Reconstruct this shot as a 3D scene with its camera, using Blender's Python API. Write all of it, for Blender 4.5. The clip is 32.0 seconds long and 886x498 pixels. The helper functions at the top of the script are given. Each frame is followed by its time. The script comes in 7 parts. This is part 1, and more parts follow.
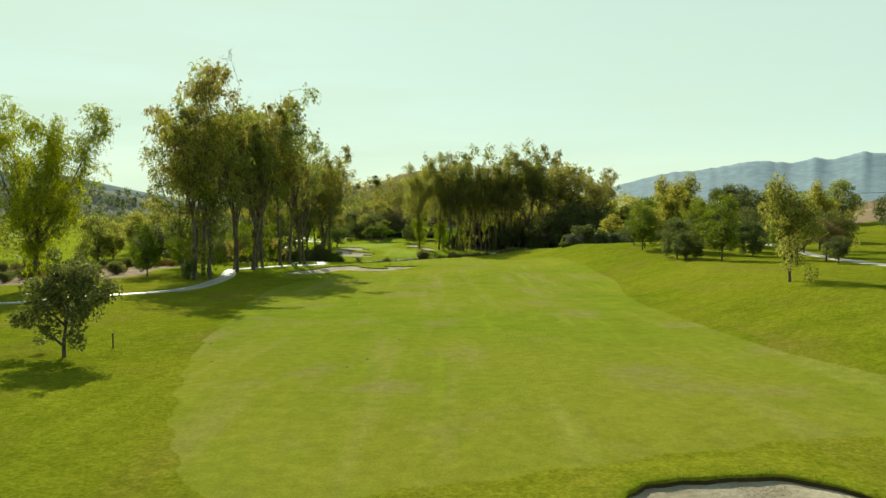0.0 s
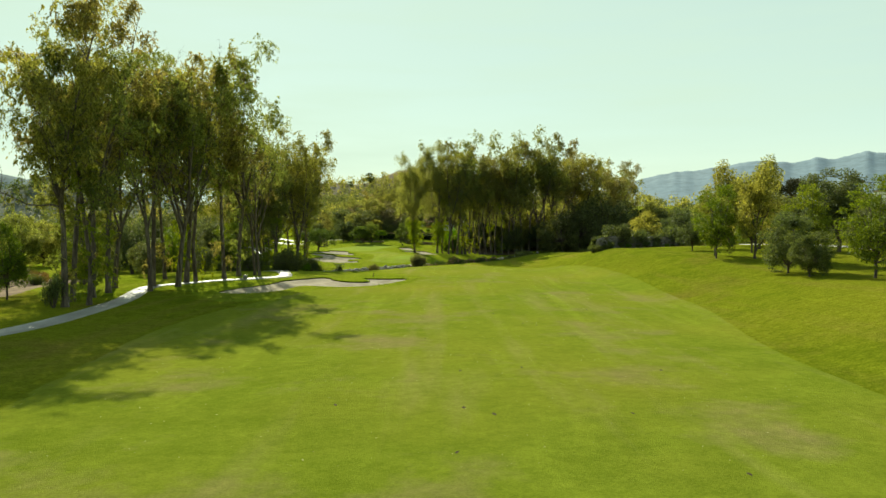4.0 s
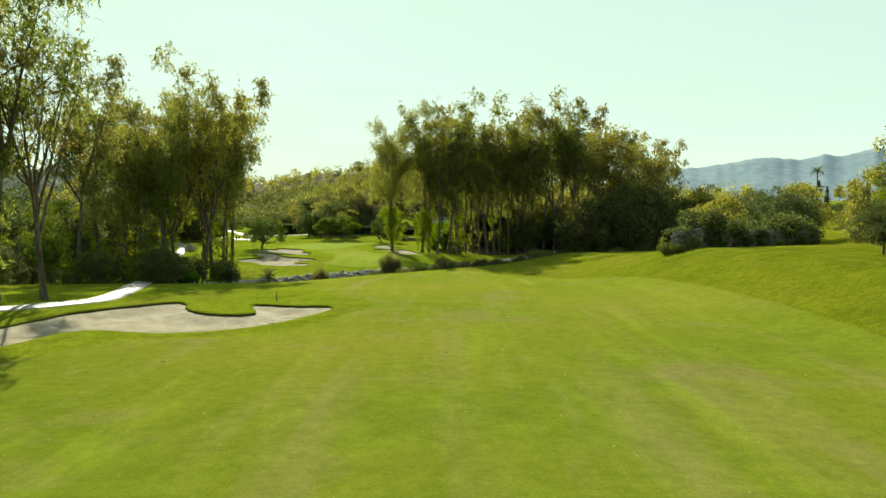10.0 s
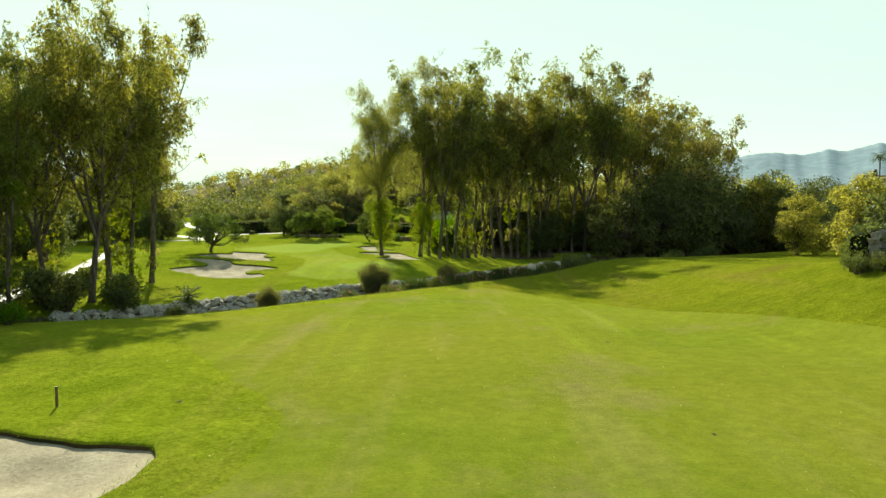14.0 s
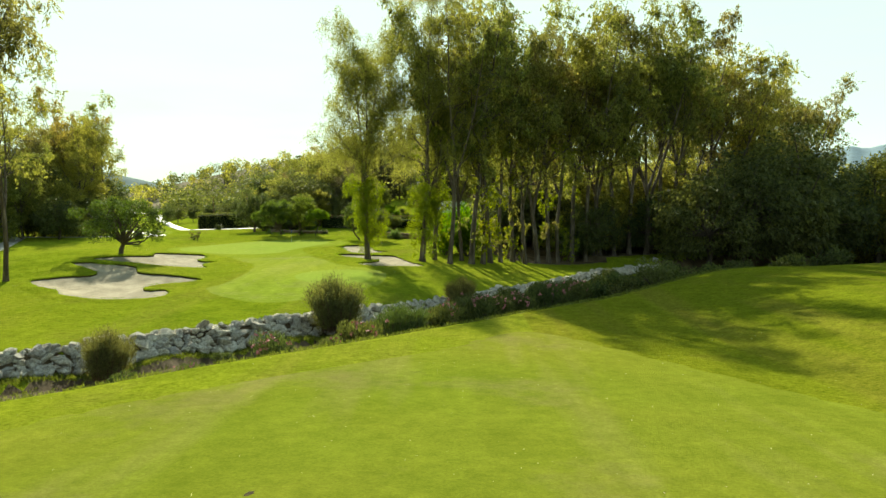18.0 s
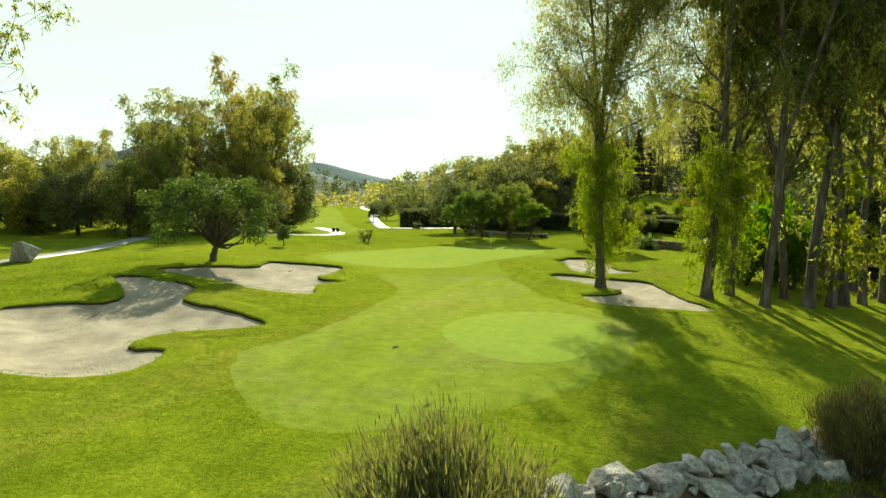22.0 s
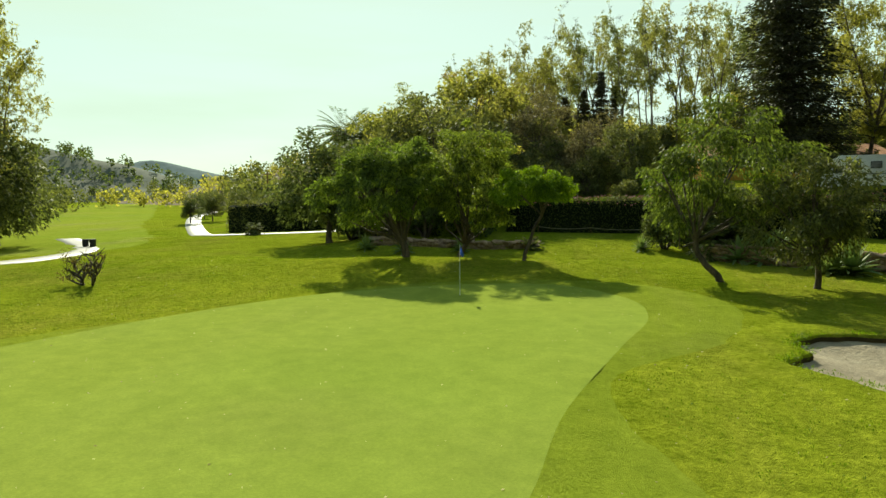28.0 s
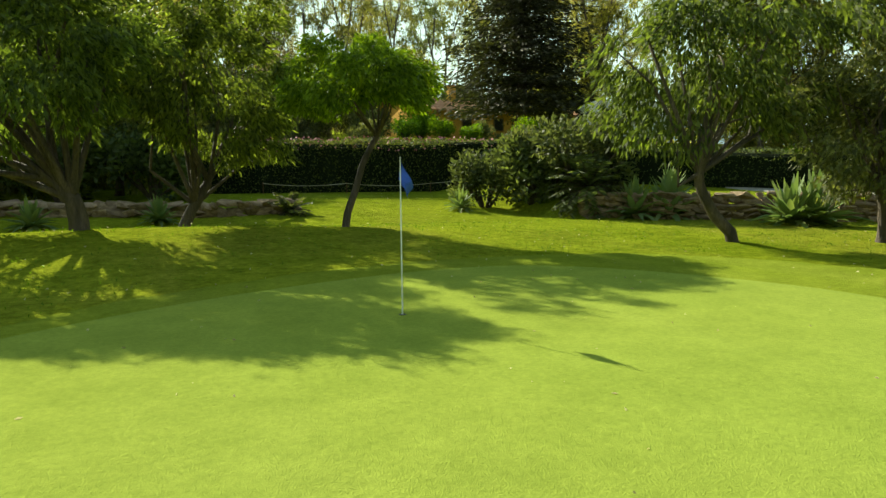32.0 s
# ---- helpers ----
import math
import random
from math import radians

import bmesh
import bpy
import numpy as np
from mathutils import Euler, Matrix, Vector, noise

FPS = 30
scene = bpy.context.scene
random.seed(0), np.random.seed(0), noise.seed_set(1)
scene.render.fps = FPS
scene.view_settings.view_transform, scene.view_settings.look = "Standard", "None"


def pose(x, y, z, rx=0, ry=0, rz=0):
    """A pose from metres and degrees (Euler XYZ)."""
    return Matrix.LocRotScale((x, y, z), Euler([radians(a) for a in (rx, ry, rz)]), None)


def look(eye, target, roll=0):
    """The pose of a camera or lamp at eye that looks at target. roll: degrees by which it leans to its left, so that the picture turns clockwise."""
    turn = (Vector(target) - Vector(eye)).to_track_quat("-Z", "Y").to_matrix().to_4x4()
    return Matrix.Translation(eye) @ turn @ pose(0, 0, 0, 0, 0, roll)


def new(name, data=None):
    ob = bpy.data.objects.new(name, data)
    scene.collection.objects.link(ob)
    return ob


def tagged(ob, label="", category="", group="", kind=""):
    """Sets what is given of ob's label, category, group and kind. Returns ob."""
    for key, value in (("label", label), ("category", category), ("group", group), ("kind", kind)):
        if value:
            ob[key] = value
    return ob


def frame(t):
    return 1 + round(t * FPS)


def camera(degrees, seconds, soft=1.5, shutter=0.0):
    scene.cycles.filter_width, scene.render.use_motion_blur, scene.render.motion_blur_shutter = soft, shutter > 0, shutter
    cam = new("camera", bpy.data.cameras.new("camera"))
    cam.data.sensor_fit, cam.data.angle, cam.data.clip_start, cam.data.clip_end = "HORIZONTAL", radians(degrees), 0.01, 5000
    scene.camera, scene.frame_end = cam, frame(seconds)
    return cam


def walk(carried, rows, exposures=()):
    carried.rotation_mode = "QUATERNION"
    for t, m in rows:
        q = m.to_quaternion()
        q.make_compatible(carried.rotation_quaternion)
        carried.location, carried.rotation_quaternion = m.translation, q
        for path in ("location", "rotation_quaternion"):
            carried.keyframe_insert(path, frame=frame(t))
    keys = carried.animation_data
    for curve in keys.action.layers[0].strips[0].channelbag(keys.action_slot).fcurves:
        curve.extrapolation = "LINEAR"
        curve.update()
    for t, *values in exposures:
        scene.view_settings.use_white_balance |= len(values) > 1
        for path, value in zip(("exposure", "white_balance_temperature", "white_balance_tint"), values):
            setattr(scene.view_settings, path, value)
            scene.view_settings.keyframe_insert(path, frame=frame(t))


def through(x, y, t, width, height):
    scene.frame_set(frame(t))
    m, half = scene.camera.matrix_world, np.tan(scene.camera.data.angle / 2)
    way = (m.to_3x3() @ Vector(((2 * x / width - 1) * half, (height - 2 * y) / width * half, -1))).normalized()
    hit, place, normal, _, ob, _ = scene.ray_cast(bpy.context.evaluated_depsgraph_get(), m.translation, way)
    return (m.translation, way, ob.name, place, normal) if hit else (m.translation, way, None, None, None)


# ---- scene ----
cam = camera(64.9, 32.0)
PATH = [
    (0, (1.845, -0.153, 18.193), (1.83, 1.844, 18.082), 0.0),
    (1, (1.412, 9.655, 18.202), (1.396, 11.651, 18.091), 0.0),
    (2, (1.158, 19.079, 17.986), (1.142, 21.076, 17.874), 0.0),
    (3, (1.337, 28.464, 17.606), (1.322, 30.461, 17.496), -0.1),
    (3.5, (1.405, 33.383, 17.374), (1.392, 35.38, 17.265), -0.1),
    (5.5, (2.075, 52.619, 16.617), (2.069, 54.616, 16.505), 0.1),
    (6, (2.586, 57.648, 16.444), (2.577, 59.644, 16.33), 0.1),
    (7, (3.603, 67.725, 15.953), (3.593, 69.722, 15.836), 0.2),
    (8, (4.338, 77.643, 15.465), (4.328, 79.639, 15.344), 0.2),
    (9, (4.533, 87.475, 14.856), (4.521, 89.472, 14.736), 0.2),
    (10, (4.678, 97.3, 14.195), (4.664, 99.297, 14.077), 0.2),
    (11, (4.303, 107.175, 13.845), (4.291, 109.171, 13.727), 0.1),
    (12, (3.965, 117.126, 13.657), (3.954, 119.122, 13.532), 0.1),
    (13, (3.704, 127.229, 13.336), (3.693, 129.225, 13.21), 0.1),
    (14, (3.465, 137.389, 13.137), (3.453, 139.385, 13.009), 0.1),
    (14.5, (3.453, 142.721, 12.861), (3.437, 144.717, 12.733), 0.1),
    (16.5, (3.289, 163.109, 11.608), (3.269, 165.104, 11.476), 0.2),
    (17, (3.541, 167.942, 11.493), (3.517, 169.937, 11.358), 0.3),
    (17.5, (3.577, 172.951, 11.279), (3.549, 174.946, 11.144), 0.2),
    (18, (3.38, 178.143, 11.119), (3.331, 180.137, 10.983), 0.3),
    (18.5, (3.045, 183.542, 10.886), (2.918, 185.533, 10.75), 0.4),
    (19, (2.675, 189.124, 10.589), (2.463, 191.108, 10.454), 0.5),
    (19.5, (2.286, 194.494, 10.325), (1.988, 196.467, 10.19), 0.5),
    (20, (1.744, 199.853, 10.066), (1.36, 201.811, 9.932), 0.5),
    (21, (0.33, 210.335, 9.729), (-0.222, 212.253, 9.593), 0.8),
    (22, (-1.782, 220.184, 9.55), (-2.494, 222.048, 9.412), 1.0),
    (22.5, (-3.036, 225.186, 9.425), (-3.828, 227.017, 9.288), 1.0),
    (23, (-4.385, 229.916, 9.336), (-5.218, 231.729, 9.198), 1.0),
    (23.5, (-5.976, 234.701, 9.1), (-6.817, 236.51, 8.965), 1.0),
    (24, (-7.787, 239.545, 8.841), (-8.637, 241.351, 8.709), 0.7),
    (24.5, (-9.728, 244.255, 8.733), (-10.582, 246.059, 8.602), 0.7),
    (26.5, (-17.106, 261.772, 8.168), (-17.851, 263.623, 8.036), -0.0),
    (27, (-19.22, 266.223, 8.026), (-19.827, 268.124, 7.891), -0.1),
    (27.5, (-21.275, 270.485, 7.902), (-21.733, 272.427, 7.763), -0.2),
    (28, (-23.269, 274.538, 7.795), (-23.584, 276.508, 7.652), -0.3),
    (28.5, (-25.109, 278.556, 7.67), (-25.276, 280.543, 7.522), -0.1),
    (29, (-26.69, 282.657, 7.597), (-26.746, 284.65, 7.445), -0.2),
    (29.5, (-27.964, 285.97, 7.592), (-27.897, 287.962, 7.433), -0.2),
    (30, (-28.988, 289.338, 7.336), (-28.709, 291.312, 7.171), -0.3),
    (31, (-30.227, 293.354, 6.548), (-29.568, 295.234, 6.372), -0.6),
    (32, (-30.459, 294.608, 5.545), (-29.65, 296.427, 5.355), -0.6),
]
walk(cam, [(t, look(eye, target, roll)) for t, eye, target, roll in PATH], [(0, 0.46, 6900, -4), (9, 0.60, 6900, -4), (17, 0.88, 6900, -4), (21, 0.92, 6900, -4), (24, 0.78, 6900, -4), (28, 0.60, 6900, -4), (30, 0.74, 6900, -4), (31, 0.76, 6900, -4), (32, 1.0, 6900, -4)])

# ---- world, sun ----
SUN_AZ, SUN_EL = radians(-19.5), radians(31)      # azimuth from +y towards +x
world = bpy.data.worlds.new("sky")
scene.world = world
world.use_nodes = True
wn, wl = world.node_tree.nodes, world.node_tree.links
sky = wn.new("ShaderNodeTexSky")
sky.sky_type, sky.sun_disc = "NISHITA", False
sky.sun_elevation, sky.sun_rotation = SUN_EL, SUN_AZ
sky.air_density, sky.dust_density, sky.ozone_density = 1.0, 0.2, 1.2
wn["Background"].inputs["Strength"].default_value = 0.10
haze = wn.new("ShaderNodeMix")                    # bright thin haze over the blue
haze.data_type = "RGBA"
haze.inputs["B"].default_value = (5.1, 6.25, 5.5, 1)
way = wn.new("ShaderNodeTexCoord")
split = wn.new("ShaderNodeSeparateXYZ")
thin = wn.new("ShaderNodeMapRange")               # the haze thins out with height above the horizon
thin.interpolation_type = "SMOOTHSTEP"
for key, val in (("From Min", 0.22), ("From Max", 0.85), ("To Min", 0.87), ("To Max", 0.22)):
    thin.inputs[key].default_value = val
wl.new(way.outputs["Generated"], split.inputs["Vector"])
wl.new(split.outputs["Z"], thin.inputs["Value"])
streak = wn.new("ShaderNodeMapping")
streak.inputs["Scale"].default_value = (1.2, 1.2, 9.0)
wisps = wn.new("ShaderNodeTexNoise")              # faint veils of high cloud
wisps.inputs["Scale"].default_value, wisps.inputs["Detail"].default_value = 2.2, 5
wl.new(way.outputs["Generated"], streak.inputs["Vector"])
wl.new(streak.outputs["Vector"], wisps.inputs["Vector"])
veil = wn.new("ShaderNodeMapRange")
for key, val in (("From Min", 0.35), ("From Max", 0.7), ("To Min", 0.9), ("To Max", 1.08)):
    veil.inputs[key].default_value = val
wl.new(wisps.outputs["Fac"], veil.inputs["Value"])
sun_side = wn.new("ShaderNodeVectorMath")         # the veil is thickest on the sun's side
sun_side.operation = "DOT_PRODUCT"
sun_side.inputs[1].default_value = (math.sin(SUN_AZ) * math.cos(SUN_EL), math.cos(SUN_AZ) * math.cos(SUN_EL), math.sin(SUN_EL))
wl.new(way.outputs["Generated"], sun_side.inputs[0])
glow = wn.new("ShaderNodeMapRange")
glow.interpolation_type = "SMOOTHSTEP"
for key, val in (("From Min", 0.30), ("From Max", 0.92), ("To Min", 0.74), ("To Max", 1.04)):
    glow.inputs[key].default_value = val
wl.new(sun_side.outputs["Value"], glow.inputs["Value"])
drift = wn.new("ShaderNodeMath")
drift.operation = "MULTIPLY"
cover = wn.new("ShaderNodeMath")
cover.operation = "MULTIPLY"
wl.new(thin.outputs["Result"], cover.inputs[0])
wl.new(veil.outputs["Result"], drift.inputs[0])
wl.new(glow.outputs["Result"], drift.inputs[1])
wl.new(drift.outputs["Value"], cover.inputs[1])
wl.new(cover.outputs["Value"], haze.inputs["Factor"])
wl.new(sky.outputs["Color"], haze.inputs["A"])
wl.new(haze.outputs["Result"], wn["Background"].inputs["Color"])

sun_way = Vector((math.sin(SUN_AZ) * math.cos(SUN_EL), math.cos(SUN_AZ) * math.cos(SUN_EL), math.sin(SUN_EL)))
sun = new("sun", bpy.data.lights.new("sun", "SUN"))
sun.data.energy, sun.data.angle, sun.data.color = 5.0, radians(0.6), (1.0, 0.93, 0.80)
sun.matrix_world = look(sun_way * 300, (0, 0, 0))

# ---- materials ----
def node_mat(name):
    m = bpy.data.materials.new(name)
    m.use_nodes = True
    n, l = m.node_tree.nodes, m.node_tree.links
    return m, n, l, n["Principled BSDF"]


def noise_node(n, l, scale, detail=4, coords=None, rough=0.55):
    t = n.new("ShaderNodeTexNoise")
    t.inputs["Scale"].default_value, t.inputs["Detail"].default_value, t.inputs["Roughness"].default_value = scale, detail, rough
    if coords:
        l.new(coords, t.inputs["Vector"])
    return t


def ramp_node(n, l, src, stops):
    r = n.new("ShaderNodeValToRGB")
    while len(r.color_ramp.elements) < len(stops):
        r.color_ramp.elements.new(0.5)
    for e, (p, c) in zip(r.color_ramp.elements, stops):
        e.position, e.color = p, (*c, 1)
    l.new(src, r.inputs["Fac"])
    return r


def mix_node(n, l, fac, a, b, kind="MIX"):
    x = n.new("ShaderNodeMix")
    x.data_type, x.blend_type = "RGBA", kind
    for sock, v in ((x.inputs["Factor"], fac), (x.inputs["A"], a), (x.inputs["B"], b)):
        if isinstance(v, (int, float)):
            sock.default_value = v
        elif isinstance(v, tuple):
            sock.default_value = (*v, 1)
        else:
            l.new(v, sock)
    return x.outputs["Result"]


def bump_node(n, l, height, strength, distance, out):
    b = n.new("ShaderNodeBump")
    b.inputs["Strength"].default_value, b.inputs["Distance"].default_value = strength, distance
    l.new(height, b.inputs["Height"])
    l.new(b.outputs["Normal"], out.inputs["Normal"])
    return b


def turf_mat(name, dark, light, patch, grain=9.0, relief=0.05, stripe=0.0, dry=(0.30, 0.24, 0.06), dry_amount=0.25, blotch=0.3, grit=1.0):
    """Mown grass: large patches, streaks along the mowing, fine grain and relief, light through the blades."""
    m, n, l, p = node_mat(name)
    pos = n.new("ShaderNodeNewGeometry").outputs["Position"]
    big = noise_node(n, l, 0.035, 4, pos)
    mid = noise_node(n, l, 0.33, 5, pos)
    fine = noise_node(n, l, grain, 3, pos, 0.7)
    tiny = noise_node(n, l, grain * 4.5, 2, pos, 0.8)
    streak = n.new("ShaderNodeMapping")
    streak.inputs["Scale"].default_value = (0.28, 0.03, 0.2)
    l.new(pos, streak.inputs["Vector"])
    stn = noise_node(n, l, 1.0, 4, streak.outputs["Vector"])
    col = ramp_node(n, l, mid.outputs["Fac"], ((0.3, dark), (0.7, light))).outputs["Color"]
    f = ramp_node(n, l, big.outputs["Fac"], ((0.40, (0, 0, 0)), (0.68, (1, 1, 1))))
    col = mix_node(n, l, f.outputs["Color"], col, patch)
    f2 = ramp_node(n, l, stn.outputs["Fac"], ((0.52, (0, 0, 0)), (0.74, (dry_amount,) * 3)))
    col = mix_node(n, l, f2.outputs["Color"], col, dry)
    wear = noise_node(n, l, 0.11, 6, pos, 0.62)
    f3 = ramp_node(n, l, wear.outputs["Fac"], ((0.54, (0, 0, 0)), (0.72, (blotch,) * 3)))
    col = mix_node(n, l, f3.outputs["Color"], col, tuple(0.75 * c for c in dry))
    slant = n.new("ShaderNodeMapping")
    slant.inputs["Rotation"].default_value = (0, 0, 0.9)
    slant.inputs["Scale"].default_value = (0.5, 0.035, 0.2)
    l.new(pos, slant.inputs["Vector"])
    pale = noise_node(n, l, 1.0, 3, slant.outputs["Vector"])
    f4 = ramp_node(n, l, pale.outputs["Fac"], ((0.56, (0, 0, 0)), (0.72, (blotch * 0.35,) * 3)))
    col = mix_node(n, l, f4.outputs["Color"], col, tuple(1.5 * c for c in light))
    if stripe:
        w = n.new("ShaderNodeTexWave")
        w.inputs["Scale"].default_value, w.inputs["Distortion"].default_value, w.inputs["Detail"].default_value = 0.075, 1.2, 2
        l.new(pos, w.inputs["Vector"])
        s = ramp_node(n, l, w.outputs["Fac"], ((0.35, (1 - stripe,) * 3), (0.65, (1 + stripe,) * 3)))
        col = mix_node(n, l, 1.0, col, s.outputs["Color"], "MULTIPLY")
    tuft = noise_node(n, l, 1.5, 6, pos, 0.72)
    g0 = ramp_node(n, l, tuft.outputs["Fac"], ((0.32, (0.74, 0.78, 0.66)), (0.68, (1.2, 1.17, 1.15))))
    col = mix_node(n, l, grit, col, g0.outputs["Color"], "MULTIPLY")
    g = ramp_node(n, l, fine.outputs["Fac"], ((0.25, (0.68, 0.70, 0.6)), (0.75, (1.22, 1.2, 1.15))))
    col = mix_node(n, l, grit, col, g.outputs["Color"], "MULTIPLY")
    g2 = ramp_node(n, l, tiny.outputs["Fac"], ((0.3, (0.75, 0.75, 0.7)), (0.7, (1.2, 1.2, 1.2))))
    col = mix_node(n, l, 0.7 * grit, col, g2.outputs["Color"], "MULTIPLY")
    l.new(col, p.inputs["Base Color"])
    p.inputs["Roughness"].default_value = 0.9
    p.inputs["Specular IOR Level"].default_value = 0.0
    add = n.new("ShaderNodeMath")
    l.new(fine.outputs["Fac"], add.inputs[0])
    l.new(tiny.outputs["Fac"], add.inputs[1])
    bump_node(n, l, add.outputs["Value"], 0.8, relief, p)
    return m


def leaf_mat(name, dark, light, through=0.45, tone=(1.1, 1.25, 0.35)):
    """Foliage: each leaf has its own shade, and lets light through."""
    m, n, l, p = node_mat(name)
    geo = n.new("ShaderNodeNewGeometry")
    info = n.new("ShaderNodeObjectInfo")
    col = ramp_node(n, l, geo.outputs["Random Per Island"], ((0.0, dark), (0.75, light), (1.0, tuple(c * 1.35 for c in light)))).outputs["Color"]
    var = ramp_node(n, l, info.outputs["Random"], ((0.0, (0.78, 0.90, 0.86)), (0.5, (1.0, 1.0, 1.0)), (1.0, (1.20, 1.12, 0.92))))
    col = mix_node(n, l, 1.0, col, var.outputs["Color"], "MULTIPLY")
    l.new(col, p.inputs["Base Color"])
    p.inputs["Roughness"].default_value, p.inputs["Specular IOR Level"].default_value = 0.6, 0.22
    t = n.new("ShaderNodeBsdfTranslucent")
    l.new(mix_node(n, l, 1.0, col, tone, "MULTIPLY"), t.inputs["Color"])
    s = n.new("ShaderNodeMixShader")
    s.inputs["Fac"].default_value = through
    l.new(p.outputs["BSDF"], s.inputs[1])
    l.new(t.outputs["BSDF"], s.inputs[2])
    l.new(s.outputs["Shader"], n["Material Output"].inputs["Surface"])
    return m


def plain_mat(name, a, b, scale=3.0, rough=0.8, relief=0.02, fine=25.0, metal=0.0, vary=0.0):
    """A surface with patches and fine grain."""
    m, n, l, p = node_mat(name)
    co = n.new("ShaderNodeTexCoord").outputs["Object"]
    big, small = noise_node(n, l, scale, 5, co), noise_node(n, l, fine, 3, co, 0.7)
    col = ramp_node(n, l, big.outputs["Fac"], ((0.3, a), (0.7, b))).outputs["Color"]
    g = ramp_node(n, l, small.outputs["Fac"], ((0.3, (0.8,) * 3), (0.7, (1.15,) * 3)))
    col = mix_node(n, l, 1.0, col, g.outputs["Color"], "MULTIPLY")
    if vary:
        info = n.new("ShaderNodeObjectInfo")
        v = ramp_node(n, l, info.outputs["Random"], ((0.0, (1 - vary,) * 3), (1.0, (1 + vary,) * 3)))
        col = mix_node(n, l, 1.0, col, v.outputs["Color"], "MULTIPLY")
    l.new(col, p.inputs["Base Color"])
    p.inputs["Roughness"].default_value, p.inputs["Metallic"].default_value = rough, metal
    if rough > 0.82:
        p.inputs["Specular IOR Level"].default_value = 0.08
    add = n.new("ShaderNodeMath")
    l.new(big.outputs["Fac"], add.inputs[0])
    l.new(small.outputs["Fac"], add.inputs[1])
    bump_node(n, l, add.outputs["Value"], 0.7, relief, p)
    return m


def rock_mat(name, a, b):
    """Broken quarry stone: pale faces, stains, fine cracks and a rough grain; each boulder has its own shade."""
    m, n, l, p = node_mat(name)
    co = n.new("ShaderNodeNewGeometry").outputs["Position"]
    big, mid, small = noise_node(n, l, 1.1, 5, co, 0.65), noise_node(n, l, 5.0, 6, co, 0.7), noise_node(n, l, 26, 4, co, 0.75)
    col = ramp_node(n, l, mid.outputs["Fac"], ((0.30, a), (0.62, b))).outputs["Color"]
    stain = ramp_node(n, l, big.outputs["Fac"], ((0.42, (0, 0, 0)), (0.66, (0.42,) * 3)))
    col = mix_node(n, l, stain.outputs["Color"], col, (0.30, 0.235, 0.16))
    crack = n.new("ShaderNodeTexVoronoi")
    crack.feature = "DISTANCE_TO_EDGE"
    crack.inputs["Scale"].default_value = 3.4
    warp = n.new("ShaderNodeVectorMath")
    l.new(co, warp.inputs[0])
    l.new(mid.outputs["Color"], warp.inputs[1])
    l.new(warp.outputs["Vector"], crack.inputs["Vector"])
    line = ramp_node(n, l, crack.outputs["Distance"], ((0.0, (0.45,) * 3), (0.035, (1, 1, 1))))
    col = mix_node(n, l, 0.8, col, line.outputs["Color"], "MULTIPLY")
    grain = ramp_node(n, l, small.outputs["Fac"], ((0.3, (0.72,) * 3), (0.7, (1.2,) * 3)))
    col = mix_node(n, l, 1.0, col, grain.outputs["Color"], "MULTIPLY")
    info = n.new("ShaderNodeObjectInfo")
    isle = n.new("ShaderNodeNewGeometry")
    for src in (info.outputs["Random"], isle.outputs["Random Per Island"]):
        v = ramp_node(n, l, src, ((0.0, (0.80, 0.80, 0.82)), (1.0, (1.18, 1.16, 1.10))))
        col = mix_node(n, l, 1.0, col, v.outputs["Color"], "MULTIPLY")
    l.new(col, p.inputs["Base Color"])
    p.inputs["Roughness"].default_value, p.inputs["Specular IOR Level"].default_value = 0.92, 0.1
    add = n.new("ShaderNodeMath")
    l.new(mid.outputs["Fac"], add.inputs[0])
    l.new(line.outputs["Color"], add.inputs[1])
    bump_node(n, l, add.outputs["Value"], 0.9, 0.10, p)
    return m


def bark_mat(name, a, b, peel):
    m, n, l, p = node_mat(name)
    co = n.new("ShaderNodeTexCoord").outputs["Object"]
    mp = n.new("ShaderNodeMapping")
    mp.inputs["Scale"].default_value = (3.0, 3.0, 0.5)
    l.new(co, mp.inputs["Vector"])
    big, small = noise_node(n, l, 1.3, 5, mp.outputs["Vector"]), noise_node(n, l, 9, 4, mp.outputs["Vector"])
    col = ramp_node(n, l, big.outputs["Fac"], ((0.35, a), (0.55, b), (0.72, peel))).outputs["Color"]
    g = ramp_node(n, l, small.outputs["Fac"], ((0.3, (0.6,) * 3), (0.7, (1.15,) * 3)))
    l.new(mix_node(n, l, 1.0, col, g.outputs["Color"], "MULTIPLY"), p.inputs["Base Color"])
    p.inputs["Roughness"].default_value = 0.85
    bump_node(n, l, small.outputs["Fac"], 0.9, 0.06, p)
    return m


M_ROUGH = turf_mat("rough_grass", (0.159, 0.212, 0.016), (0.259, 0.316, 0.026), (0.274, 0.306, 0.030), 6.0, 0.12, 0.0, (0.313, 0.260, 0.069), 0.35, 0.35, 1.0)
# darker copy of the rough; dimming of backlit long grass is in the colour
M_BANK = turf_mat("long_rough_dimmed", (0.134, 0.172, 0.013), (0.222, 0.258, 0.021), (0.236, 0.250, 0.024), 6.0, 0.14, 0.0, (0.282, 0.210, 0.057), 0.45, 0.55, 1.0)
M_FAIR = turf_mat("fairway_grass", (0.160, 0.203, 0.020), (0.210, 0.256, 0.028), (0.242, 0.250, 0.034), 10.0, 0.05, 0.008, (0.355, 0.280, 0.138), 0.38, 0.7, 0.7)
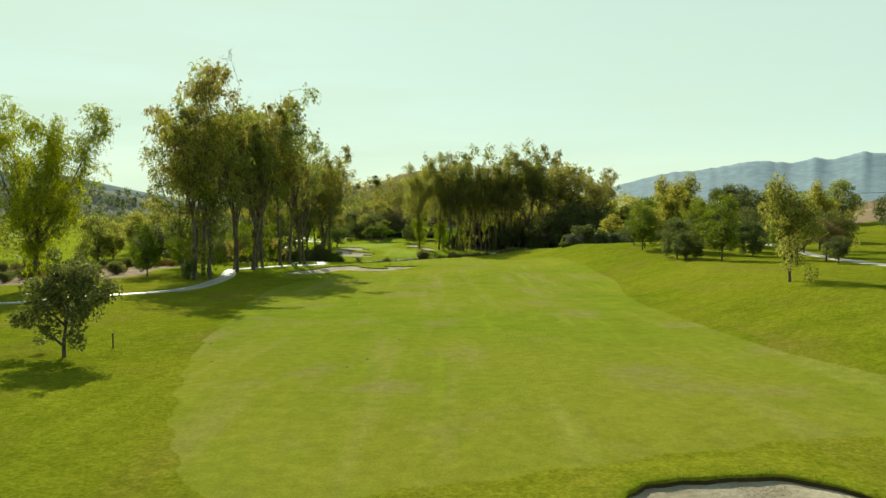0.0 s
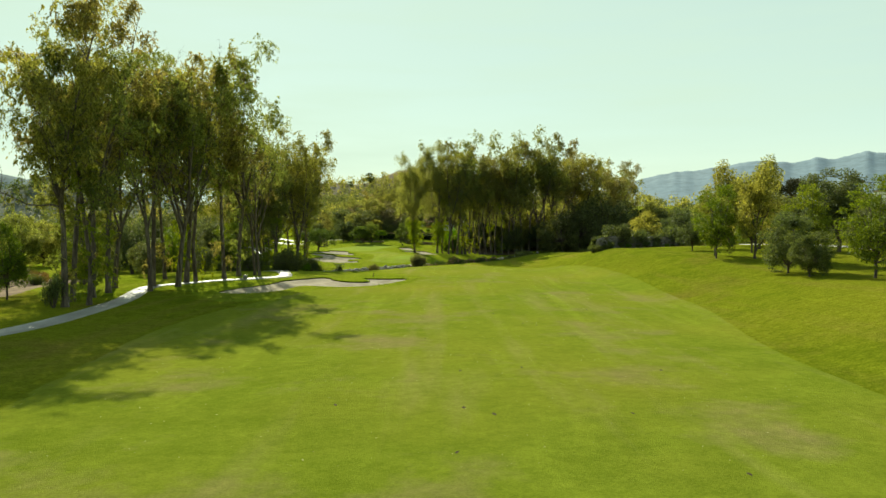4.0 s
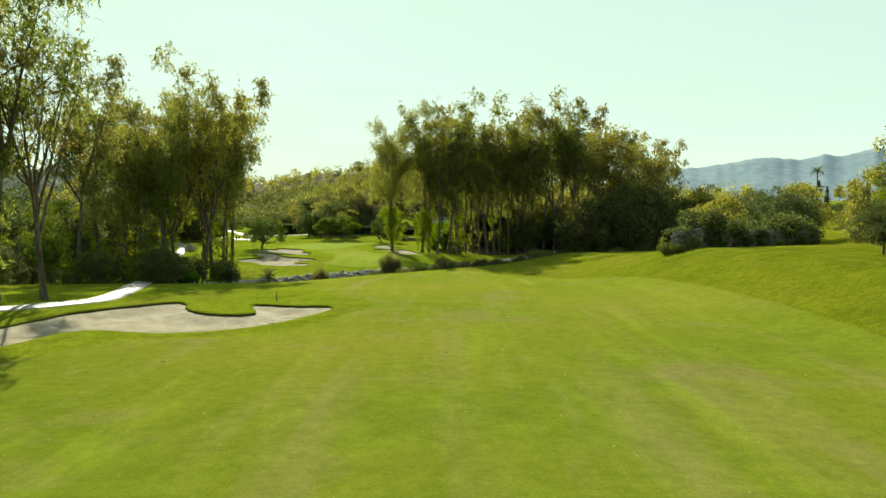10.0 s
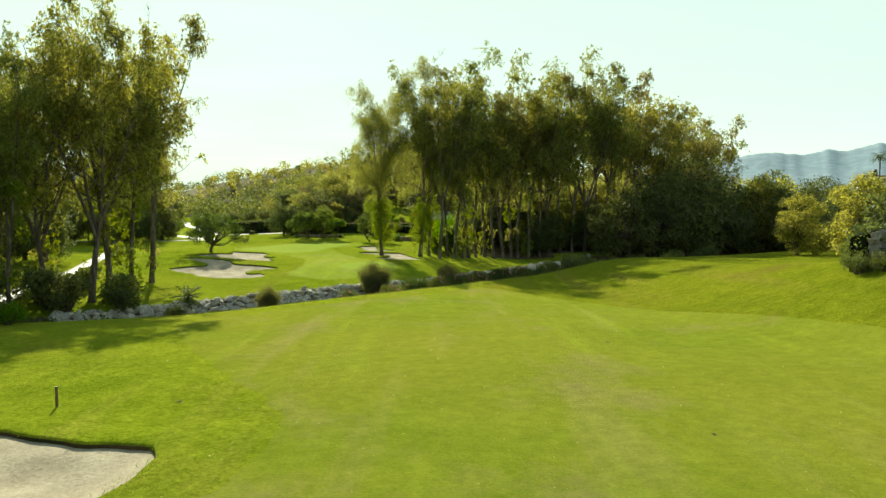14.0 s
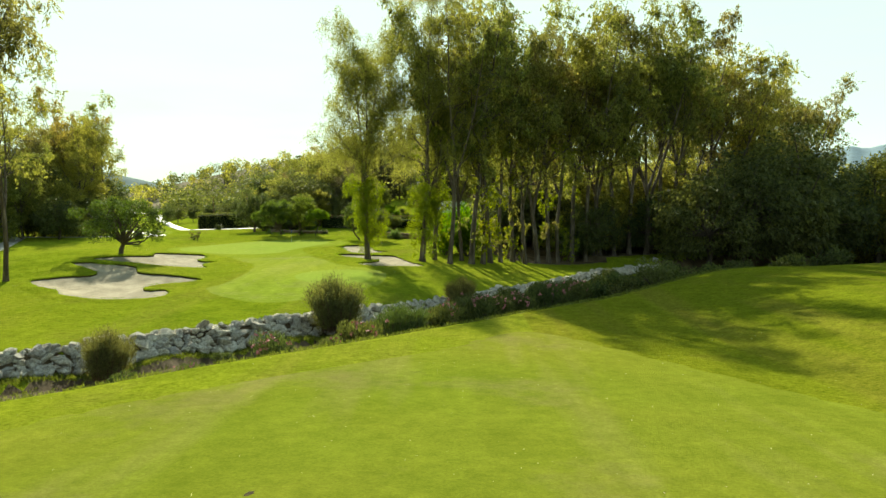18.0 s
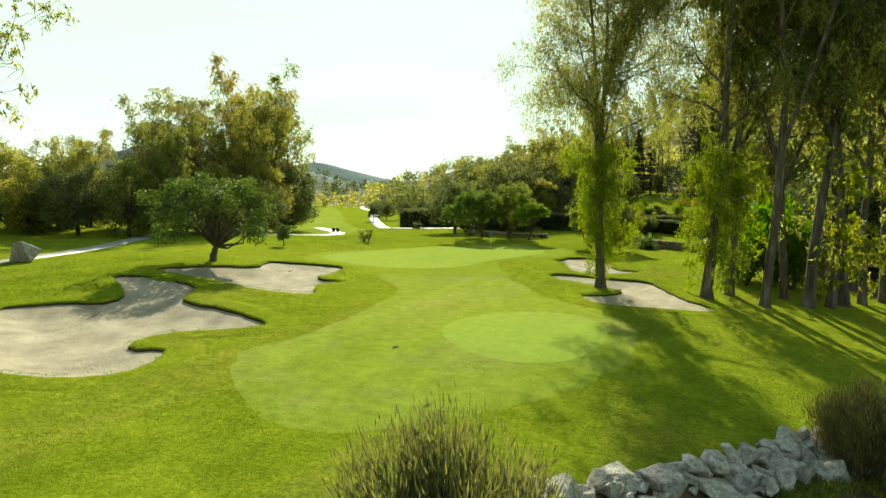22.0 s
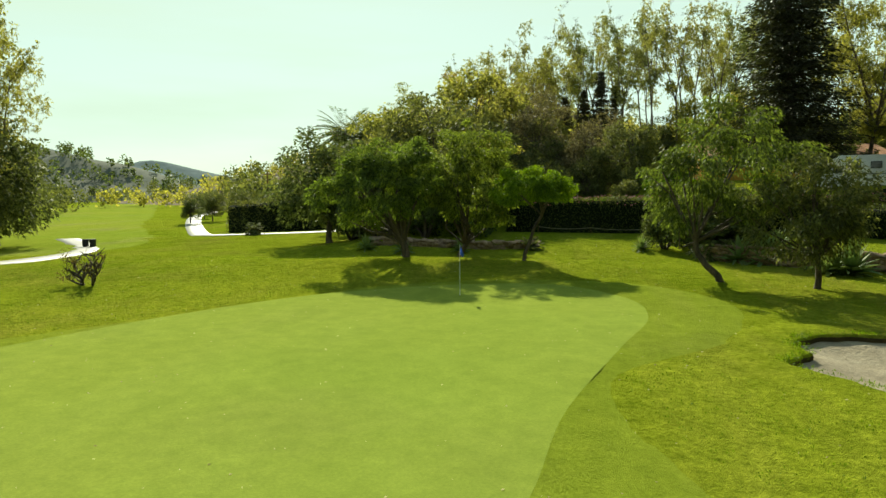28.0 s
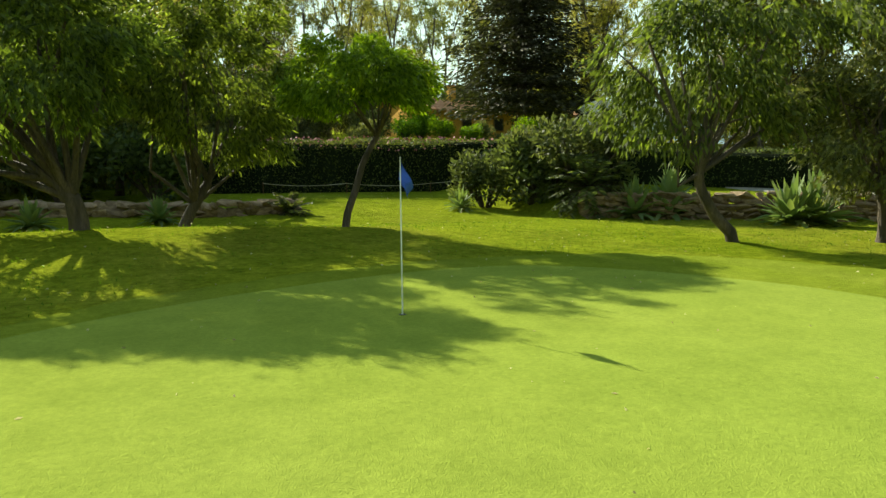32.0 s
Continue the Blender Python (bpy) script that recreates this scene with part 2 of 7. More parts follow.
M_APPROACH = turf_mat("approach_grass", (0.209, 0.268, 0.034), (0.251, 0.315, 0.044), (0.272, 0.305, 0.046), 10.0, 0.04, 0.0, (0.355, 0.330, 0.149), 0.3, 0.6, 0.9)
M_GREEN = turf_mat("putting_turf", (0.235, 0.305, 0.051), (0.256, 0.330, 0.057), (0.272, 0.320, 0.057), 16.0, 0.012, 0.0, (0.303, 0.330, 0.092), 0.15, 0.3, 0.5)
M_COLLAR = turf_mat("collar_turf", (0.193, 0.252, 0.025), (0.232, 0.295, 0.033), (0.242, 0.284, 0.034), 11.0, 0.04, 0.0, (0.313, 0.310, 0.092), 0.25, 0.3, 0.7)
M_SAND = plain_mat("bunker_sand", (0.265, 0.222, 0.150), (0.440, 0.378, 0.268), 0.6, 0.95, 0.06, 7)
M_PATH = plain_mat("path_concrete", (0.25, 0.232, 0.195), (0.34, 0.318, 0.272), 0.4, 0.55, 0.01, 20)
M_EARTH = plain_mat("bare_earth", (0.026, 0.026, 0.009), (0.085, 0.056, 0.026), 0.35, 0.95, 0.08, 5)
M_BED = plain_mat("creek_soil", (0.060, 0.042, 0.024), (0.17, 0.125, 0.075), 0.45, 0.95, 0.08, 5)
M_DRY = plain_mat("dry_bank_soil", (0.13, 0.088, 0.048), (0.30, 0.215, 0.125), 0.25, 0.95, 0.10, 4)
M_STONE = rock_mat("bank_stone", (0.30, 0.27, 0.22), (0.74, 0.70, 0.62))
M_DRYSTONE = plain_mat("terrace_stone", (0.20, 0.135, 0.088), (0.42, 0.305, 0.20), 2.5, 0.92, 0.04, 12, 0, 0.25)
M_BARK_E = bark_mat("eucalyptus_bark", (0.06, 0.042, 0.028), (0.13, 0.098, 0.066), (0.25, 0.205, 0.155))
M_BARK_RED = bark_mat("red_brown_bark", (0.08, 0.040, 0.026), (0.17, 0.090, 0.058), (0.24, 0.15, 0.10))
M_BARK_D = bark_mat("dark_bark", (0.05, 0.038, 0.026), (0.10, 0.075, 0.05), (0.16, 0.12, 0.09))
M_LEAF_E = leaf_mat("eucalyptus_leaf", (0.088, 0.098, 0.036), (0.250, 0.258, 0.088), 0.70, (1.5, 1.4, 0.62))
M_LEAF_E2 = leaf_mat("eucalyptus_leaf_olive", (0.098, 0.094, 0.040), (0.256, 0.238, 0.094), 0.70, (1.5, 1.32, 0.66))
# lit copy of the eucalyptus leaf: backlight put into a yellower colour
M_LEAF_EY = leaf_mat("eucalyptus_leaf_lit", (0.100, 0.125, 0.012), (0.245, 0.275, 0.030), 0.6, (1.3, 1.3, 0.28))
M_LEAF_B = leaf_mat("broad_leaf", (0.050, 0.062, 0.028), (0.134, 0.150, 0.056), 0.5, (1.15, 1.15, 0.6))
M_LEAF_BRIGHT = leaf_mat("bright_leaf", (0.070, 0.125, 0.008), (0.160, 0.245, 0.016), 0.55, (1.15, 1.25, 0.25))
M_LEAF_Y = leaf_mat("yellow_green_leaf", (0.10, 0.14, 0.010), (0.22, 0.27, 0.020), 0.6, (1.1, 1.1, 0.15))
M_LEAF_R = leaf_mat("round_tree_leaf", (0.045, 0.060, 0.016), (0.120, 0.148, 0.036), 0.5, (1.15, 1.25, 0.4))
M_LEAF_M = leaf_mat("mango_leaf", (0.046, 0.062, 0.024), (0.170, 0.205, 0.050), 0.6, (1.2, 1.3, 0.45))
M_LEAF_M2 = leaf_mat("hanging_leaf", (0.046, 0.060, 0.024), (0.155, 0.180, 0.052), 0.58, (1.15, 1.25, 0.45))
M_LEAF_Y2 = leaf_mat("young_tree_leaf", (0.075, 0.105, 0.012), (0.185, 0.225, 0.030), 0.5, (1.2, 1.2, 0.3))
M_LEAF_L = leaf_mat("pale_eucalyptus_leaf", (0.120, 0.135, 0.050), (0.290, 0.295, 0.120), 0.62, (1.15, 1.1, 0.5))
M_LEAF_U = leaf_mat("umbrella_tree_leaf", (0.085, 0.130, 0.014), (0.225, 0.285, 0.034), 0.6, (1.2, 1.25, 0.3))
M_LEAF_D = leaf_mat("conifer_leaf", (0.028, 0.027, 0.016), (0.070, 0.064, 0.034), 0.25)
M_LEAF_H = leaf_mat("hedge_leaf", (0.046, 0.060, 0.026), (0.145, 0.172, 0.060), 0.48, (1.15, 1.15, 0.55))
M_LEAF_S = leaf_mat("grey_green_leaf", (0.075, 0.086, 0.036), (0.150, 0.160, 0.070), 0.4)
M_LEAF_T = leaf_mat("tamarisk_leaf", (0.090, 0.086, 0.040), (0.235, 0.225, 0.095), 0.5, (1.15, 1.08, 0.55))
M_LEAF_BROWN = leaf_mat("dry_scrub", (0.14, 0.085, 0.03), (0.28, 0.19, 0.07), 0.3, (1.0, 0.9, 0.5))
M_AGAVE = leaf_mat("agave_leaf", (0.115, 0.165, 0.062), (0.235, 0.300, 0.120), 0.35, (1.1, 1.15, 0.6))
M_LEAF_OL = leaf_mat("brown_olive_leaf", (0.075, 0.064, 0.036), (0.205, 0.172, 0.086), 0.52, (1.15, 1.05, 0.7))
M_WHITE = plain_mat("white_paint", (0.72, 0.72, 0.70), (0.8, 0.8, 0.78), 1.5, 0.45, 0.003, 30)
M_GLASSY = plain_mat("dark_glass", (0.02, 0.022, 0.025), (0.035, 0.038, 0.04), 1.0, 0.08, 0.0, 5)
M_RUBBER = plain_mat("black_rubber", (0.015, 0.015, 0.015), (0.03, 0.03, 0.03), 5, 0.8, 0.005, 30)
M_OCHRE = plain_mat("ochre_render", (0.58, 0.31, 0.055), (0.68, 0.39, 0.085), 0.7, 0.9, 0.006, 20)
M_ROOF = plain_mat("clay_tile", (0.27, 0.13, 0.07), (0.42, 0.23, 0.13), 2.0, 0.85, 0.02, 15, 0, 0.25)
M_BLUE = plain_mat("flag_cloth", (0.02, 0.07, 0.45), (0.03, 0.10, 0.55), 3, 0.7, 0.004, 60)
M_POLE = plain_mat("pole_white", (0.75, 0.75, 0.72), (0.82, 0.82, 0.8), 3, 0.35, 0.001, 40)
M_BLACK = plain_mat("hole_dark", (0.01, 0.01, 0.01), (0.02, 0.02, 0.02), 3, 0.6, 0.001, 40)
M_WOOD = plain_mat("weathered_wood", (0.13, 0.075, 0.04), (0.22, 0.14, 0.08), 4, 0.85, 0.01, 30)
M_ROPE = plain_mat("pale_rope", (0.45, 0.40, 0.28), (0.55, 0.5, 0.36), 5, 0.9, 0.003, 60)
M_GREYMETAL = plain_mat("grey_metal", (0.18, 0.18, 0.18), (0.28, 0.28, 0.28), 3, 0.45, 0.002, 40, 0.6)
M_HILL = plain_mat("far_scrub", (0.060, 0.066, 0.036), (0.210, 0.150, 0.085), 0.03, 1.0, 0.1, 0.15)
# distance haze is put into this pale blue-grey hill colour
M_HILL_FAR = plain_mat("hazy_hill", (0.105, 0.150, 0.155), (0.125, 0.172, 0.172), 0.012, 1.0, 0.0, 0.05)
# woodland green greyed: the haze in front of it is mixed into the colour
M_HILL_MID = plain_mat("hazy_wooded_ridge", (0.090, 0.112, 0.085), (0.150, 0.150, 0.110), 0.02, 1.0, 0.1, 0.12)
# blue-grey haze of the range is painted in as its base colour
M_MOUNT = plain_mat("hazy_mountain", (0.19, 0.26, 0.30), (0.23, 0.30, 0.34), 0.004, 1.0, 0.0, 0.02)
M_WATER = plain_mat("creek_water", (0.02, 0.025, 0.015), (0.035, 0.04, 0.02), 0.5, 0.06, 0.01, 4)
M_FALLEN = leaf_mat("fallen_leaf", (0.40, 0.33, 0.15), (0.62, 0.55, 0.30), 0.5, (1, 1, 1))
# ---- the lie of the land ----
def lerp_knots(v, knots):
    xs, ys = zip(*knots)
    return np.interp(v, xs, ys)


def smooth(v, a, b):
    s = np.clip((v - a) / (b - a), 0, 1)
    return s * s * (3 - 2 * s)


def near_lip(x):
    """Where the fairway breaks off towards the creek."""
    return lerp_knots(x, ((-120, 150), (-34, 188), (-18, 203), (-4, 217), (12, 234), (30, 250), (70, 266), (140, 284)))


def wall_line(x):
    """The top of the stone bank beyond the creek."""
    return lerp_knots(x, ((-120, 168), (-34, 208), (-21, 222.5), (-15, 228.5), (-9.6, 234), (-2.9, 242), (4.8, 252), (14.4, 267), (24, 281), (70, 312), (140, 336)))


def ground_height(x, y):
    """The height of the turf at a place, in metres; works on arrays."""
    x, y = np.asarray(x, float), np.asarray(y, float)
    near = lerp_knots(y, ((-400, 13), (0, 10.2), (30, 9.6), (50, 9.0), (75, 7.9), (100, 6.9), (117, 6.4), (153, 5.7), (170, 5.3), (185, 4.6), (200, 3.75), (208, 3.3), (216, 3.0), (230, 2.9), (270, 2.9))) - 0.65 * smooth(-x, 5, 21) * smooth(y, 178, 201)
    near = near - 0.4 * np.exp(-((x + 13) / 9) ** 2) * smooth(y, 60, 95) * (1 - smooth(y, 150, 190))
    near = near + 0.5 * smooth(-x, 22, 35) * (1 - smooth(y, 155, 172)) - 0.9 * smooth(-x, 48, 75)
    bank = smooth(x, lerp_knots(y, ((60, 20), (120, 26), (180, 21), (240, 14))), lerp_knots(y, ((60, 35), (120, 43), (180, 38), (240, 36))))
    bank = bank * lerp_knots(y, ((0, 2.5), (70, 3.7), (120, 3.7), (145, 4.3), (190, 4.8), (225, 3.0), (260, 1.2))) + 0.03 * np.clip(x - 42, 0, 200) + 0.16 * np.clip(x - 85, 0, 100) * smooth(y, 90, 230)
    near = near + bank
    far = lerp_knots(y, ((180, 1.8), (230, 1.85), (243, 2.15), (254, 2.55), (272, 2.9), (290, 3.35), (304, 3.7), (316, 4.1), (340, 4.0), (400, 4.1), (500, 5.0), (800, 8.0), (2500, 10)))
    far = far + 1.3 * np.exp(-(((x + 44) / 11) ** 2 + ((y - 268) / 13) ** 2)) + 0.7 * smooth(-x, 38, 60) * (1 - smooth(y, 300, 318)) - 2.0 * smooth(x - 0.25 * (y - 270), -4, 18)
    far = far + 0.3 * np.exp(-(((x + 31) / 9) ** 2 + ((y - 258) / 5) ** 2)) + 0.5 * np.exp(-(((x + 31) / 9) ** 2 + ((y - 313) / 3.2) ** 2)) - 0.45 * np.exp(-(((x + 35) / 8) ** 2 + ((y - 319.5) / 2.6) ** 2))
    far = far - 1.0 * smooth(-x, 48, 75) * smooth(y, 300, 330) * (1 - smooth(y, 350, 400)) + 0.5 * np.exp(-(((x + 72) / 22) ** 2 + ((y - 345) / 9) ** 2))
    lawn = 1.05 * smooth(y, 317, 331) * smooth(x, -44, -34)
    terrace = 3.0 * smooth(y, 331.5, 334.5) * smooth(x, -22, -15)
    step = 0.8 * smooth((x + 15) * 0.53 + (y - 317.5) * 0.85, 0.0, 0.7) * smooth(x, -15.2, -14.0) * (1 - smooth(y, 327, 331))
    slope = 0.075 * np.clip(y - 333 - 0.25 * np.clip(-x - 30, 0, 60), 0, 160) * smooth(x + 0.30 * (y - 335), -50, -22)
    far = far + lawn + terrace + step + slope
    v, w = y - near_lip(x), wall_line(x) - near_lip(x)
    bed = -0.1 + 0.25 * np.sin(x * 0.7 + y * 0.31)
    lip = near + (bed - near) * smooth(v, -1.5, 0.5 * w)
    wall = bed + 0.45 * smooth(v, w - 4.9, w - 4.1) + (far - bed - 0.45) * smooth(v, w - 2.7, w + 0.15)
    return np.where(v < 0.5 * w, lip, wall)


# ---- helpers for meshes ----
rng = np.random.default_rng(7)


def mesh_from(name, verts, faces, mat=None, smooth_shade=True):
    me = bpy.data.meshes.new(name)
    me.from_pydata([tuple(v) for v in verts], [], [tuple(f) for f in faces])
    if smooth_shade:
        me.polygons.foreach_set("use_smooth", np.ones(len(me.polygons), bool))
    if mat:
        me.materials.append(mat)
    me.update()
    return me


def part(name, data, parent=None, label="", loc=None):
    """One mesh object, under a thing or a part."""
    ob = new(name, data)
    if parent is not None:
        ob.parent = parent
    if loc is not None:
        ob.location = loc
    return tagged(ob, label) if label else ob


def thing(name, label, category, loc=(0, 0, 0), turn=0.0, group="", kind=""):
    ob = new(name)
    ob.location, ob.rotation_euler = loc, (0, 0, radians(turn))
    return tagged(ob, label, category, group, kind)


def gz(x, y):
    return float(ground_height(x, y))


def closed_curve(ctrl, steps=8):
    """A smooth closed outline through a few points."""
    p = np.array(ctrl, float)
    t = np.linspace(0, 1, steps, endpoint=False)[:, None]
    out = []
    for i in range(len(p)):
        a, b, c, d = p[i - 1], p[i], p[(i + 1) % len(p)], p[(i + 2) % len(p)]
        out.append(0.5 * (2 * b + (c - a) * t + (2 * a - 5 * b + 4 * c - d) * t**2 + (3 * b - a - 3 * c + d) * t**3))
    return np.concatenate(out)


def open_curve(ctrl, steps=8):
    p = np.array(ctrl, float)
    p = np.vstack([2 * p[0] - p[1], p, 2 * p[-1] - p[-2]])
    t = np.linspace(0, 1, steps, endpoint=False)[:, None]
    out = []
    for i in range(1, len(p) - 2):
        a, b, c, d = p[i - 1], p[i], p[i + 1], p[i + 2]
        out.append(0.5 * (2 * b + (c - a) * t + (2 * a - 5 * b + 4 * c - d) * t**2 + (3 * b - a - 3 * c + d) * t**3))
    return np.vstack([*out, p[-2:-1]])


def inside(poly, x, y):
    """Which of the places lie inside an outline."""
    x, y = np.asarray(x, float), np.asarray(y, float)
    hit = np.zeros(x.shape, bool)
    q = np.roll(poly, -1, 0)
    for (x0, y0), (x1, y1) in zip(poly, q):
        cross = ((y0 > y) != (y1 > y)) & (x < (x1 - x0) * (y - y0) / (y1 - y0 + 1e-12) + x0)
        hit ^= cross
    return hit


def edge_distance(poly, x, y):
    """The distance to an outline."""
    best = np.full(np.shape(x), 1e9)
    for (x0, y0), (x1, y1) in zip(poly, np.roll(poly, -1, 0)):
        dx, dy = x1 - x0, y1 - y0
        t = np.clip(((x - x0) * dx + (y - y0) * dy) / (dx * dx + dy * dy + 1e-9), 0, 1)
        best = np.minimum(best, np.hypot(x - x0 - t * dx, y - y0 - t * dy))
    return best


def fill(poly, step):
    """Points and triangles that fill an outline at about the given spacing."""
    from mathutils import geometry
    lo, hi = poly.min(0), poly.max(0)
    gx, gy = np.meshgrid(np.arange(lo[0], hi[0], step), np.arange(lo[1], hi[1], step))
    gx, gy = gx.ravel() + 0.13, gy.ravel() + 0.17
    ok = inside(poly, gx, gy)
    gx, gy = gx[ok], gy[ok]
    ok = edge_distance(poly, gx, gy) > step * 0.4
    pts = [Vector(p) for p in poly] + [Vector(p) for p in zip(gx[ok], gy[ok])]
    n = len(poly)
    v, _, f, *_ = geometry.delaunay_2d_cdt(pts, [(i, (i + 1) % n) for i in range(n)], [], 1, 1e-4)
    return np.array([tuple(p) for p in v]), [tuple(t) for t in f]


def sheet(name, ctrl, mat, label, lift, step=1.5, steps=8, category="grass", rim=0.01):
    """A mown area that lies on the ground, with its edge let into it."""
    poly = closed_curve(ctrl, steps)
    v, f = fill(poly, step)
    d = edge_distance(poly, v[:, 0], v[:, 1])
    z = ground_height(v[:, 0], v[:, 1]) + np.where(d < 0.05, rim, lift)
    ob = new(name, mesh_from(name, np.c_[v, z], f, mat))
    return tagged(ob, label, category, kind="structure")


BUNKERS = {
    "first": ((-5.7, 159), (-8.7, 159.9), (-12.8, 161.4), (-13.2, 160), (-11.7, 155.6), (-13.5, 154.6), (-16, 155.4), (-18, 157.6), (-19.2, 160.6), (-21.3, 161), (-25.2, 153), (-26.2, 145), (-28.6, 136), (-29, 130), (-25.6, 130.5), (-22.2, 136.5), (-20.6, 144.5), (-15, 144.8), (-10.3, 147), (-7.4, 150.5), (-5.4, 155.3)),
    "start": ((6.6, 18.5), (7.6, 20.7), (9.9, 21.4), (13, 21.4), (15, 18), (11.5, 13), (7, 14)),
    "large": ((-41.7, 249.7), (-40.6, 251.3), (-39.3, 252.4), (-37.2, 253.2), (-37.4, 254.8), (-39.8, 257), (-42.8, 259.2), (-41, 260.4), (-38.4, 260.4), (-34.8, 259), (-32.6, 255.4), (-28.5, 254.5), (-24.5, 252.6), (-25.4, 250.8), (-27.6, 249.2), (-28.3, 247.2), (-27.4, 245.8), (-25.8, 246.2), (-24.6, 244.2), (-24.6, 242), (-26.4, 240.6), (-29.8, 240.4), (-34.6, 242.8), (-36.2, 245), (-39.5, 247.2)),
    "long": ((-42, 262.7), (-35.8, 261.9), (-30.9, 260.8), (-27.4, 261.8), (-29.2, 265.6), (-28.7, 268.8), (-31.1, 269), (-31.4, 272.5), (-33.6, 276.6), (-38.6, 273.6), (-37.6, 269.4), (-39.6, 267)),
    "upper": ((-17.3, 293.6), (-16.3, 292.0), (-15.5, 290.2), (-14.7, 288.2), (-13.6, 285.2), (-10.8, 283.8), (-7.6, 287), (-10.2, 289.1), (-11.3, 294.5), (-12.9, 297.0), (-15.0, 297.3), (-16.4, 296.1), (-16.4, 294.8)),
    "lower": ((-15, 281.6), (-13.6, 278.4), (-11.0, 276.6), (-8.0, 274.2), (-8.8, 272.2), (-10.4, 271.0), (-9.0, 268.1), (-6, 267.2), (-2.2, 267.6), (-1.2, 269.4), (-3.0, 272.0), (-4.4, 275.4), (-6.5, 280.3), (-10, 281.1), (-13.2, 282.4)),
}
BUNKER_EDGE = {k: closed_curve(v, 7) for k, v in BUNKERS.items()}

# ---- ground: one sheet to the horizon ----
gx = np.concatenate([[-4500, -3000, -2000, -1400, -1000, -700, -500, -380, -300, -240, -200, -170], np.arange(-150, -72, 4.0), np.arange(-72, 62, 0.8), np.arange(62, 190, 4.0), [200, 250, 320, 420, 600, 900, 1400, 2200, 3200, 4500]])
gy = np.concatenate([[-800, -500, -300, -200, -120, -80], np.arange(-60, 12, 4.0), np.arange(12, 348, 0.8), np.arange(348, 460, 3.0), np.arange(460, 700, 12.0), [720, 800, 950, 1200, 1600, 2200, 3000, 4600]])
gxx, gyy = np.meshgrid(gx, gy)
gzz = ground_height(gxx, gyy)
fine_wave = 0.05 * np.sin(gxx * 0.9 + 1.3 * np.sin(gyy * 0.23)) * np.sin(gyy * 0.7 + gxx * 0.2) + 0.06 * np.sin(gxx * 0.31 + gyy * 0.17)
for edge in BUNKER_EDGE.values():
    lo, hi = edge.min(0) - 3, edge.max(0) + 3
    box = (gxx > lo[0]) & (gxx < hi[0]) & (gyy > lo[1]) & (gyy < hi[1])
    gzz[box] = np.where(inside(edge, gxx[box], gyy[box]), gzz[box] - 1.4, gzz[box])
rows_, cols_ = gxx.shape
idx = np.arange(rows_ * cols_).reshape(rows_, cols_)
quads = np.stack([idx[:-1, :-1], idx[:-1, 1:], idx[1:, 1:], idx[1:, :-1]], -1).reshape(-1, 4)
me = bpy.data.meshes.new("ground")
me.vertices.add(rows_ * cols_)
me.vertices.foreach_set("co", np.stack([gxx, gyy, gzz], -1).ravel())
me.loops.add(quads.size)
me.loops.foreach_set("vertex_index", quads.ravel())
me.polygons.add(len(quads))
me.polygons.foreach_set("loop_start", np.arange(0, quads.size, 4))
me.polygons.foreach_set("use_smooth", np.ones(len(quads), bool))
me.materials.append(M_ROUGH)
me.materials.append(M_BED)
me.materials.append(M_BANK)
me.materials.append(M_DRY)
# bare soil on the creek bed and the dry bank beyond the neighbouring hole
cx, cy = gxx[:-1, :-1] + 0.4, gyy[:-1, :-1] + 0.4
v_, w_ = cy - near_lip(cx), wall_line(cx) - near_lip(cx)
soil = (v_ > 0.16 * w_) & ((v_ < w_ - 4.2) | ((v_ > w_ - 2.9) & (v_ < w_ - 0.2))) & (cx > -45) & (cx < 130)
dry_bank = inside(closed_curve(((-56, 112), (-53, 124), (-57, 138), (-56, 150), (-62, 160), (-73, 164), (-82, 158), (-93, 160), (-104, 150), (-98, 138), (-102, 124), (-92, 112), (-80, 106), (-66, 109))), cx, cy)
soil |= inside(closed_curve(((14, 285), (40, 300), (80, 322), (110, 345), (70, 360), (20, 330), (8, 300))), cx, cy)
dry_bank |= inside(closed_curve(((104, 196), (120, 186), (150, 200), (185, 240), (200, 290), (170, 300), (140, 270), (115, 235))), cx, cy)
# bank and first left rough take the copy with shade in its colour
me.polygons.foreach_set("material_index", np.where(dry_bank, 3, np.where(soil, 1, np.where((v_ < 0.16 * w_) & ((cx > 8) | (cy < 126 + 5 * np.sin(cx * 0.31))), 2, 0))).ravel().astype(np.int32))
me.update()
me.validate()
tagged(new("ground", me), "rough green golf course turf with bare soil along the creek", "ground", kind="structure")

# ---- mown areas ----
FAIRWAY = ((-5, 19.0), (2, 20.4), (9.7, 23.3), (18.3, 25.7), (27, 28), (24, 35), (22.5, 50), (23.8, 82), (28.6, 110), (29.8, 130), (30, 152), (27, 180), (21, 198), (15, 212), (8, 222), (2, 216), (-6, 208), (-13, 199), (-16, 187), (-9.5, 173), (-3.0, 162), (-4.0, 153), (-7.8, 144.6), (-16.5, 142), (-20.7, 128), (-24.1, 101), (-18.5, 64), (-15, 45), (-10, 28))
sheet("fairway", FAIRWAY, M_FAIR, "wide mown fairway with faint mowing streaks and dry patches", 0.04, 1.5, rim=-0.02)
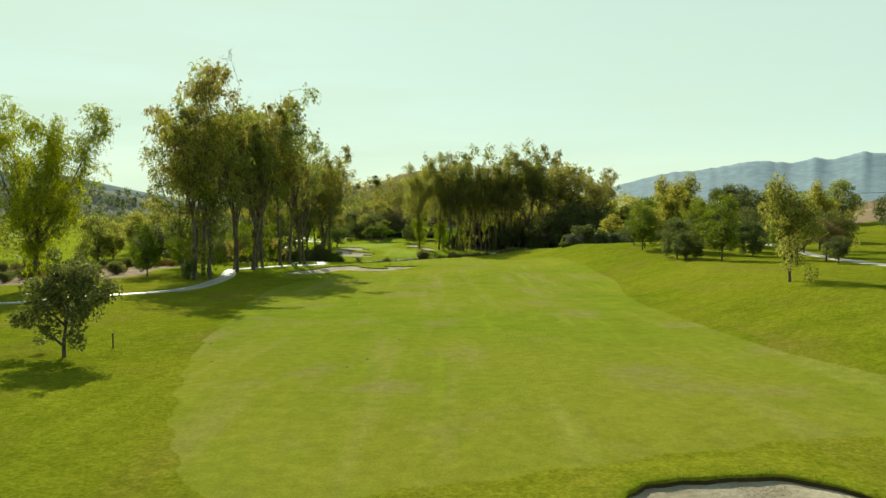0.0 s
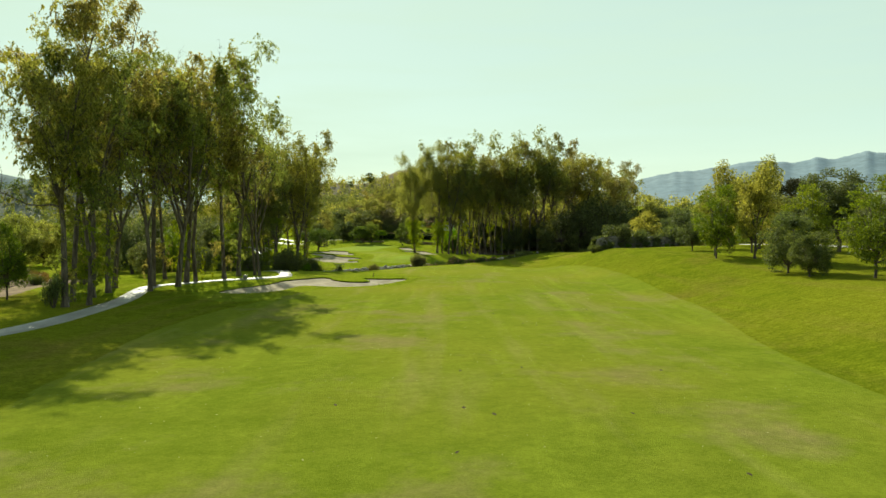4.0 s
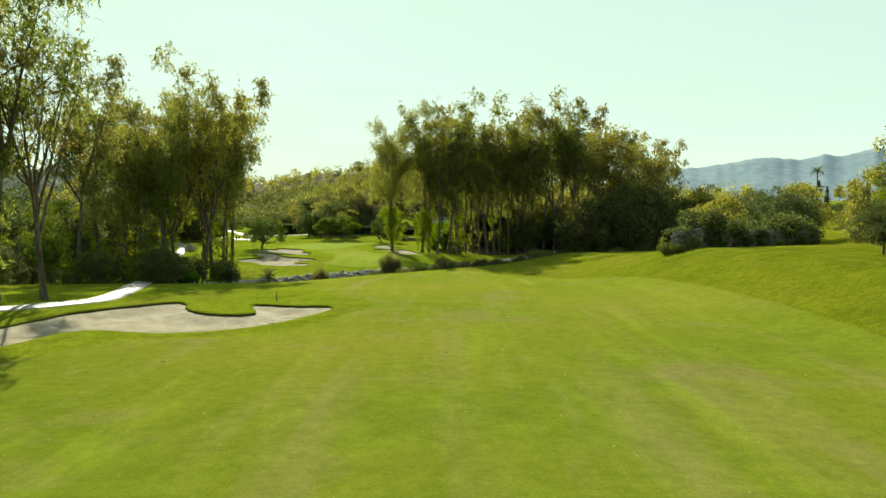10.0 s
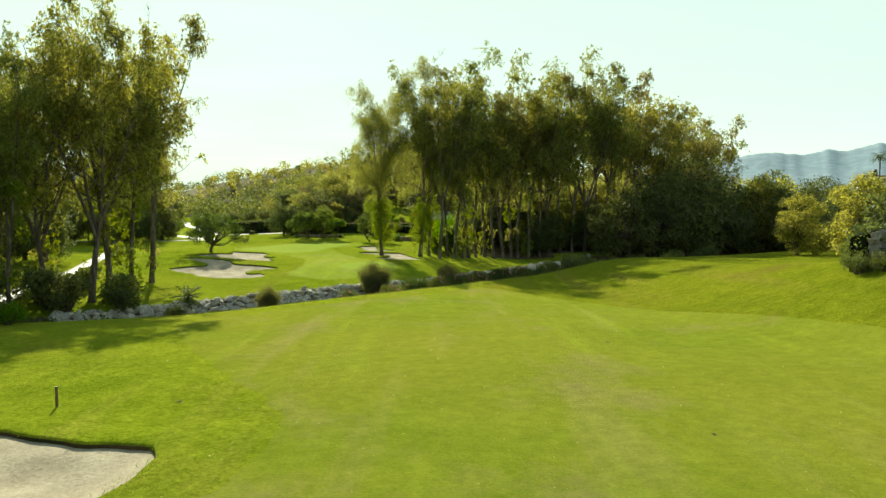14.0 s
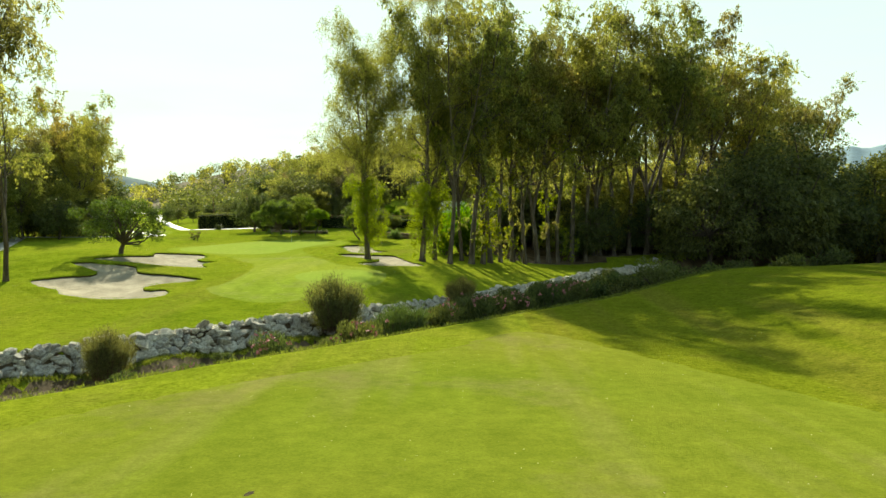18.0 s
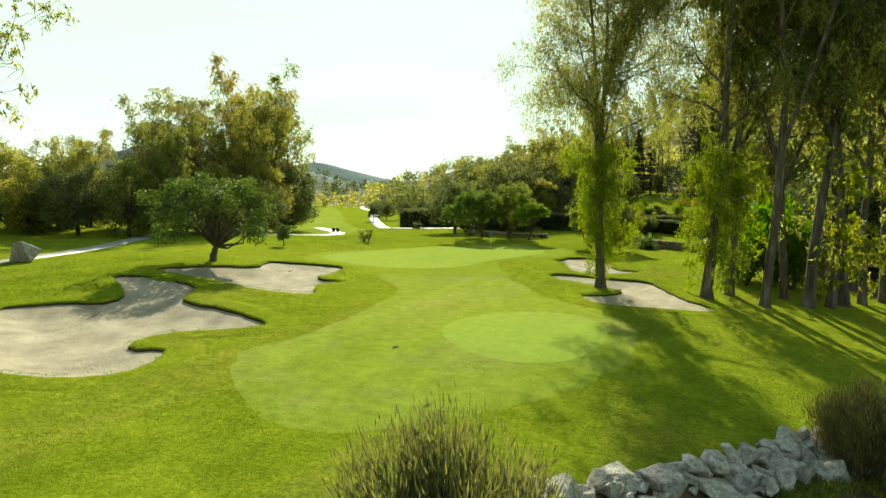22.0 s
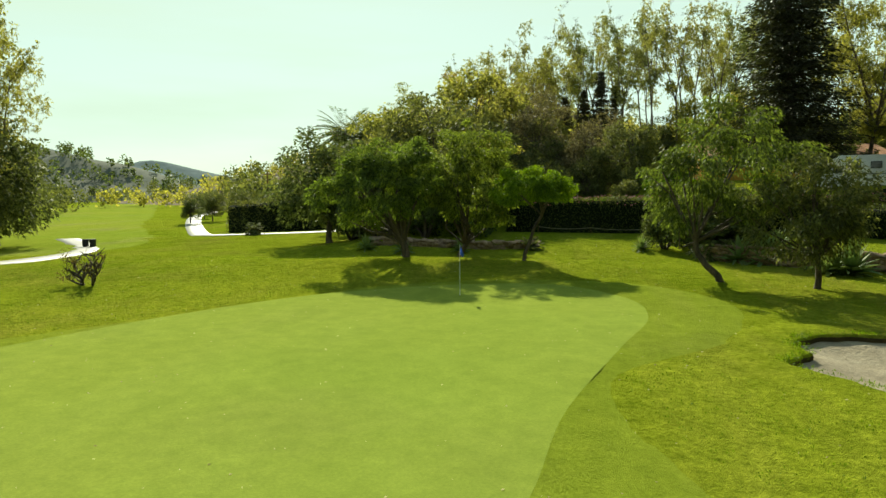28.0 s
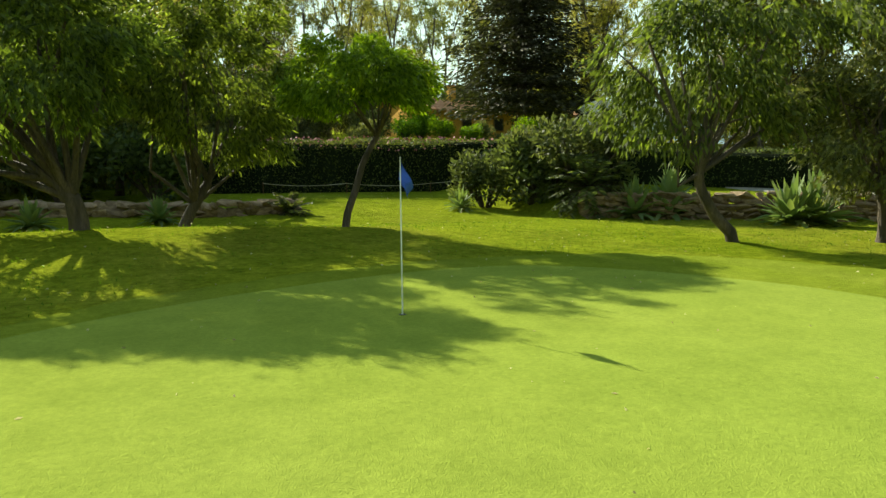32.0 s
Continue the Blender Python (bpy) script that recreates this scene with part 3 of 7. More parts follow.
sheet("approach_fairway", ((-13, 239), (-18.1, 241.3), (-22.1, 246.4), (-21.7, 250), (-21.5, 256.2), (-23.5, 267), (-28.8, 274.6), (-25, 279), (-20.2, 280), (-16.4, 276), (-11.9, 268.5), (-8, 265), (-5, 259), (-4.8, 252), (-7.5, 245)), M_APPROACH, "pale mown approach in front of the putting green", 0.04, 1.0, rim=-0.02)
sheet("practice_green", ((-15.3, 256.6), (-14.2, 253.2), (-11.6, 250.6), (-9.0, 250.0), (-7.2, 251.8), (-6.5, 255.6), (-7.2, 259.8), (-9.4, 262.4), (-12.2, 262.2), (-14.4, 260.0)), M_GREEN, "small oval of close-cut turf inside the approach", 0.06, 0.8, rim=0.042)
sheet("green_collar", ((-38.1, 278.3), (-41.8, 284.3), (-42.4, 290.3), (-38.6, 296.3), (-34.6, 301.8), (-31, 306.2), (-25, 308.4), (-19.4, 307.6), (-16.4, 303), (-17.8, 296.5), (-21.8, 291.3), (-20.2, 283.8), (-18, 279.2), (-21.5, 275.4), (-27.7, 274.6), (-31, 276)), M_COLLAR, "mown collar round the putting green", 0.058, 0.8, rim=-0.012)
sheet("putting_green", ((-38.6, 282), (-40.4, 286), (-40.2, 289.5), (-39, 293.5), (-36.6, 298.6), (-33.3, 303), (-28.6, 306), (-23.4, 306.8), (-20.4, 303.5), (-20.0, 299.5), (-21.3, 295), (-23.0, 289), (-23.7, 284.5), (-25, 281.6), (-27.6, 279.6), (-31, 278.9), (-34.5, 279.3), (-37, 280.4)), M_GREEN, "smooth bright close-cut putting green", 0.078, 0.7, rim=0.06)

sheet("valley_fairway", ((-60, 330), (-70, 352), (-88, 378), (-106, 410), (-124, 440), (-160, 500), (-215, 590), (-245, 620), (-255, 600), (-210, 520), (-165, 450), (-132, 398), (-104, 362), (-82, 334), (-68, 322)), M_APPROACH, "distant mown fairway down the valley", 0.05, 4.0, rim=-0.02)

# ---- bunkers: sand bowl and turf lip ----
def bunker(key):
    edge = BUNKER_EDGE[key]
    mid = edge.mean(0)
    base = gz(*mid)
    top = thing("sand_bunker", "pale sand bunker with fingers of turf and a raised grass lip", "sand bunker", (mid[0], mid[1], base), group="sand bunkers")
    v, f = fill(edge, 0.7)
    d = edge_distance(edge, v[:, 0], v[:, 1])
    ripple = 0.03 * np.sin(v[:, 0] * 2.1 + np.sin(v[:, 1] * 1.1)) + 0.03 * np.sin(v[:, 1] * 1.7 + v[:, 0] * 0.6)
    z = ground_height(v[:, 0], v[:, 1]) - 0.13 - 0.40 * smooth(d, 0.0, 2.6) + ripple * smooth(d, 0.2, 1)
    part("sand", mesh_from("sand", np.c_[v - mid, z - base], f, M_SAND), top, "raked pale sand")
    nxt, prv = np.roll(edge, -1, 0), np.roll(edge, 1, 0)
    tan = nxt - prv
    area = 0.5 * np.sum(edge[:, 0] * nxt[:, 1] - nxt[:, 0] * edge[:, 1])
    out = np.c_[tan[:, 1], -tan[:, 0]] * np.sign(area)
    out /= np.linalg.norm(out, axis=1, keepdims=True) + 1e-9
    far_side = smooth(edge[:, 1] - mid[1], -3, 4)            # the bank is built up beyond the sand
    rings = []
    for off, up in ((-0.12, -0.06), (-0.11, -0.02), (-0.06, 0.02), (0.05, 0.04), (0.5, 0.05), (1.1, 0.04), (1.7, 0.02), (2.0, -0.12)):
        q = edge + out * (off + 0.05 * np.sin(np.arange(len(edge)) * 1.7)[:, None])
        lift = up + (0.05 * far_side if 0.3 > off > -0.17 else 0.04 * far_side if 0.3 <= off < 1.4 else 0)
        rings.append(np.c_[q - mid, ground_height(q[:, 0], q[:, 1]) + lift - base])
    n = len(edge)
    verts = np.concatenate(rings)
    faces = [(r * n + i, r * n + (i + 1) % n, (r + 1) * n + (i + 1) % n, (r + 1) * n + i) for r in range(len(rings) - 1) for i in range(n)]
    if area < 0:
        faces = [f[::-1] for f in faces]
    # dark ring: brown soil face and the edge shadow of the lip in one colour
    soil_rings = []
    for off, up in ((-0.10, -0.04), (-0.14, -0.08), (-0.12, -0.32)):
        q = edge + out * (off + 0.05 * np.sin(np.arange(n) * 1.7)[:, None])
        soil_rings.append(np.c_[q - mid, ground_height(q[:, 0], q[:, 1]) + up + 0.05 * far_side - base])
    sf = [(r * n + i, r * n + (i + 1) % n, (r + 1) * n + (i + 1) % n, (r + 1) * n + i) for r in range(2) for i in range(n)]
    part("soil_edge", mesh_from("soil_edge", np.concatenate(soil_rings), sf, M_EARTH), top, "dark soil edge with the shadow of the grass lip in its colour")
    part("turf_lip", mesh_from("turf_lip", verts, faces, M_ROUGH if mid[1] > 100 else M_BANK), top, "overhanging grass edge")
    return top


for key in BUNKERS:
    bunker(key)


# ---- cart paths ----
def ribbon(name, ctrl, width, mat, label, lift=0.05, bridge=None):
    c = open_curve(ctrl, 10)
    tan = np.gradient(c, axis=0)
    tan /= np.linalg.norm(tan, axis=1, keepdims=True)
    side = np.c_[-tan[:, 1], tan[:, 0]]
    cols = []
    for off, drop in ((-width / 2 - 0.06, -0.25), (-width / 2, 0.0), (-width / 6, 0.02), (width / 6, 0.02), (width / 2, 0.0), (width / 2 + 0.06, -0.25)):
        q = c + side * off
        z = ground_height(q[:, 0], q[:, 1])
        if bridge:
            run = smooth(q[:, 1], *bridge[:2])
            z = np.maximum(z, bridge[2] + (bridge[3] - bridge[2]) * run)
        cols.append(np.c_[q, z + lift + drop])
    n, k = len(c), len(cols)
    verts = np.stack(cols, 1).reshape(-1, 3)
    faces = [(i * k + j, i * k + j + 1, (i + 1) * k + j + 1, (i + 1) * k + j) for i in range(n - 1) for j in range(k - 1)]
    return tagged(new(name, mesh_from(name, verts, [f[::-1] for f in faces], mat)), label, "path", kind="structure")


ribbon("cart_path", ((-110, 62), (-62, 68), (-44.1, 71), (-41, 79), (-35.8, 84.5), (-33.2, 94), (-35.5, 116), (-40, 134), (-37.8, 140.5), (-31, 151), (-28.4, 156.5), (-27.6, 163), (-32, 179), (-37, 192), (-44, 208), (-48.5, 222), (-54, 245), (-62, 272), (-74, 298)), 2.3, M_PATH, "pale concrete cart path winding under the trees", 0.06, (172, 212, 5.2, 2.6))
ribbon("cart_path_far", ((-84, 300), (-66, 303), (-57, 309), (-58, 319), (-67, 334), (-78, 346)), 2.4, M_PATH, "pale cart path beside the woods")
ribbon("cart_path_valley", ((-36, 356), (-46, 350), (-53.4, 346), (-60, 346), (-68, 358), (-80, 378), (-92, 400), (-104, 424), (-112, 446), (-128, 474), (-158, 520), (-200, 600)), 2.6, M_PATH, "pale cart path winding down the valley")
ribbon("cart_path_bank", ((51, 58), (54.5, 84), (57.8, 98), (63, 117), (69, 142), (71, 165), (66, 190)), 2.2, M_PATH, "pale cart path along the bank")
ribbon("service_path", ((-2.4, 334), (-1.9, 328), (-1.1, 313), (1, 302)), 2.2, M_PATH, "short pale path beside a hedge")

# ---- hills and mountains ----
def hill(name, cx, cy, rx, ry, height, turn, mat, label, rough=0.12, seed=0):
    """A rounded hill with an uneven crest."""
    n = 46
    u, v = np.meshgrid(np.linspace(-1, 1, n), np.linspace(-1, 1, n))
    r = np.hypot(u, v)
    h = np.clip(1 - r, 0, 1) ** 1.25
    h = h * (1 + rough * 3 * np.array([noise.fractal(Vector((a * 2.5 + seed, b * 2.5, seed)), 1.0, 2.0, 4) for a, b in zip(u.ravel(), v.ravel())]).reshape(u.shape))
    ca, sa = math.cos(radians(turn)), math.sin(radians(turn))
    x, y = cx + u * rx * ca - v * ry * sa, cy + u * rx * sa + v * ry * ca
    idx = np.arange(n * n).reshape(n, n)
    q = np.stack([idx[:-1, :-1], idx[:-1, 1:], idx[1:, 1:], idx[1:, :-1]], -1).reshape(-1, 4)
    return tagged(new(name, mesh_from(name, np.stack([x, y, h * height - 2], -1).reshape(-1, 3), q, mat)), label, "hill", kind="structure")


hill("hill_behind_wood", -40, 690, 330, 210, 58, -8, M_HILL, "brown and green scrub hill behind the woods", 0.10, 3)
hill("hill_ridge", -430, 800, 240, 180, 52, 0, M_HILL_MID, "hazy dark wooded ridge beside the valley", 0.08, 21)
hill("hill_left", -560, 830, 300, 200, 62, 30, M_HILL_MID, "hazy dark wooded hillside across the valley", 0.12, 5)
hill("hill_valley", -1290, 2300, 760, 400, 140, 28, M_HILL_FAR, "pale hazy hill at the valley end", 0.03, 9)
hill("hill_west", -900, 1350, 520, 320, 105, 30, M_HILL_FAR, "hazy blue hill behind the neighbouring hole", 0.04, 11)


def mountains():
    """A jagged range that stands along the horizon."""
    na, nr = 260, 16
    az = np.linspace(radians(8), radians(58), na)
    crest = np.interp(np.degrees(az), (8, 11, 13.9, 17.3, 19.5, 21.8, 23.8, 26.1, 27.5, 28.6, 29.7, 30.7, 32, 36, 42, 50, 58), (60, 120, 184, 252, 270, 290, 318, 295, 323, 311, 332, 350, 338, 370, 340, 300, 240))
    verts = []
    for i in range(na):
        jag = 9 * noise.fractal(Vector((az[i] * 60, 1.7, 0)), 1.0, 2.0, 5)
        for j in range(nr):
            s = j / (nr - 1)
            r = 3000 + 1350 * s
            f = s ** 1.15 if j < nr - 1 else 0.9
            h = (crest[i] + jag) * f * (1 + 0.05 * (1 - s) * noise.fractal(Vector((az[i] * 26, s * 2.2, 4)), 1.0, 2.0, 4))
            verts.append((math.sin(az[i]) * r, math.cos(az[i]) * r, h))
    faces = [(i * nr + j, i * nr + j + 1, (i + 1) * nr + j + 1, (i + 1) * nr + j) for i in range(na - 1) for j in range(nr - 1)]
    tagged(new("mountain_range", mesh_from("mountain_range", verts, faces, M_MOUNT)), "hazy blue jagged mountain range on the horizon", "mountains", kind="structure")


mountains()


# ---- stone bank of the creek ----
def stone_meshes(n, mat, seed, sharp=0.22):
    """Rough blocks of stone of about unit size."""
    r = np.random.default_rng(seed)
    out = []
    for k in range(n):
        bm = bmesh.new()
        bmesh.ops.create_cube(bm, size=1.0)
        bmesh.ops.bevel(bm, geom=bm.edges[:], offset=0.2, segments=1, affect="EDGES")
        for v in bm.verts:
            v.co += Vector(r.normal(size=3) * sharp * 0.28)
        me = bpy.data.meshes.new("stone")
        bm.to_mesh(me)
        bm.free()
        me.materials.append(mat)
        out.append(me)
    return out


def boulder_meshes(n, mat, seed):
    """Angular quarry boulders of about unit size."""
    r = np.random.default_rng(seed)
    out = []
    for k in range(n):
        bm = bmesh.new()
        q = r.normal(size=(13, 3))
        q /= np.linalg.norm(q, axis=1, keepdims=True)
        q = np.sign(q) * np.abs(q) ** 0.75 * 0.62 * r.uniform(0.8, 1.1, (13, 1))
        for c in q:
            bm.verts.new(c)
        bmesh.ops.convex_hull(bm, input=bm.verts[:])
        bmesh.ops.delete(bm, geom=[v for v in bm.verts if not v.link_faces], context="VERTS")
        bmesh.ops.bevel(bm, geom=bm.edges[:], offset=0.035, segments=1, affect="EDGES")
        me = bpy.data.meshes.new("stone")
        bm.to_mesh(me)
        bm.free()
        me.materials.append(mat)
        out.append(me)
    return out


STONES = boulder_meshes(16, M_STONE, 3)
bank_rng = np.random.default_rng(17)
bank = thing("stone_bank", "sloping creek bank of stacked pale grey boulders", "stone bank", (-10, 234, 1.2))
bank_spots, bank_cells = [], {}


def bank_near(x):
    k = int(x // 1)
    return bank_cells.get(k - 1, []) + bank_cells.get(k, []) + bank_cells.get(k + 1, [])


for size in [bank_rng.uniform(0.95, 1.4) for _ in range(300)] + [bank_rng.uniform(0.6, 0.9) for _ in range(2400)] + [bank_rng.uniform(0.3, 0.5) for _ in range(4500)]:
    x, s = bank_rng.uniform(-36, 34), bank_rng.uniform(0, 1)
    slope = s * 3.1                                          # metres down the face
    if all((x - a) ** 2 + (slope - b) ** 2 > (0.262 * (size + c)) ** 2 for a, b, c in bank_near(x)):
        bank_spots.append((x, slope, size))
        bank_cells.setdefault(int(x // 1), []).append((x, slope, size))
loose_v, loose_f, pieces = [], [], 0
for x, slope, big in bank_spots:
    back = -0.1 + slope * 0.86
    y = float(wall_line(x)) - back + bank_rng.normal() * 0.08
    z = gz(x, y) + (0.10 if slope > 0.45 else -0.06) + bank_rng.normal() * 0.04
    size = big * np.array((bank_rng.uniform(0.85, 1.25), bank_rng.uniform(0.7, 1.0), bank_rng.uniform(0.5, 0.75)))
    turn = Euler((bank_rng.normal() * 0.22 + 0.42, bank_rng.normal() * 0.3, 0.6 + bank_rng.normal() * 0.7))
    me = STONES[bank_rng.integers(len(STONES))]
    m = Matrix.LocRotScale((x + 10, y - 234, z - 1.2), turn, Vector(size))
    if pieces < 300 and -19.5 < x < -1.0:
        ob = new("stone", me)
        ob.parent, ob.matrix_local = bank, m
        pieces += 1
    else:
        base = len(loose_v)
        loose_v += [m @ v.co for v in me.vertices]
        loose_f += [[base + i for i in f.vertices] for f in me.polygons]
me = mesh_from("stones", loose_v, loose_f, M_STONE, False)
tagged(part("far_stone", me, bank, "boulders further along the bank"), kind="stuff")


# ---- dry stone walls ----
WALLSTONES = boulder_meshes(10, M_DRYSTONE, 5)


M_GREYSTONE = plain_mat("weathered_wall_stone", (0.13, 0.115, 0.095), (0.30, 0.27, 0.225), 1.5, 0.92, 0.05, 9, 0, 0.3)
GREYSTONES = boulder_meshes(8, M_GREYSTONE, 6)


def dry_wall(name, ctrl, height, thick, label, stone=(0.42, 0.2), sink=0.15, lift=0.0, kit=WALLSTONES):
    """A wall of flat stones in courses; every stone is a piece of its own."""
    c = open_curve(ctrl, 24)
    seg = np.r_[0, np.cumsum(np.linalg.norm(np.diff(c, axis=0), axis=1))]
    top = thing(name, label, "stone wall", (*c[len(c) // 2], gz(*c[len(c) // 2])), kind="structure")
    o = Vector(top.location)
    r = np.random.default_rng(int(abs(c[0, 0]) * 10))
    course = 0
    z = -sink
    while z < height:
        ch = stone[1] * r.uniform(0.8, 1.2)
        s = r.uniform(0, 0.2)
        while s < seg[-1]:
            ln = stone[0] * r.uniform(0.55, 1.45)
            x, y = np.interp(s + ln / 2, seg, c[:, 0]), np.interp(s + ln / 2, seg, c[:, 1])
            x2, y2 = np.interp(s + ln / 2 + 0.3, seg, c[:, 0]), np.interp(s + ln / 2 + 0.3, seg, c[:, 1])
            ob = new("wall_stone", kit[r.integers(len(kit))])
            ob.parent = top
            ob.matrix_local = Matrix.LocRotScale(Vector((x, y, gz(x, y - 0.25) + lift + z + ch / 2)) - o, Euler((r.normal() * 0.12, r.normal() * 0.12, math.atan2(y2 - y, x2 - x))), Vector((ln * 1.35, thick * r.uniform(0.95, 1.2), ch * r.uniform(1.35, 1.7))))
            s += ln
        z += ch * 0.97
        course += 1
    return top


dry_wall("terrace_wall", ((-14.7, 317.2), (-11.5, 315.0), (-7, 312.2), (-1.5, 309.0)), 0.85, 0.5, "low dry stone terrace wall of brown stones", (0.5, 0.2))
dry_wall("terrace_wall_back", ((-37, 324.0), (-32, 323.2), (-28, 322.4), (-24.6, 322.6)), 0.5, 0.5, "low dry stone wall under the trees", (0.5, 0.22))
dry_wall("garden_wall", ((33.4, 186.6), (37, 189), (43, 192.5), (50, 196), (58, 199.5)), 2.3, 0.6, "weathered stone wall overgrown with creepers", (0.8, 0.36), kit=GREYSTONES)


# ---- plants ----
def leaf_cloud(name, c, d, length, width, mat, tri=False):
    """Many small leaves as one mesh: centres, ways, lengths and widths."""
    n = len(c)
    d = d / (np.linalg.norm(d, axis=1, keepdims=True) + 1e-9)
    s = np.cross(d, rng.normal(size=(n, 3)))
    s /= np.linalg.norm(s, axis=1, keepdims=True) + 1e-9
    l, w = np.reshape(length, (-1, 1)) * d * 0.5, np.reshape(width, (-1, 1)) * s * 0.5
    k = 3 if tri else 4
    v = np.stack([c - l + w, c - l - w, c + l] if tri else [c - l, c + w - 0.1 * l, c + l, c - w - 0.1 * l], 1).reshape(-1, 3)
    me = bpy.data.meshes.new(name)
    me.vertices.add(k * n)
    me.vertices.foreach_set("co", v.ravel())
    me.loops.add(k * n)
    me.loops.foreach_set("vertex_index", np.arange(k * n))
    me.polygons.add(n)
    me.polygons.foreach_set("loop_start", np.arange(0, k * n, k))
    me.materials.append(mat)
    me.update()
    return me


class Wood:
    """Tapered limbs gathered into one mesh."""

    def __init__(self):
        self.v, self.f = [], []

    def limb(self, pts, radii, sides=7):
        base = sum(len(x) for x in self.v)
        pts = np.asarray(pts, float)
        tan = np.gradient(pts, axis=0)
        tan /= np.linalg.norm(tan, axis=1, keepdims=True) + 1e-9
        ref = np.array([0.3, 0.9, 0.1])
        a = np.cross(tan, ref)
        a /= np.linalg.norm(a, axis=1, keepdims=True) + 1e-9
        b = np.cross(tan, a)
        ang = np.linspace(0, 2 * np.pi, sides, endpoint=False)
        ring = pts[:, None] + np.reshape(radii, (-1, 1, 1)) * (a[:, None] * np.cos(ang)[None, :, None] + b[:, None] * np.sin(ang)[None, :, None])
        self.v.append(ring.reshape(-1, 3))
        for i in range(len(pts) - 1):
            for j in range(sides):
                k = (j + 1) % sides
                self.f.append((base + i * sides + j, base + i * sides + k, base + (i + 1) * sides + k, base + (i + 1) * sides + j))

    def mesh(self, name, mat):
        return mesh_from(name, np.concatenate(self.v), self.f, mat)


def wander(start, way, length, steps, wobble, up=0.0, r=None):
    """A crooked line."""
    r = r or rng
    p, d = np.array(start, float), np.array(way, float)
    d /= np.linalg.norm(d)
    out = [p.copy()]
    for _ in range(steps):
        d = d + r.normal(size=3) * wobble + np.array([0, 0, up])
        d /= np.linalg.norm(d)
        p = p + d * length / steps
        out.append(p.copy())
    return np.array(out)


def ball_points(n, r):
    """Points spread through a ball, denser towards its skin."""
    p = rng.normal(size=(n, 3))
    p /= np.linalg.norm(p, axis=1, keepdims=True) + 1e-9
    return p * r * rng.uniform(0.25, 1, (n, 1)) ** 0.6


def tree_meshes(name, height, girth, bark, leaf, first=0.3, limbs=9, spread=0.22, clumps=60, per=150, clump_r=1.3, leaf_l=0.34, leaf_w=0.11, droop=0.7, trunks=1, lean=(0, 0), seed=1, flat=0.7, rise=0.55, twigs=0, splay=0.12):
    """A tree of the given height with tapered trunk, limbs and leaf clumps. Returns the meshes of trunk and crown."""
    global rng
    keep, rng = rng, np.random.default_rng(seed)
    wood, tips = Wood(), []
    for k in range(trunks):
        turn = rng.uniform(0, 2 * np.pi)
        out = splay if trunks > 1 else 0.0
        way = np.array([math.cos(turn) * out + lean[0], math.sin(turn) * out + lean[1], 1.0])
        hh = height * (1.0 if k == 0 else rng.uniform(0.7, 0.95))
        line = wander((math.cos(turn) * girth * out * 3, math.sin(turn) * girth * out * 3, -0.3), way, hh * 0.93, 14, 0.045, 0.03)
        rad = girth * (0.75 if trunks > 1 else 1) * (1 - np.linspace(0, 1, 15) ** 0.9 * 0.93)
        rad[0] *= 1.35
        wood.limb(line, rad, 9)
        tips.append((line[-1], 0.8))
        for j in range(limbs):
            s = first + (1 - first) * (j + rng.uniform(0, 0.8)) / limbs
            s = min(s, 0.97)
            i = s * 14
            a = int(i)
            st = line[a] + (line[min(a + 1, 14)] - line[a]) * (i - a)
            az = turn + j * 2.4 + rng.uniform(-0.5, 0.5)
            ln = hh * spread * (1.15 - 0.75 * s) * rng.uniform(0.8, 1.3) * 1.7
            d = np.array([math.cos(az), math.sin(az), rise + rng.uniform(-0.1, 0.35)])
            br = wander(st, d, ln, 6, 0.14, 0.06)
            r0 = max(0.03, girth * (1 - s) * 0.55 + 0.04)
            wood.limb(br, r0 * (1 - np.linspace(0, 1, 7) * 0.85), 6)
            tips.append((br[-1], 1.0))
            tips.append((br[4], 0.8))
            for m in range(2 + (ln > 4)):
                q = rng.integers(2, 6)
                sb = wander(br[q], d + rng.normal(size=3) * 0.7 + np.array([0, 0, 0.25]), ln * rng.uniform(0.3, 0.55), 4, 0.16, 0.04)
                wood.limb(sb, r0 * 0.4 * (1 - np.linspace(0, 1, 5) * 0.8), 5)
                tips.append((sb[-1], 0.9))
            for m in range(twigs):
                q = rng.integers(1, 7)
                wood.limb(wander(br[q], rng.normal(size=3) + np.array([0, 0, 0.6]), ln * rng.uniform(0.25, 0.5), 4, 0.2), 0.025 * (1 - np.linspace(0, 1, 5) * 0.8), 4)
    tips.sort(key=lambda t: rng.random())
    cs, ds = [], []
    for k in range(clumps):
        p, size = tips[k % len(tips)]
        jit = rng.normal(size=3) * clump_r * (0.35 if k < len(tips) else 0.9)
        r = clump_r * size * rng.uniform(0.6, 1.25)
        n = int(per * (r / clump_r) ** 2)
        q = ball_points(n, r) * np.array([1, 1, flat if flat else 1])
        cs.append(p + jit + q)
        ds.append(rng.normal(size=(n, 3)) + np.array([0, 0, -droop * 2.0]) + 0.5 * q / max(r, 0.1))
    c, d = np.concatenate(cs), np.concatenate(ds)
    c[:, 2] = np.maximum(c[:, 2], 0.25)
    n = len(c)
    crown = leaf_cloud(name + "_crown", c, d, leaf_l * rng.uniform(0.6, 1.4, n), leaf_w * rng.uniform(0.7, 1.4, n), leaf)
    trunk = wood.mesh(name + "_trunk", bark)
    rng = keep
    return trunk, crown


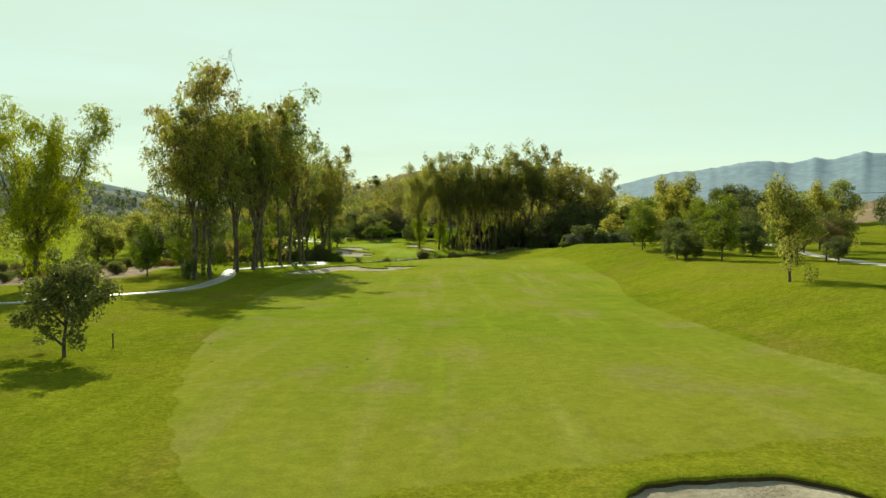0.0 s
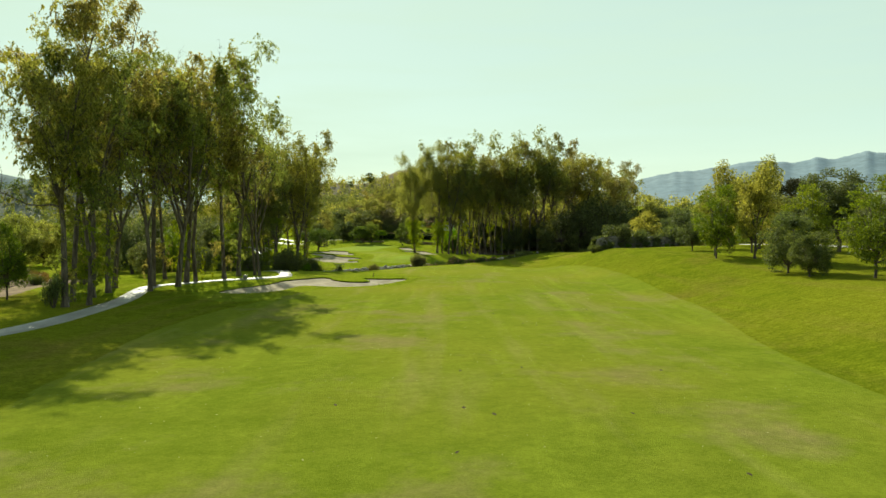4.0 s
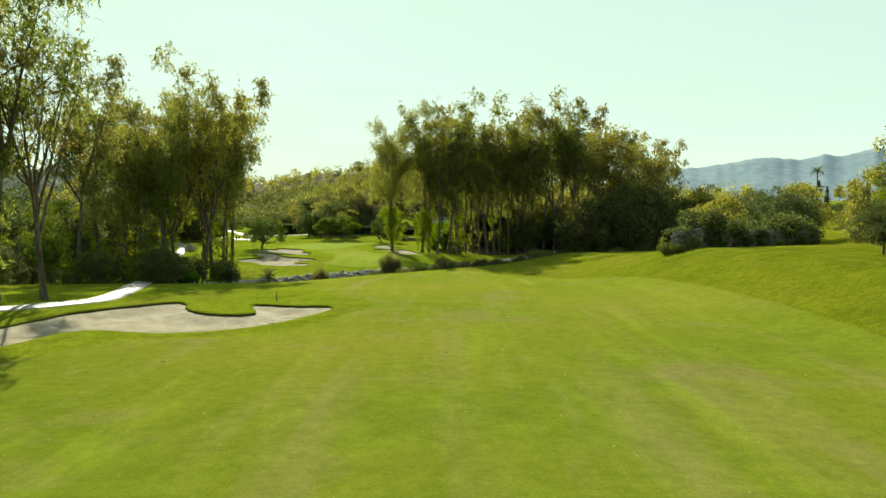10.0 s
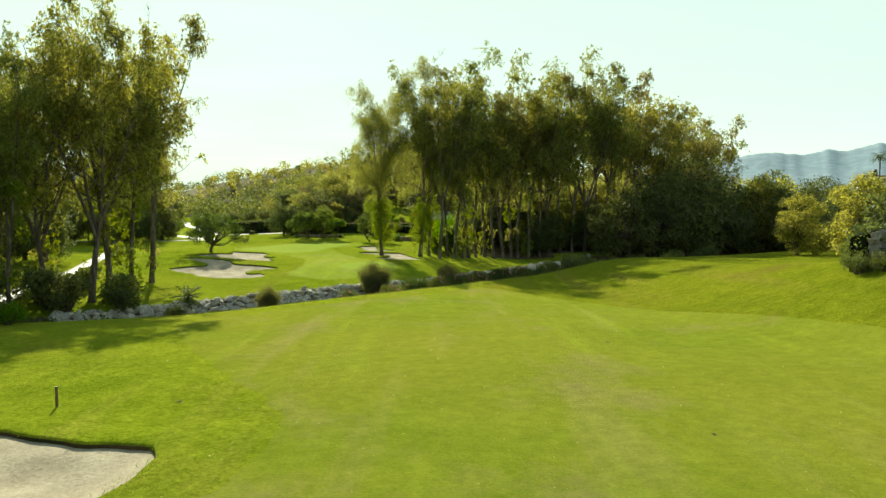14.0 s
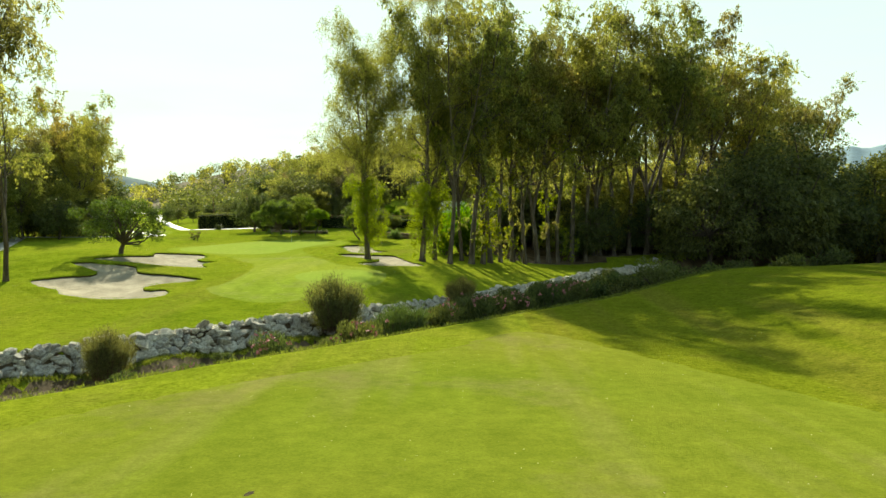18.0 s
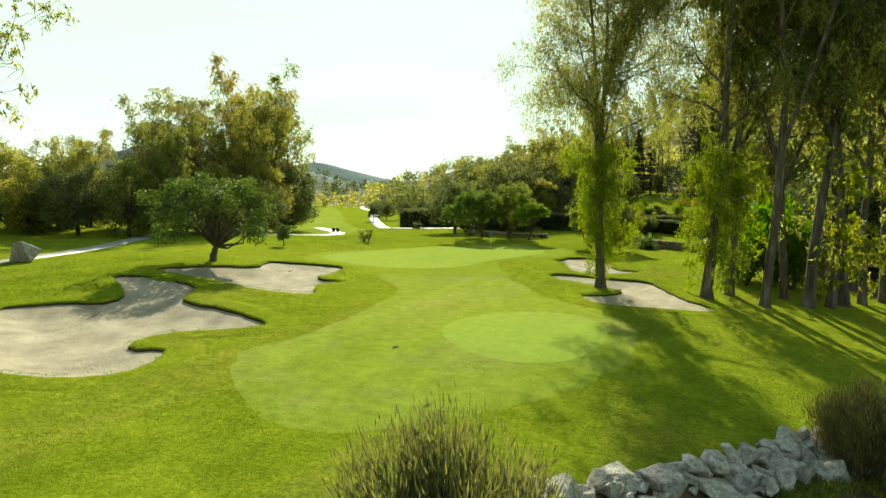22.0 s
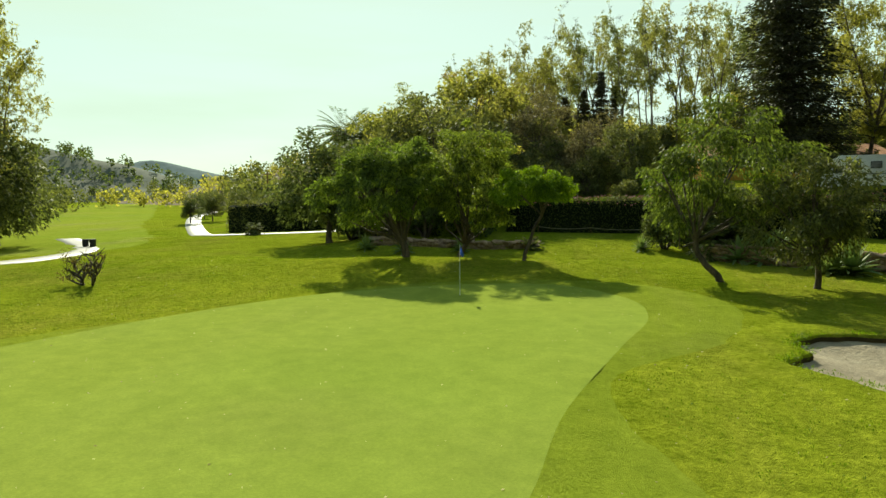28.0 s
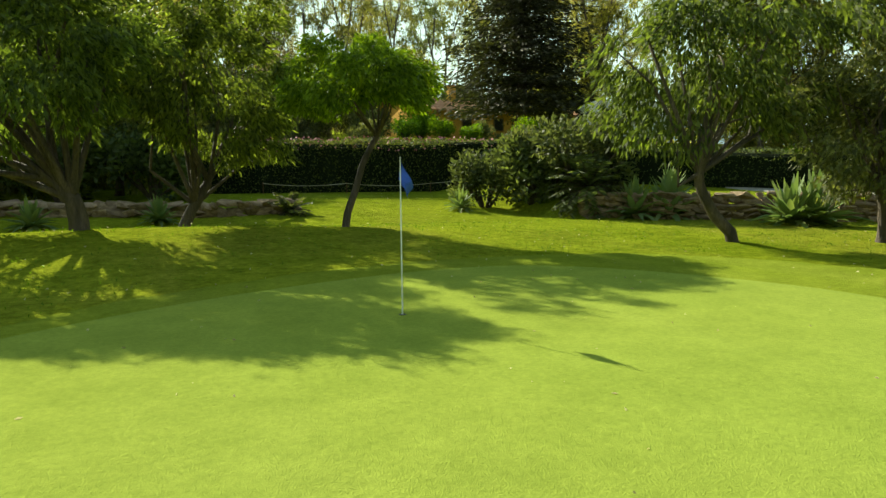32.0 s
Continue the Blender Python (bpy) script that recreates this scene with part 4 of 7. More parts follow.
def plant(name, meshes, x, y, label, category="tree", scale=1.0, turn=0.0, group="", z=None, tall=1.0):
    """A tree at a place: an Empty at its foot with trunk and crown under it."""
    top = thing(name, label, category, (x, y, (gz(x, y) if z is None else z) - 0.05), turn, group)
    top.scale = (scale, scale, scale * tall)
    part("trunk", meshes[0], top)
    part("crown", meshes[1], top)
    if len(meshes) > 2:
        part("hanging_foliage", meshes[2], top, "bright yellow-green hanging foliage")
    return top


def bush_mesh(name, r, h, n, leaf, leaf_l=0.16, leaf_w=0.07, seed=1, up=0.3, lumps=9):
    """A shrub: lumps of leaves down to the ground, on thin stems."""
    global rng
    keep, rng = rng, np.random.default_rng(seed)
    cs, ds = [], []
    wood = Wood()
    for k in range(lumps):
        az, rr = rng.uniform(0, 2 * np.pi), r * math.sqrt(rng.uniform(0, 1)) * 0.62
        c = np.array([math.cos(az) * rr, math.sin(az) * rr, h * rng.uniform(0.3, 0.68)])
        s = np.array([r * 0.5, r * 0.5, h * 0.36]) * rng.uniform(0.75, 1.15)
        q = ball_points(n // lumps, 1.0)
        cs.append(c + q * s)
        ds.append(q + rng.normal(size=q.shape) * 0.6 + np.array([0, 0, up * 2]))
        wood.limb(wander((math.cos(az) * 0.08, math.sin(az) * 0.08, -0.05), c, np.linalg.norm(c), 4, 0.1), 0.05 * r * (1 - np.linspace(0, 1, 5) * 0.7), 5)
    c, d = np.concatenate(cs), np.concatenate(ds)
    c[:, 2] = np.maximum(c[:, 2], 0.05)
    crown = leaf_cloud(name + "_leaves", c, d, leaf_l * rng.uniform(0.6, 1.4, len(c)), leaf_w * rng.uniform(0.7, 1.3, len(c)), leaf)
    stems = wood.mesh(name + "_stems", M_BARK_D)
    rng = keep
    return stems, crown


def shrub(name, meshes, x, y, label, category="bush", scale=1.0, turn=0.0, group="", tall=1.0, z=None):
    top = thing(name, label, category, (x, y, (gz(x, y) if z is None else z) - 0.03), turn, group)
    top.scale = (scale, scale, scale * tall)
    part("woody_base", meshes[0], top)
    part("foliage", meshes[1], top)
    return top


def euc_meshes(name, height, girth, leaf, fork=0.5, leaders=3, first=0.3, limbs=7, reach=0.15, clump_r=1.3, per=150, leaf_l=0.36, leaf_w=0.12, seed=1, lean=(0, 0), low=0, twigs=1, bare=0.0, tri=True, hang=1.0, spreadout=0.34, low_span=(0.08, 0.95), low_reach=0.055, low_leaf=None):
    """A tall open eucalyptus: a clean trunk that splits into rising leaders, with hanging clumps of leaves at the branch ends."""
    global rng
    keep, rng = rng, np.random.default_rng(seed)
    wood, clumps = Wood(), []
    trunk = wander((0, 0, -0.3), (lean[0], lean[1], 1), height * fork, 10, 0.03, 0.02)
    rad = girth * (1 - np.linspace(0, 1, 11) * 0.42)
    rad[0] *= 1.4
    wood.limb(trunk, rad, 9)
    lines = [(trunk, 0.0, fork, girth)]
    for k in range(leaders):
        az = rng.uniform(0, 1) + k * 2 * np.pi / max(1, leaders)
        out = (0.05 if leaders == 1 else spreadout) * rng.uniform(0.6, 1.4)
        st = trunk[-1] if k == 0 else trunk[rng.integers(6, 11)]
        top = height * (1.0 if k == 0 else rng.uniform(0.72, 0.96))
        d = np.array([math.cos(az) * out + lean[0] * 0.5, math.sin(az) * out + lean[1] * 0.5, 1.0])
        ln = wander(st, d, top - st[2], 10, 0.05, 0.035)
        wood.limb(ln, girth * 0.55 * (1 - np.linspace(0, 1, 11) * 0.93), 7)
        lines.append((ln, st[2] / height, top / height, girth * 0.55))
        clumps += [(ln[-1], 0.5), (ln[9], 0.6)]
        if low > 40:                                      # leafy right up the leaders
            clumps += [(ln[j] + rng.normal(size=3) * np.array([0.9, 0.9, 0.5]), rng.uniform(0.45, 0.8)) for j in range(1, 9) for _ in range(3)]
    for line, lo, hi, g in lines[1:]:
        for j in range(limbs):
            s = (j + rng.uniform(0, 0.9)) / limbs
            hfrac = lo + (hi - lo) * s
            if hfrac < first:
                continue
            a = min(int(s * 10), 9)
            st = line[a] + (line[a + 1] - line[a]) * (s * 10 - a)
            az = rng.uniform(0, 2 * np.pi)
            ln = height * reach * (1.25 - 0.85 * hfrac) * rng.uniform(0.6, 1.5)
            d = np.array([math.cos(az), math.sin(az), rng.uniform(0.5, 1.3)])
            br = wander(st, d, ln, 6, 0.16, 0.05)
            r0 = max(0.03, g * (1 - s) * 0.6)
            wood.limb(br, r0 * (1 - np.linspace(0, 1, 7) * 0.85), 5)
            if rng.random() < bare:
                ends = []
            else:
                ends = [br[-1], br[4]]
            for m in range(4):
                q = rng.integers(2, 7)
                sb = wander(br[q], d + rng.normal(size=3) * 0.8, ln * rng.uniform(0.3, 0.6), 4, 0.2, 0.02)
                wood.limb(sb, max(0.015, r0 * 0.4) * (1 - np.linspace(0, 1, 5) * 0.8), 4)
                if ends:
                    ends.append(sb[-1])
                for w in range(twigs):
                    wood.limb(wander(sb[rng.integers(1, 5)], rng.normal(size=3) + np.array([0, 0, 0.5]), ln * rng.uniform(0.15, 0.4), 3, 0.2), 0.02 * (1 - np.linspace(0, 1, 4) * 0.7), 3)
            clumps += [(e, rng.uniform(0.55, 1.2)) for e in ends]
    upper = len(clumps)
    for j in range(low):                                  # epicormic growth down the trunk
        s = rng.uniform(*low_span) / fork
        a = min(int(s * 10), 10)
        st = trunk[a]
        az = rng.uniform(0, 2 * np.pi)
        br = wander(st, (math.cos(az), math.sin(az), 0.5), height * low_reach * rng.uniform(0.4, 1.5), 4, 0.2, -0.05)
        wood.limb(br, 0.035 * (1 - np.linspace(0, 1, 5) * 0.7), 4)
        clumps += [(br[-1], 0.7), (br[2], 0.55), (br[-1] + np.array([0, 0, -0.9]), 0.6)]
    def foliage(part_clumps, mat, tag):
        cs, ds = [], []
        for p, size in part_clumps:
            r = clump_r * size * (0.72 if tag == "_skirt" else 1.0)
            n = int(per * size ** 2 * (0.9 if tag == "_skirt" else 1.0))
            k = max(4, n // 10)                           # hanging sprays, each with its own leaves
            shape = rng.uniform(0.6, 1.25, 3) * np.array([1, 1, 0.85])
            root = ball_points(k, r) * shape
            way = rng.normal(size=(k, 3)) * 0.5 + 0.45 * root / max(r, 0.1) + np.array([0, 0, -0.75 * hang])
            way *= r * rng.uniform(0.45, 1.0, (k, 1))
            i = rng.integers(0, k, n)
            q = root[i] + way[i] * rng.uniform(-0.15, 1, (n, 1)) + rng.normal(size=(n, 3)) * 0.05 * (1 + r)
            cs.append(p + q)
            ds.append(way[i] / r * 1.2 + rng.normal(size=(n, 3)) * 0.5 + np.array([0, 0, -0.4 * hang]))
        c, d = np.concatenate(cs), np.concatenate(ds)
        c[:, 2] = np.maximum(c[:, 2], 0.25)
        n = len(c)
        return leaf_cloud(name + tag, c, d, leaf_l * rng.uniform(0.6, 1.4, n), leaf_w * rng.uniform(0.7, 1.4, n), mat, tri)

    out = [wood.mesh(name + "_trunk", M_BARK_E)]
    if low_leaf:
        out += [foliage(clumps[:upper], leaf, "_crown"), foliage(clumps[upper:], low_leaf, "_skirt")]
    else:
        out += [foliage(clumps, leaf, "_crown")]
    rng = keep
    return out


def dome_meshes(name, path, girth, centre, radii, leaf, clumps=90, per=140, clump_r=0.7, leaf_l=0.24, leaf_w=0.08, seed=1, stems=1, under=-0.35, tri=False, rough=0.16, hang=0.8, bark=None, ribs=4):
    """A round-headed tree: trunk along a crooked path, forked limbs inside, and a lumpy shell of leaf clumps with gaps."""
    global rng
    keep, rng = rng, np.random.default_rng(seed)
    wood = Wood()
    centre, radii, path = np.array(centre, float), np.array(radii, float), np.array(path, float)
    t = np.linspace(0, len(path) - 1, 9)
    line = np.stack([np.interp(t, np.arange(len(path)), path[:, k]) for k in range(3)], 1)
    for _ in range(2):
        line[1:-1] = 0.25 * line[:-2] + 0.5 * line[1:-1] + 0.25 * line[2:]
    line[1:-1] += rng.normal(size=(7, 3)) * girth * 0.12
    rad = girth * (1 - np.linspace(0, 1, 9) * 0.3)
    rad[0] *= 1.45
    wood.limb(line, rad, 9)
    forks = [line[-1]] + [line[5]] * (stems - 1)
    cs, ds, done = [], [], 0
    lump = rng.normal(size=(14, 3))
    lump /= np.linalg.norm(lump, axis=1, keepdims=True)
    size = rng.uniform(-1, 1, 14)
    while done < clumps:
        u = rng.normal(size=3)
        u /= np.linalg.norm(u)
        if u[2] < under:
            continue
        swell = 1 + rough * float(np.sum(size * np.exp(-6 * (1 - lump @ u))) * 1.4) + rng.normal() * 0.05
        deep = rng.uniform(0.45, 0.8) if rng.random() < 0.3 else rng.uniform(0.82, 1.0)
        p = centre + u * radii * swell * deep
        done += 1
        if done % ribs == 0:
            f = forks[done % len(forks)]
            mid = (f * 0.5 + p * 0.5) + rng.normal(size=3) * 0.12 * radii + np.array([0, 0, 0.08 * radii[2]])
            pts = np.array([f, f * 0.6 + mid * 0.4, mid, mid * 0.45 + p * 0.55, p])
            wood.limb(pts, girth * 0.42 * (1 - np.linspace(0, 1, 5) * 0.88), 5)
        r = clump_r * rng.uniform(0.6, 1.25)
        n = int(per * (r / clump_r) ** 2)
        q = np.where(rng.random((n, 1)) < 0.5, ball_points(n, r), np.clip(rng.normal(size=(n, 3)), -1.5, 1.5) * r * 0.55)
        q[:, 2] *= 0.75
        cs.append(p + q)
        ds.append(rng.normal(size=(n, 3)) * 0.7 + u * 0.8 + 0.7 * q / r + np.array([0, 0, -hang]))
    c, d = np.concatenate(cs), np.concatenate(ds)
    c[:, 2] = np.maximum(c[:, 2], 0.2)
    n = len(c)
    crown = leaf_cloud(name + "_crown", c, d, leaf_l * rng.uniform(0.6, 1.4, n), leaf_w * rng.uniform(0.7, 1.4, n), leaf, tri)
    out = wood.mesh(name + "_trunk", bark or M_BARK_D), crown
    rng = keep
    return out


# tall eucalyptus, several shapes
EUC = [
    euc_meshes("euc_a", 30, 0.33, M_LEAF_E, 0.36, 3, 0.26, 12, 0.19, 1.05, 110, 0.34, 0.125, 11, (0.02, 0.01), 9),
    euc_meshes("euc_b", 30, 0.30, M_LEAF_E2, 0.45, 3, 0.28, 11, 0.17, 1.0, 110, 0.34, 0.125, 12, (-0.05, 0.02), 9),
    euc_meshes("euc_c", 30, 0.36, M_LEAF_E, 0.26, 4, 0.30, 11, 0.20, 1.1, 110, 0.34, 0.125, 13, (0.0, 0.0), 0, 2, 0.10, True, 1.0, 0.4),
    euc_meshes("euc_d", 30, 0.27, M_LEAF_E, 0.50, 2, 0.16, 14, 0.14, 1.0, 110, 0.32, 0.115, 14, (0.04, -0.03), 32, 1, 0.0, True, 1.0, 0.34, (0.06, 0.6), 0.065, M_LEAF_EY),
    euc_meshes("euc_e", 30, 0.27, M_LEAF_E, 0.42, 3, 0.36, 10, 0.17, 0.95, 95, 0.32, 0.115, 15, (0.0, 0.03), 0, 3, 0.22, True, 1.0, 0.36),
]
EUC_BARE = euc_meshes("euc_bare", 30, 0.30, M_LEAF_E2, 0.35, 4, 0.35, 9, 0.17, 0.9, 60, 0.32, 0.12, 21, (0.03, 0.0), 0, 4, 0.7, True, 1.0, 0.4)
# thin pale ones of the hilltop
EUC_THIN = [
    euc_meshes("euc_thin_a", 26, 0.20, M_LEAF_L, 0.45, 2, 0.30, 9, 0.12, 0.85, 60, 0.32, 0.12, 24, (0.0, 0.0), 0, 2, 0.2, True, 1.0, 0.2),
    euc_meshes("euc_thin_b", 26, 0.18, M_LEAF_L, 0.50, 2, 0.35, 8, 0.13, 0.8, 55, 0.32, 0.12, 25, (0.04, 0.0), 0, 3, 0.35, True, 1.0, 0.24),
]
# the two that stand by the bunker, with finer leaves down to their feet
EUC_FINE = [
    euc_meshes("euc_fine_a", 33, 0.40, M_LEAF_E, 0.36, 3, 0.34, 18, 0.19, 1.25, 520, 0.17, 0.065, 22, (0.0, 0.0), 52, 3, 0.0, True, 1.6, 0.15, (0.10, 0.36), 0.062, M_LEAF_EY),
    euc_meshes("euc_fine_b", 36, 0.42, M_LEAF_E, 0.30, 3, 0.30, 15, 0.16, 1.2, 460, 0.17, 0.06, 23, (-0.03, 0.0), 52, 3, 0.0, True, 1.6, 0.24, (0.09, 0.30), 0.060, M_LEAF_EY),
]
EUC_FULL = [
    euc_meshes("euc_full_a", 30, 0.38, M_LEAF_E, 0.26, 4, 0.12, 12, 0.19, 1.35, 125, 0.36, 0.15, 31, (0.0, 0.0), 24, 1, 0.0, True, 0.8, 0.42),
    euc_meshes("euc_full_b", 30, 0.38, M_LEAF_E2, 0.28, 4, 0.12, 12, 0.19, 1.35, 125, 0.36, 0.15, 32, (0.0, 0.0), 24, 1, 0.0, True, 0.8, 0.42),
]
EUC_WIDE = euc_meshes("euc_wide", 27, 0.42, M_LEAF_EY, 0.22, 5, 0.10, 13, 0.20, 1.35, 150, 0.30, 0.12, 33, (0.0, 0.0), 20, 1, 0.0, True, 1.2, 0.42)
MID = [
    dome_meshes("mid_a", ((0, 0, -0.2), (0.05, 0, 1.2), (0, 0.1, 2.6)), 0.15, (0, 0, 4.7), (2.7, 2.6, 4.3), M_LEAF_Y2, 120, 110, 0.8, 0.26, 0.12, 41, 3, -0.93, True, 0.5, 0.4),
    dome_meshes("mid_b", ((0, 0, -0.2), (0.1, 0, 1.6), (0, 0.1, 3.0)), 0.2, (0, 0, 4.6), (3.5, 3.4, 3.9), M_LEAF_B, 120, 110, 0.85, 0.28, 0.11, 42, 3, -0.85, True, 0.45),
    tree_meshes("mid_c", 9, 0.15, M_BARK_D, M_LEAF_E, 0.12, 13, 0.20, 100, 120, 0.75, 0.26, 0.11, 0.5, 1, (0, 0.02), 43, 1.1, 0.8),
    dome_meshes("mid_d", ((0, 0, -0.2), (0.1, 0, 0.7), (0, 0.1, 1.4)), 0.16, (0, 0, 4.2), (3.6, 3.3, 4.6), M_LEAF_H, 130, 120, 0.85, 0.26, 0.12, 44, 3, -0.97, True, 0.5, 0.3),
]
DENSE = [
    dome_meshes("dense_a", ((0, 0, -0.2), (0.2, 0, 2), (0, 0.2, 4.5)), 0.4, (0, 0, 7.0), (5.6, 5.6, 6.8), M_LEAF_B, 120, 100, 1.6, 0.46, 0.24, 61, 2, -0.9, True, 0.28),
    dome_meshes("dense_b", ((0, 0, -0.2), (-0.2, 0.1, 2), (0.2, 0.2, 4.5)), 0.4, (0, 0, 7.2), (5.0, 5.2, 6.8), M_LEAF_E, 120, 100, 1.5, 0.46, 0.24, 62, 3, -0.9, True, 0.32),
]
FARTREE = [
    dome_meshes("far_a", ((0, 0, -0.2), (0, 0, 2), (0, 0, 4)), 0.3, (0, 0, 6.4), (5.2, 5.2, 5.4), M_LEAF_B, 55, 70, 1.7, 0.6, 0.34, 71, 2, -0.8, True, 0.3),
    dome_meshes("far_b", ((0, 0, -0.2), (0, 0, 2), (0, 0, 4)), 0.3, (0, 0, 6.6), (3.8, 3.8, 5.8), M_LEAF_E, 50, 70, 1.5, 0.6, 0.34, 72, 2, -0.8, True, 0.3),
]
BUSH = [
    bush_mesh("bush_round", 1.5, 2.2, 2600, M_LEAF_B, 0.2, 0.09, 81, 0.1),
    bush_mesh("bush_grey", 1.4, 1.8, 2400, M_LEAF_S, 0.18, 0.06, 82, 0.4),
    bush_mesh("bush_hedge", 1.5, 2.2, 2600, M_LEAF_H, 0.2, 0.10, 83, 0.1),
    bush_mesh("bush_dry", 1.5, 1.5, 1500, M_LEAF_BROWN, 0.24, 0.07, 84, 0.5),
    bush_mesh("bush_bright", 1.5, 2.0, 2400, M_LEAF_BRIGHT, 0.2, 0.10, 85, 0.2),
]


# ---- trees along the fairway ----
L_EUC = "tall eucalyptus with peeling pale bark and drooping olive foliage"
# (x, y, shape, height, turn)
for x, y, k, h, a in (
    (-38.8, 111, 0, 33, 20), (-37.2, 112.8, 3, 29, 100), (-41.0, 121, 5, 37, 60), (-44.5, 134, 2, 32, 10), (-39.9, 135.6, 1, 36, 200), (-37.5, 129, 4, 33, 140),
    (-37.7, 142.2, 2, 36, 75), (-36.7, 143.6, 3, 34, 290), (-34.5, 150.2, 1, 35, 10), (-34.0, 156.2, 0, 36, 250), (-32.4, 160.6, 4, 29, 45), (-31.0, 158.4, 5, 28, 165),
    (-44, 150, 1, 31, 30), (-46, 165, 4, 30, 230), (-52, 140, 2, 27, 130),
):
    m = EUC_BARE if k == 5 else EUC[k]
    plant("eucalyptus_tree", m, x, y, "half-bare eucalyptus with thin dead upper branches" if k == 5 else L_EUC, "tree", h / 30, a, "eucalyptus row by the cart path")
for x, y, k, h, a in (
    (-37.3, 216.5, 2, 32, 20), (-37.7, 222, 0, 34, 120), (-36.8, 226, 3, 31, 220), (-38.4, 235.4, 1, 33, 320), (-43.8, 249.0, 4, 27, 180),
    (-50, 216, 1, 28, 60), (-54, 222, 2, 30, 150), (-58, 232, 4, 28, 250), (-47, 200, 3, 26, 40), (-43, 186, 1, 26, 300), (-44, 209, 0, 27, 75), (-41, 214, 2, 28, 190), (-48, 226, 0, 29, 15), (-43, 232, 3, 30, 130), (-40, 206, 3, 24, 255),
):
    plant("eucalyptus_tree", EUC[k], x, y, L_EUC, "tree", 1.1 * h / 30, a, "eucalyptus group beside the creek")
plant("eucalyptus_tree", EUC_WIDE, -53.7, 93, "broad eucalyptus with light green hanging foliage", "tree", 1.0, 15)

for x, y, k, h in ((-42, 127, 0, 34), (-36.5, 136, 2, 35), (-41, 116.5, 1, 33), (-45.2, 220, 3, 24), (-51.8, 223, 3, 25), (-48, 211, 3, 22)):
    plant("eucalyptus_tree", EUC[k], x, y, L_EUC, "tree", h / 30, x * 29, "eucalyptus row by the cart path")
for x, y, h in ((-46, 130, 9), (-50, 119, 8), (-53, 143, 9), (-46, 160, 8), (-44, 182, 9), (-50, 173, 9), (-57, 190, 10), (-41, 199, 7)):
    plant("young_tree", MID[0], x, y, "young yellow-green tree under the eucalyptus", "tree", h / 9, x * 13, "young trees under the eucalyptus")
for x, y, s in ((-33, 189, 0.42), (-30.8, 186.6, 0.3), (-47, 190, 0.42), (-36, 194, 0.36), (-50, 158, 0.4), (-54, 168, 0.5), (-46, 174, 0.38), (-58, 178, 0.55), (-52, 184, 0.5), (-60, 160, 0.5), (-41, 187, 0.4), (-63, 190, 0.6), (-56, 198, 0.6)):
    plant("dark_bushy_tree", DENSE[0], x, y, "dark bushy tree beside the cart path", "tree", s, x * 31, "bushy trees by the path")
shrub("path_bush", BUSH[4], -29.2, 188.6, "bright leafy bush at the path edge", "bush", 0.9, 20)

# the wood beyond the creek
wood_rng = np.random.default_rng(5)
plant("eucalyptus_tree", EUC_FINE[0], -9.5, 274.9, "slender tall eucalyptus with bright hanging foliage beside the bunker", "tree", 1.0, 30, "eucalyptus wood beyond the creek")
plant("eucalyptus_tree", EUC_FINE[1], -1.8, 273.4, "tall forked eucalyptus with bright hanging foliage", "tree", 1.02, 200, "eucalyptus wood beyond the creek")
front = ((-0.2, 276, 3, 36, 140), (2, 273, 4, 38, 200), (5, 275.6, 0, 38, 260), (6.6, 277, 3, 36, 10), (7.8, 279, 1, 37, 70),
         (11.4, 284, 0, 36, 130), (15.4, 286, 2, 37, 190), (19, 289, 3, 36, 250), (24, 293, 1, 39, 310), (29, 295, 0, 41, 20), (35, 297, 2, 43, 90), (41, 301, 0, 42, 150), (47, 306, 1, 39, 210), (53, 311, 2, 36, 270),
         (3.6, 277.5, 4, 33, 40), (9.4, 281.4, 3, 34, 300), (13.2, 283.2, 4, 35, 15), (17.4, 288.4, 1, 37, 110), (21.6, 291.5, 0, 40, 170), (26.6, 294.5, 2, 41, 230), (32, 296.5, 4, 42, 290), (38, 299.5, 1, 42, 330), (44, 303.5, 4, 40, 60))
for x, y, k, h, a in front:
    plant("eucalyptus_tree", EUC[k], x, y, L_EUC, "tree", h / 30, a, "eucalyptus wood beyond the creek")
for i in range(2):
    s = 0.6 + 0.4 * i
    x, y = 26 + 46 * s + wood_rng.normal() * 2.5, 282 + 54 * s + wood_rng.uniform(5, 22)
    plant("eucalyptus_tree", EUC_FULL[i % 2], x, y, "full dark eucalyptus in the shaded wood", "tree", wood_rng.uniform(33, 40) / 30 * (1 - 0.10 * s), wood_rng.uniform(0, 360), "eucalyptus wood beyond the creek")
for x, y, h, a in ((58, 297, 24, 0), (64, 303, 21, 70), (71, 309, 19, 140), (50, 294, 20, 210), (43, 290, 17, 30)):
    plant("broad_tree", DENSE[int(a) % 2], x, y, "dense dark green tree at the edge of the wood", "tree", h / 14, a, "eucalyptus wood beyond the creek")
for x, y, h, a in ((57, 312, 38, 60), (66, 315, 34, 145), (73, 320, 29, 20)):
    plant("eucalyptus_tree", EUC_FULL[int(a) % 2], x, y, "full dark eucalyptus in the shaded wood", "tree", h / 30, a, "eucalyptus wood beyond the creek")
for i in range(9):
    s = i / 8
    x, y = 24 + 50 * s + wood_rng.normal() * 2, 289 + 30 * s + wood_rng.uniform(0, 5)
    plant("broad_tree", DENSE[i % 2], x, y, "dense dark green tree in the shade of the wood", "tree", wood_rng.uniform(0.6, 0.95) * (0.8 + 0.5 * s), wood_rng.uniform(0, 360), "eucalyptus wood beyond the creek")
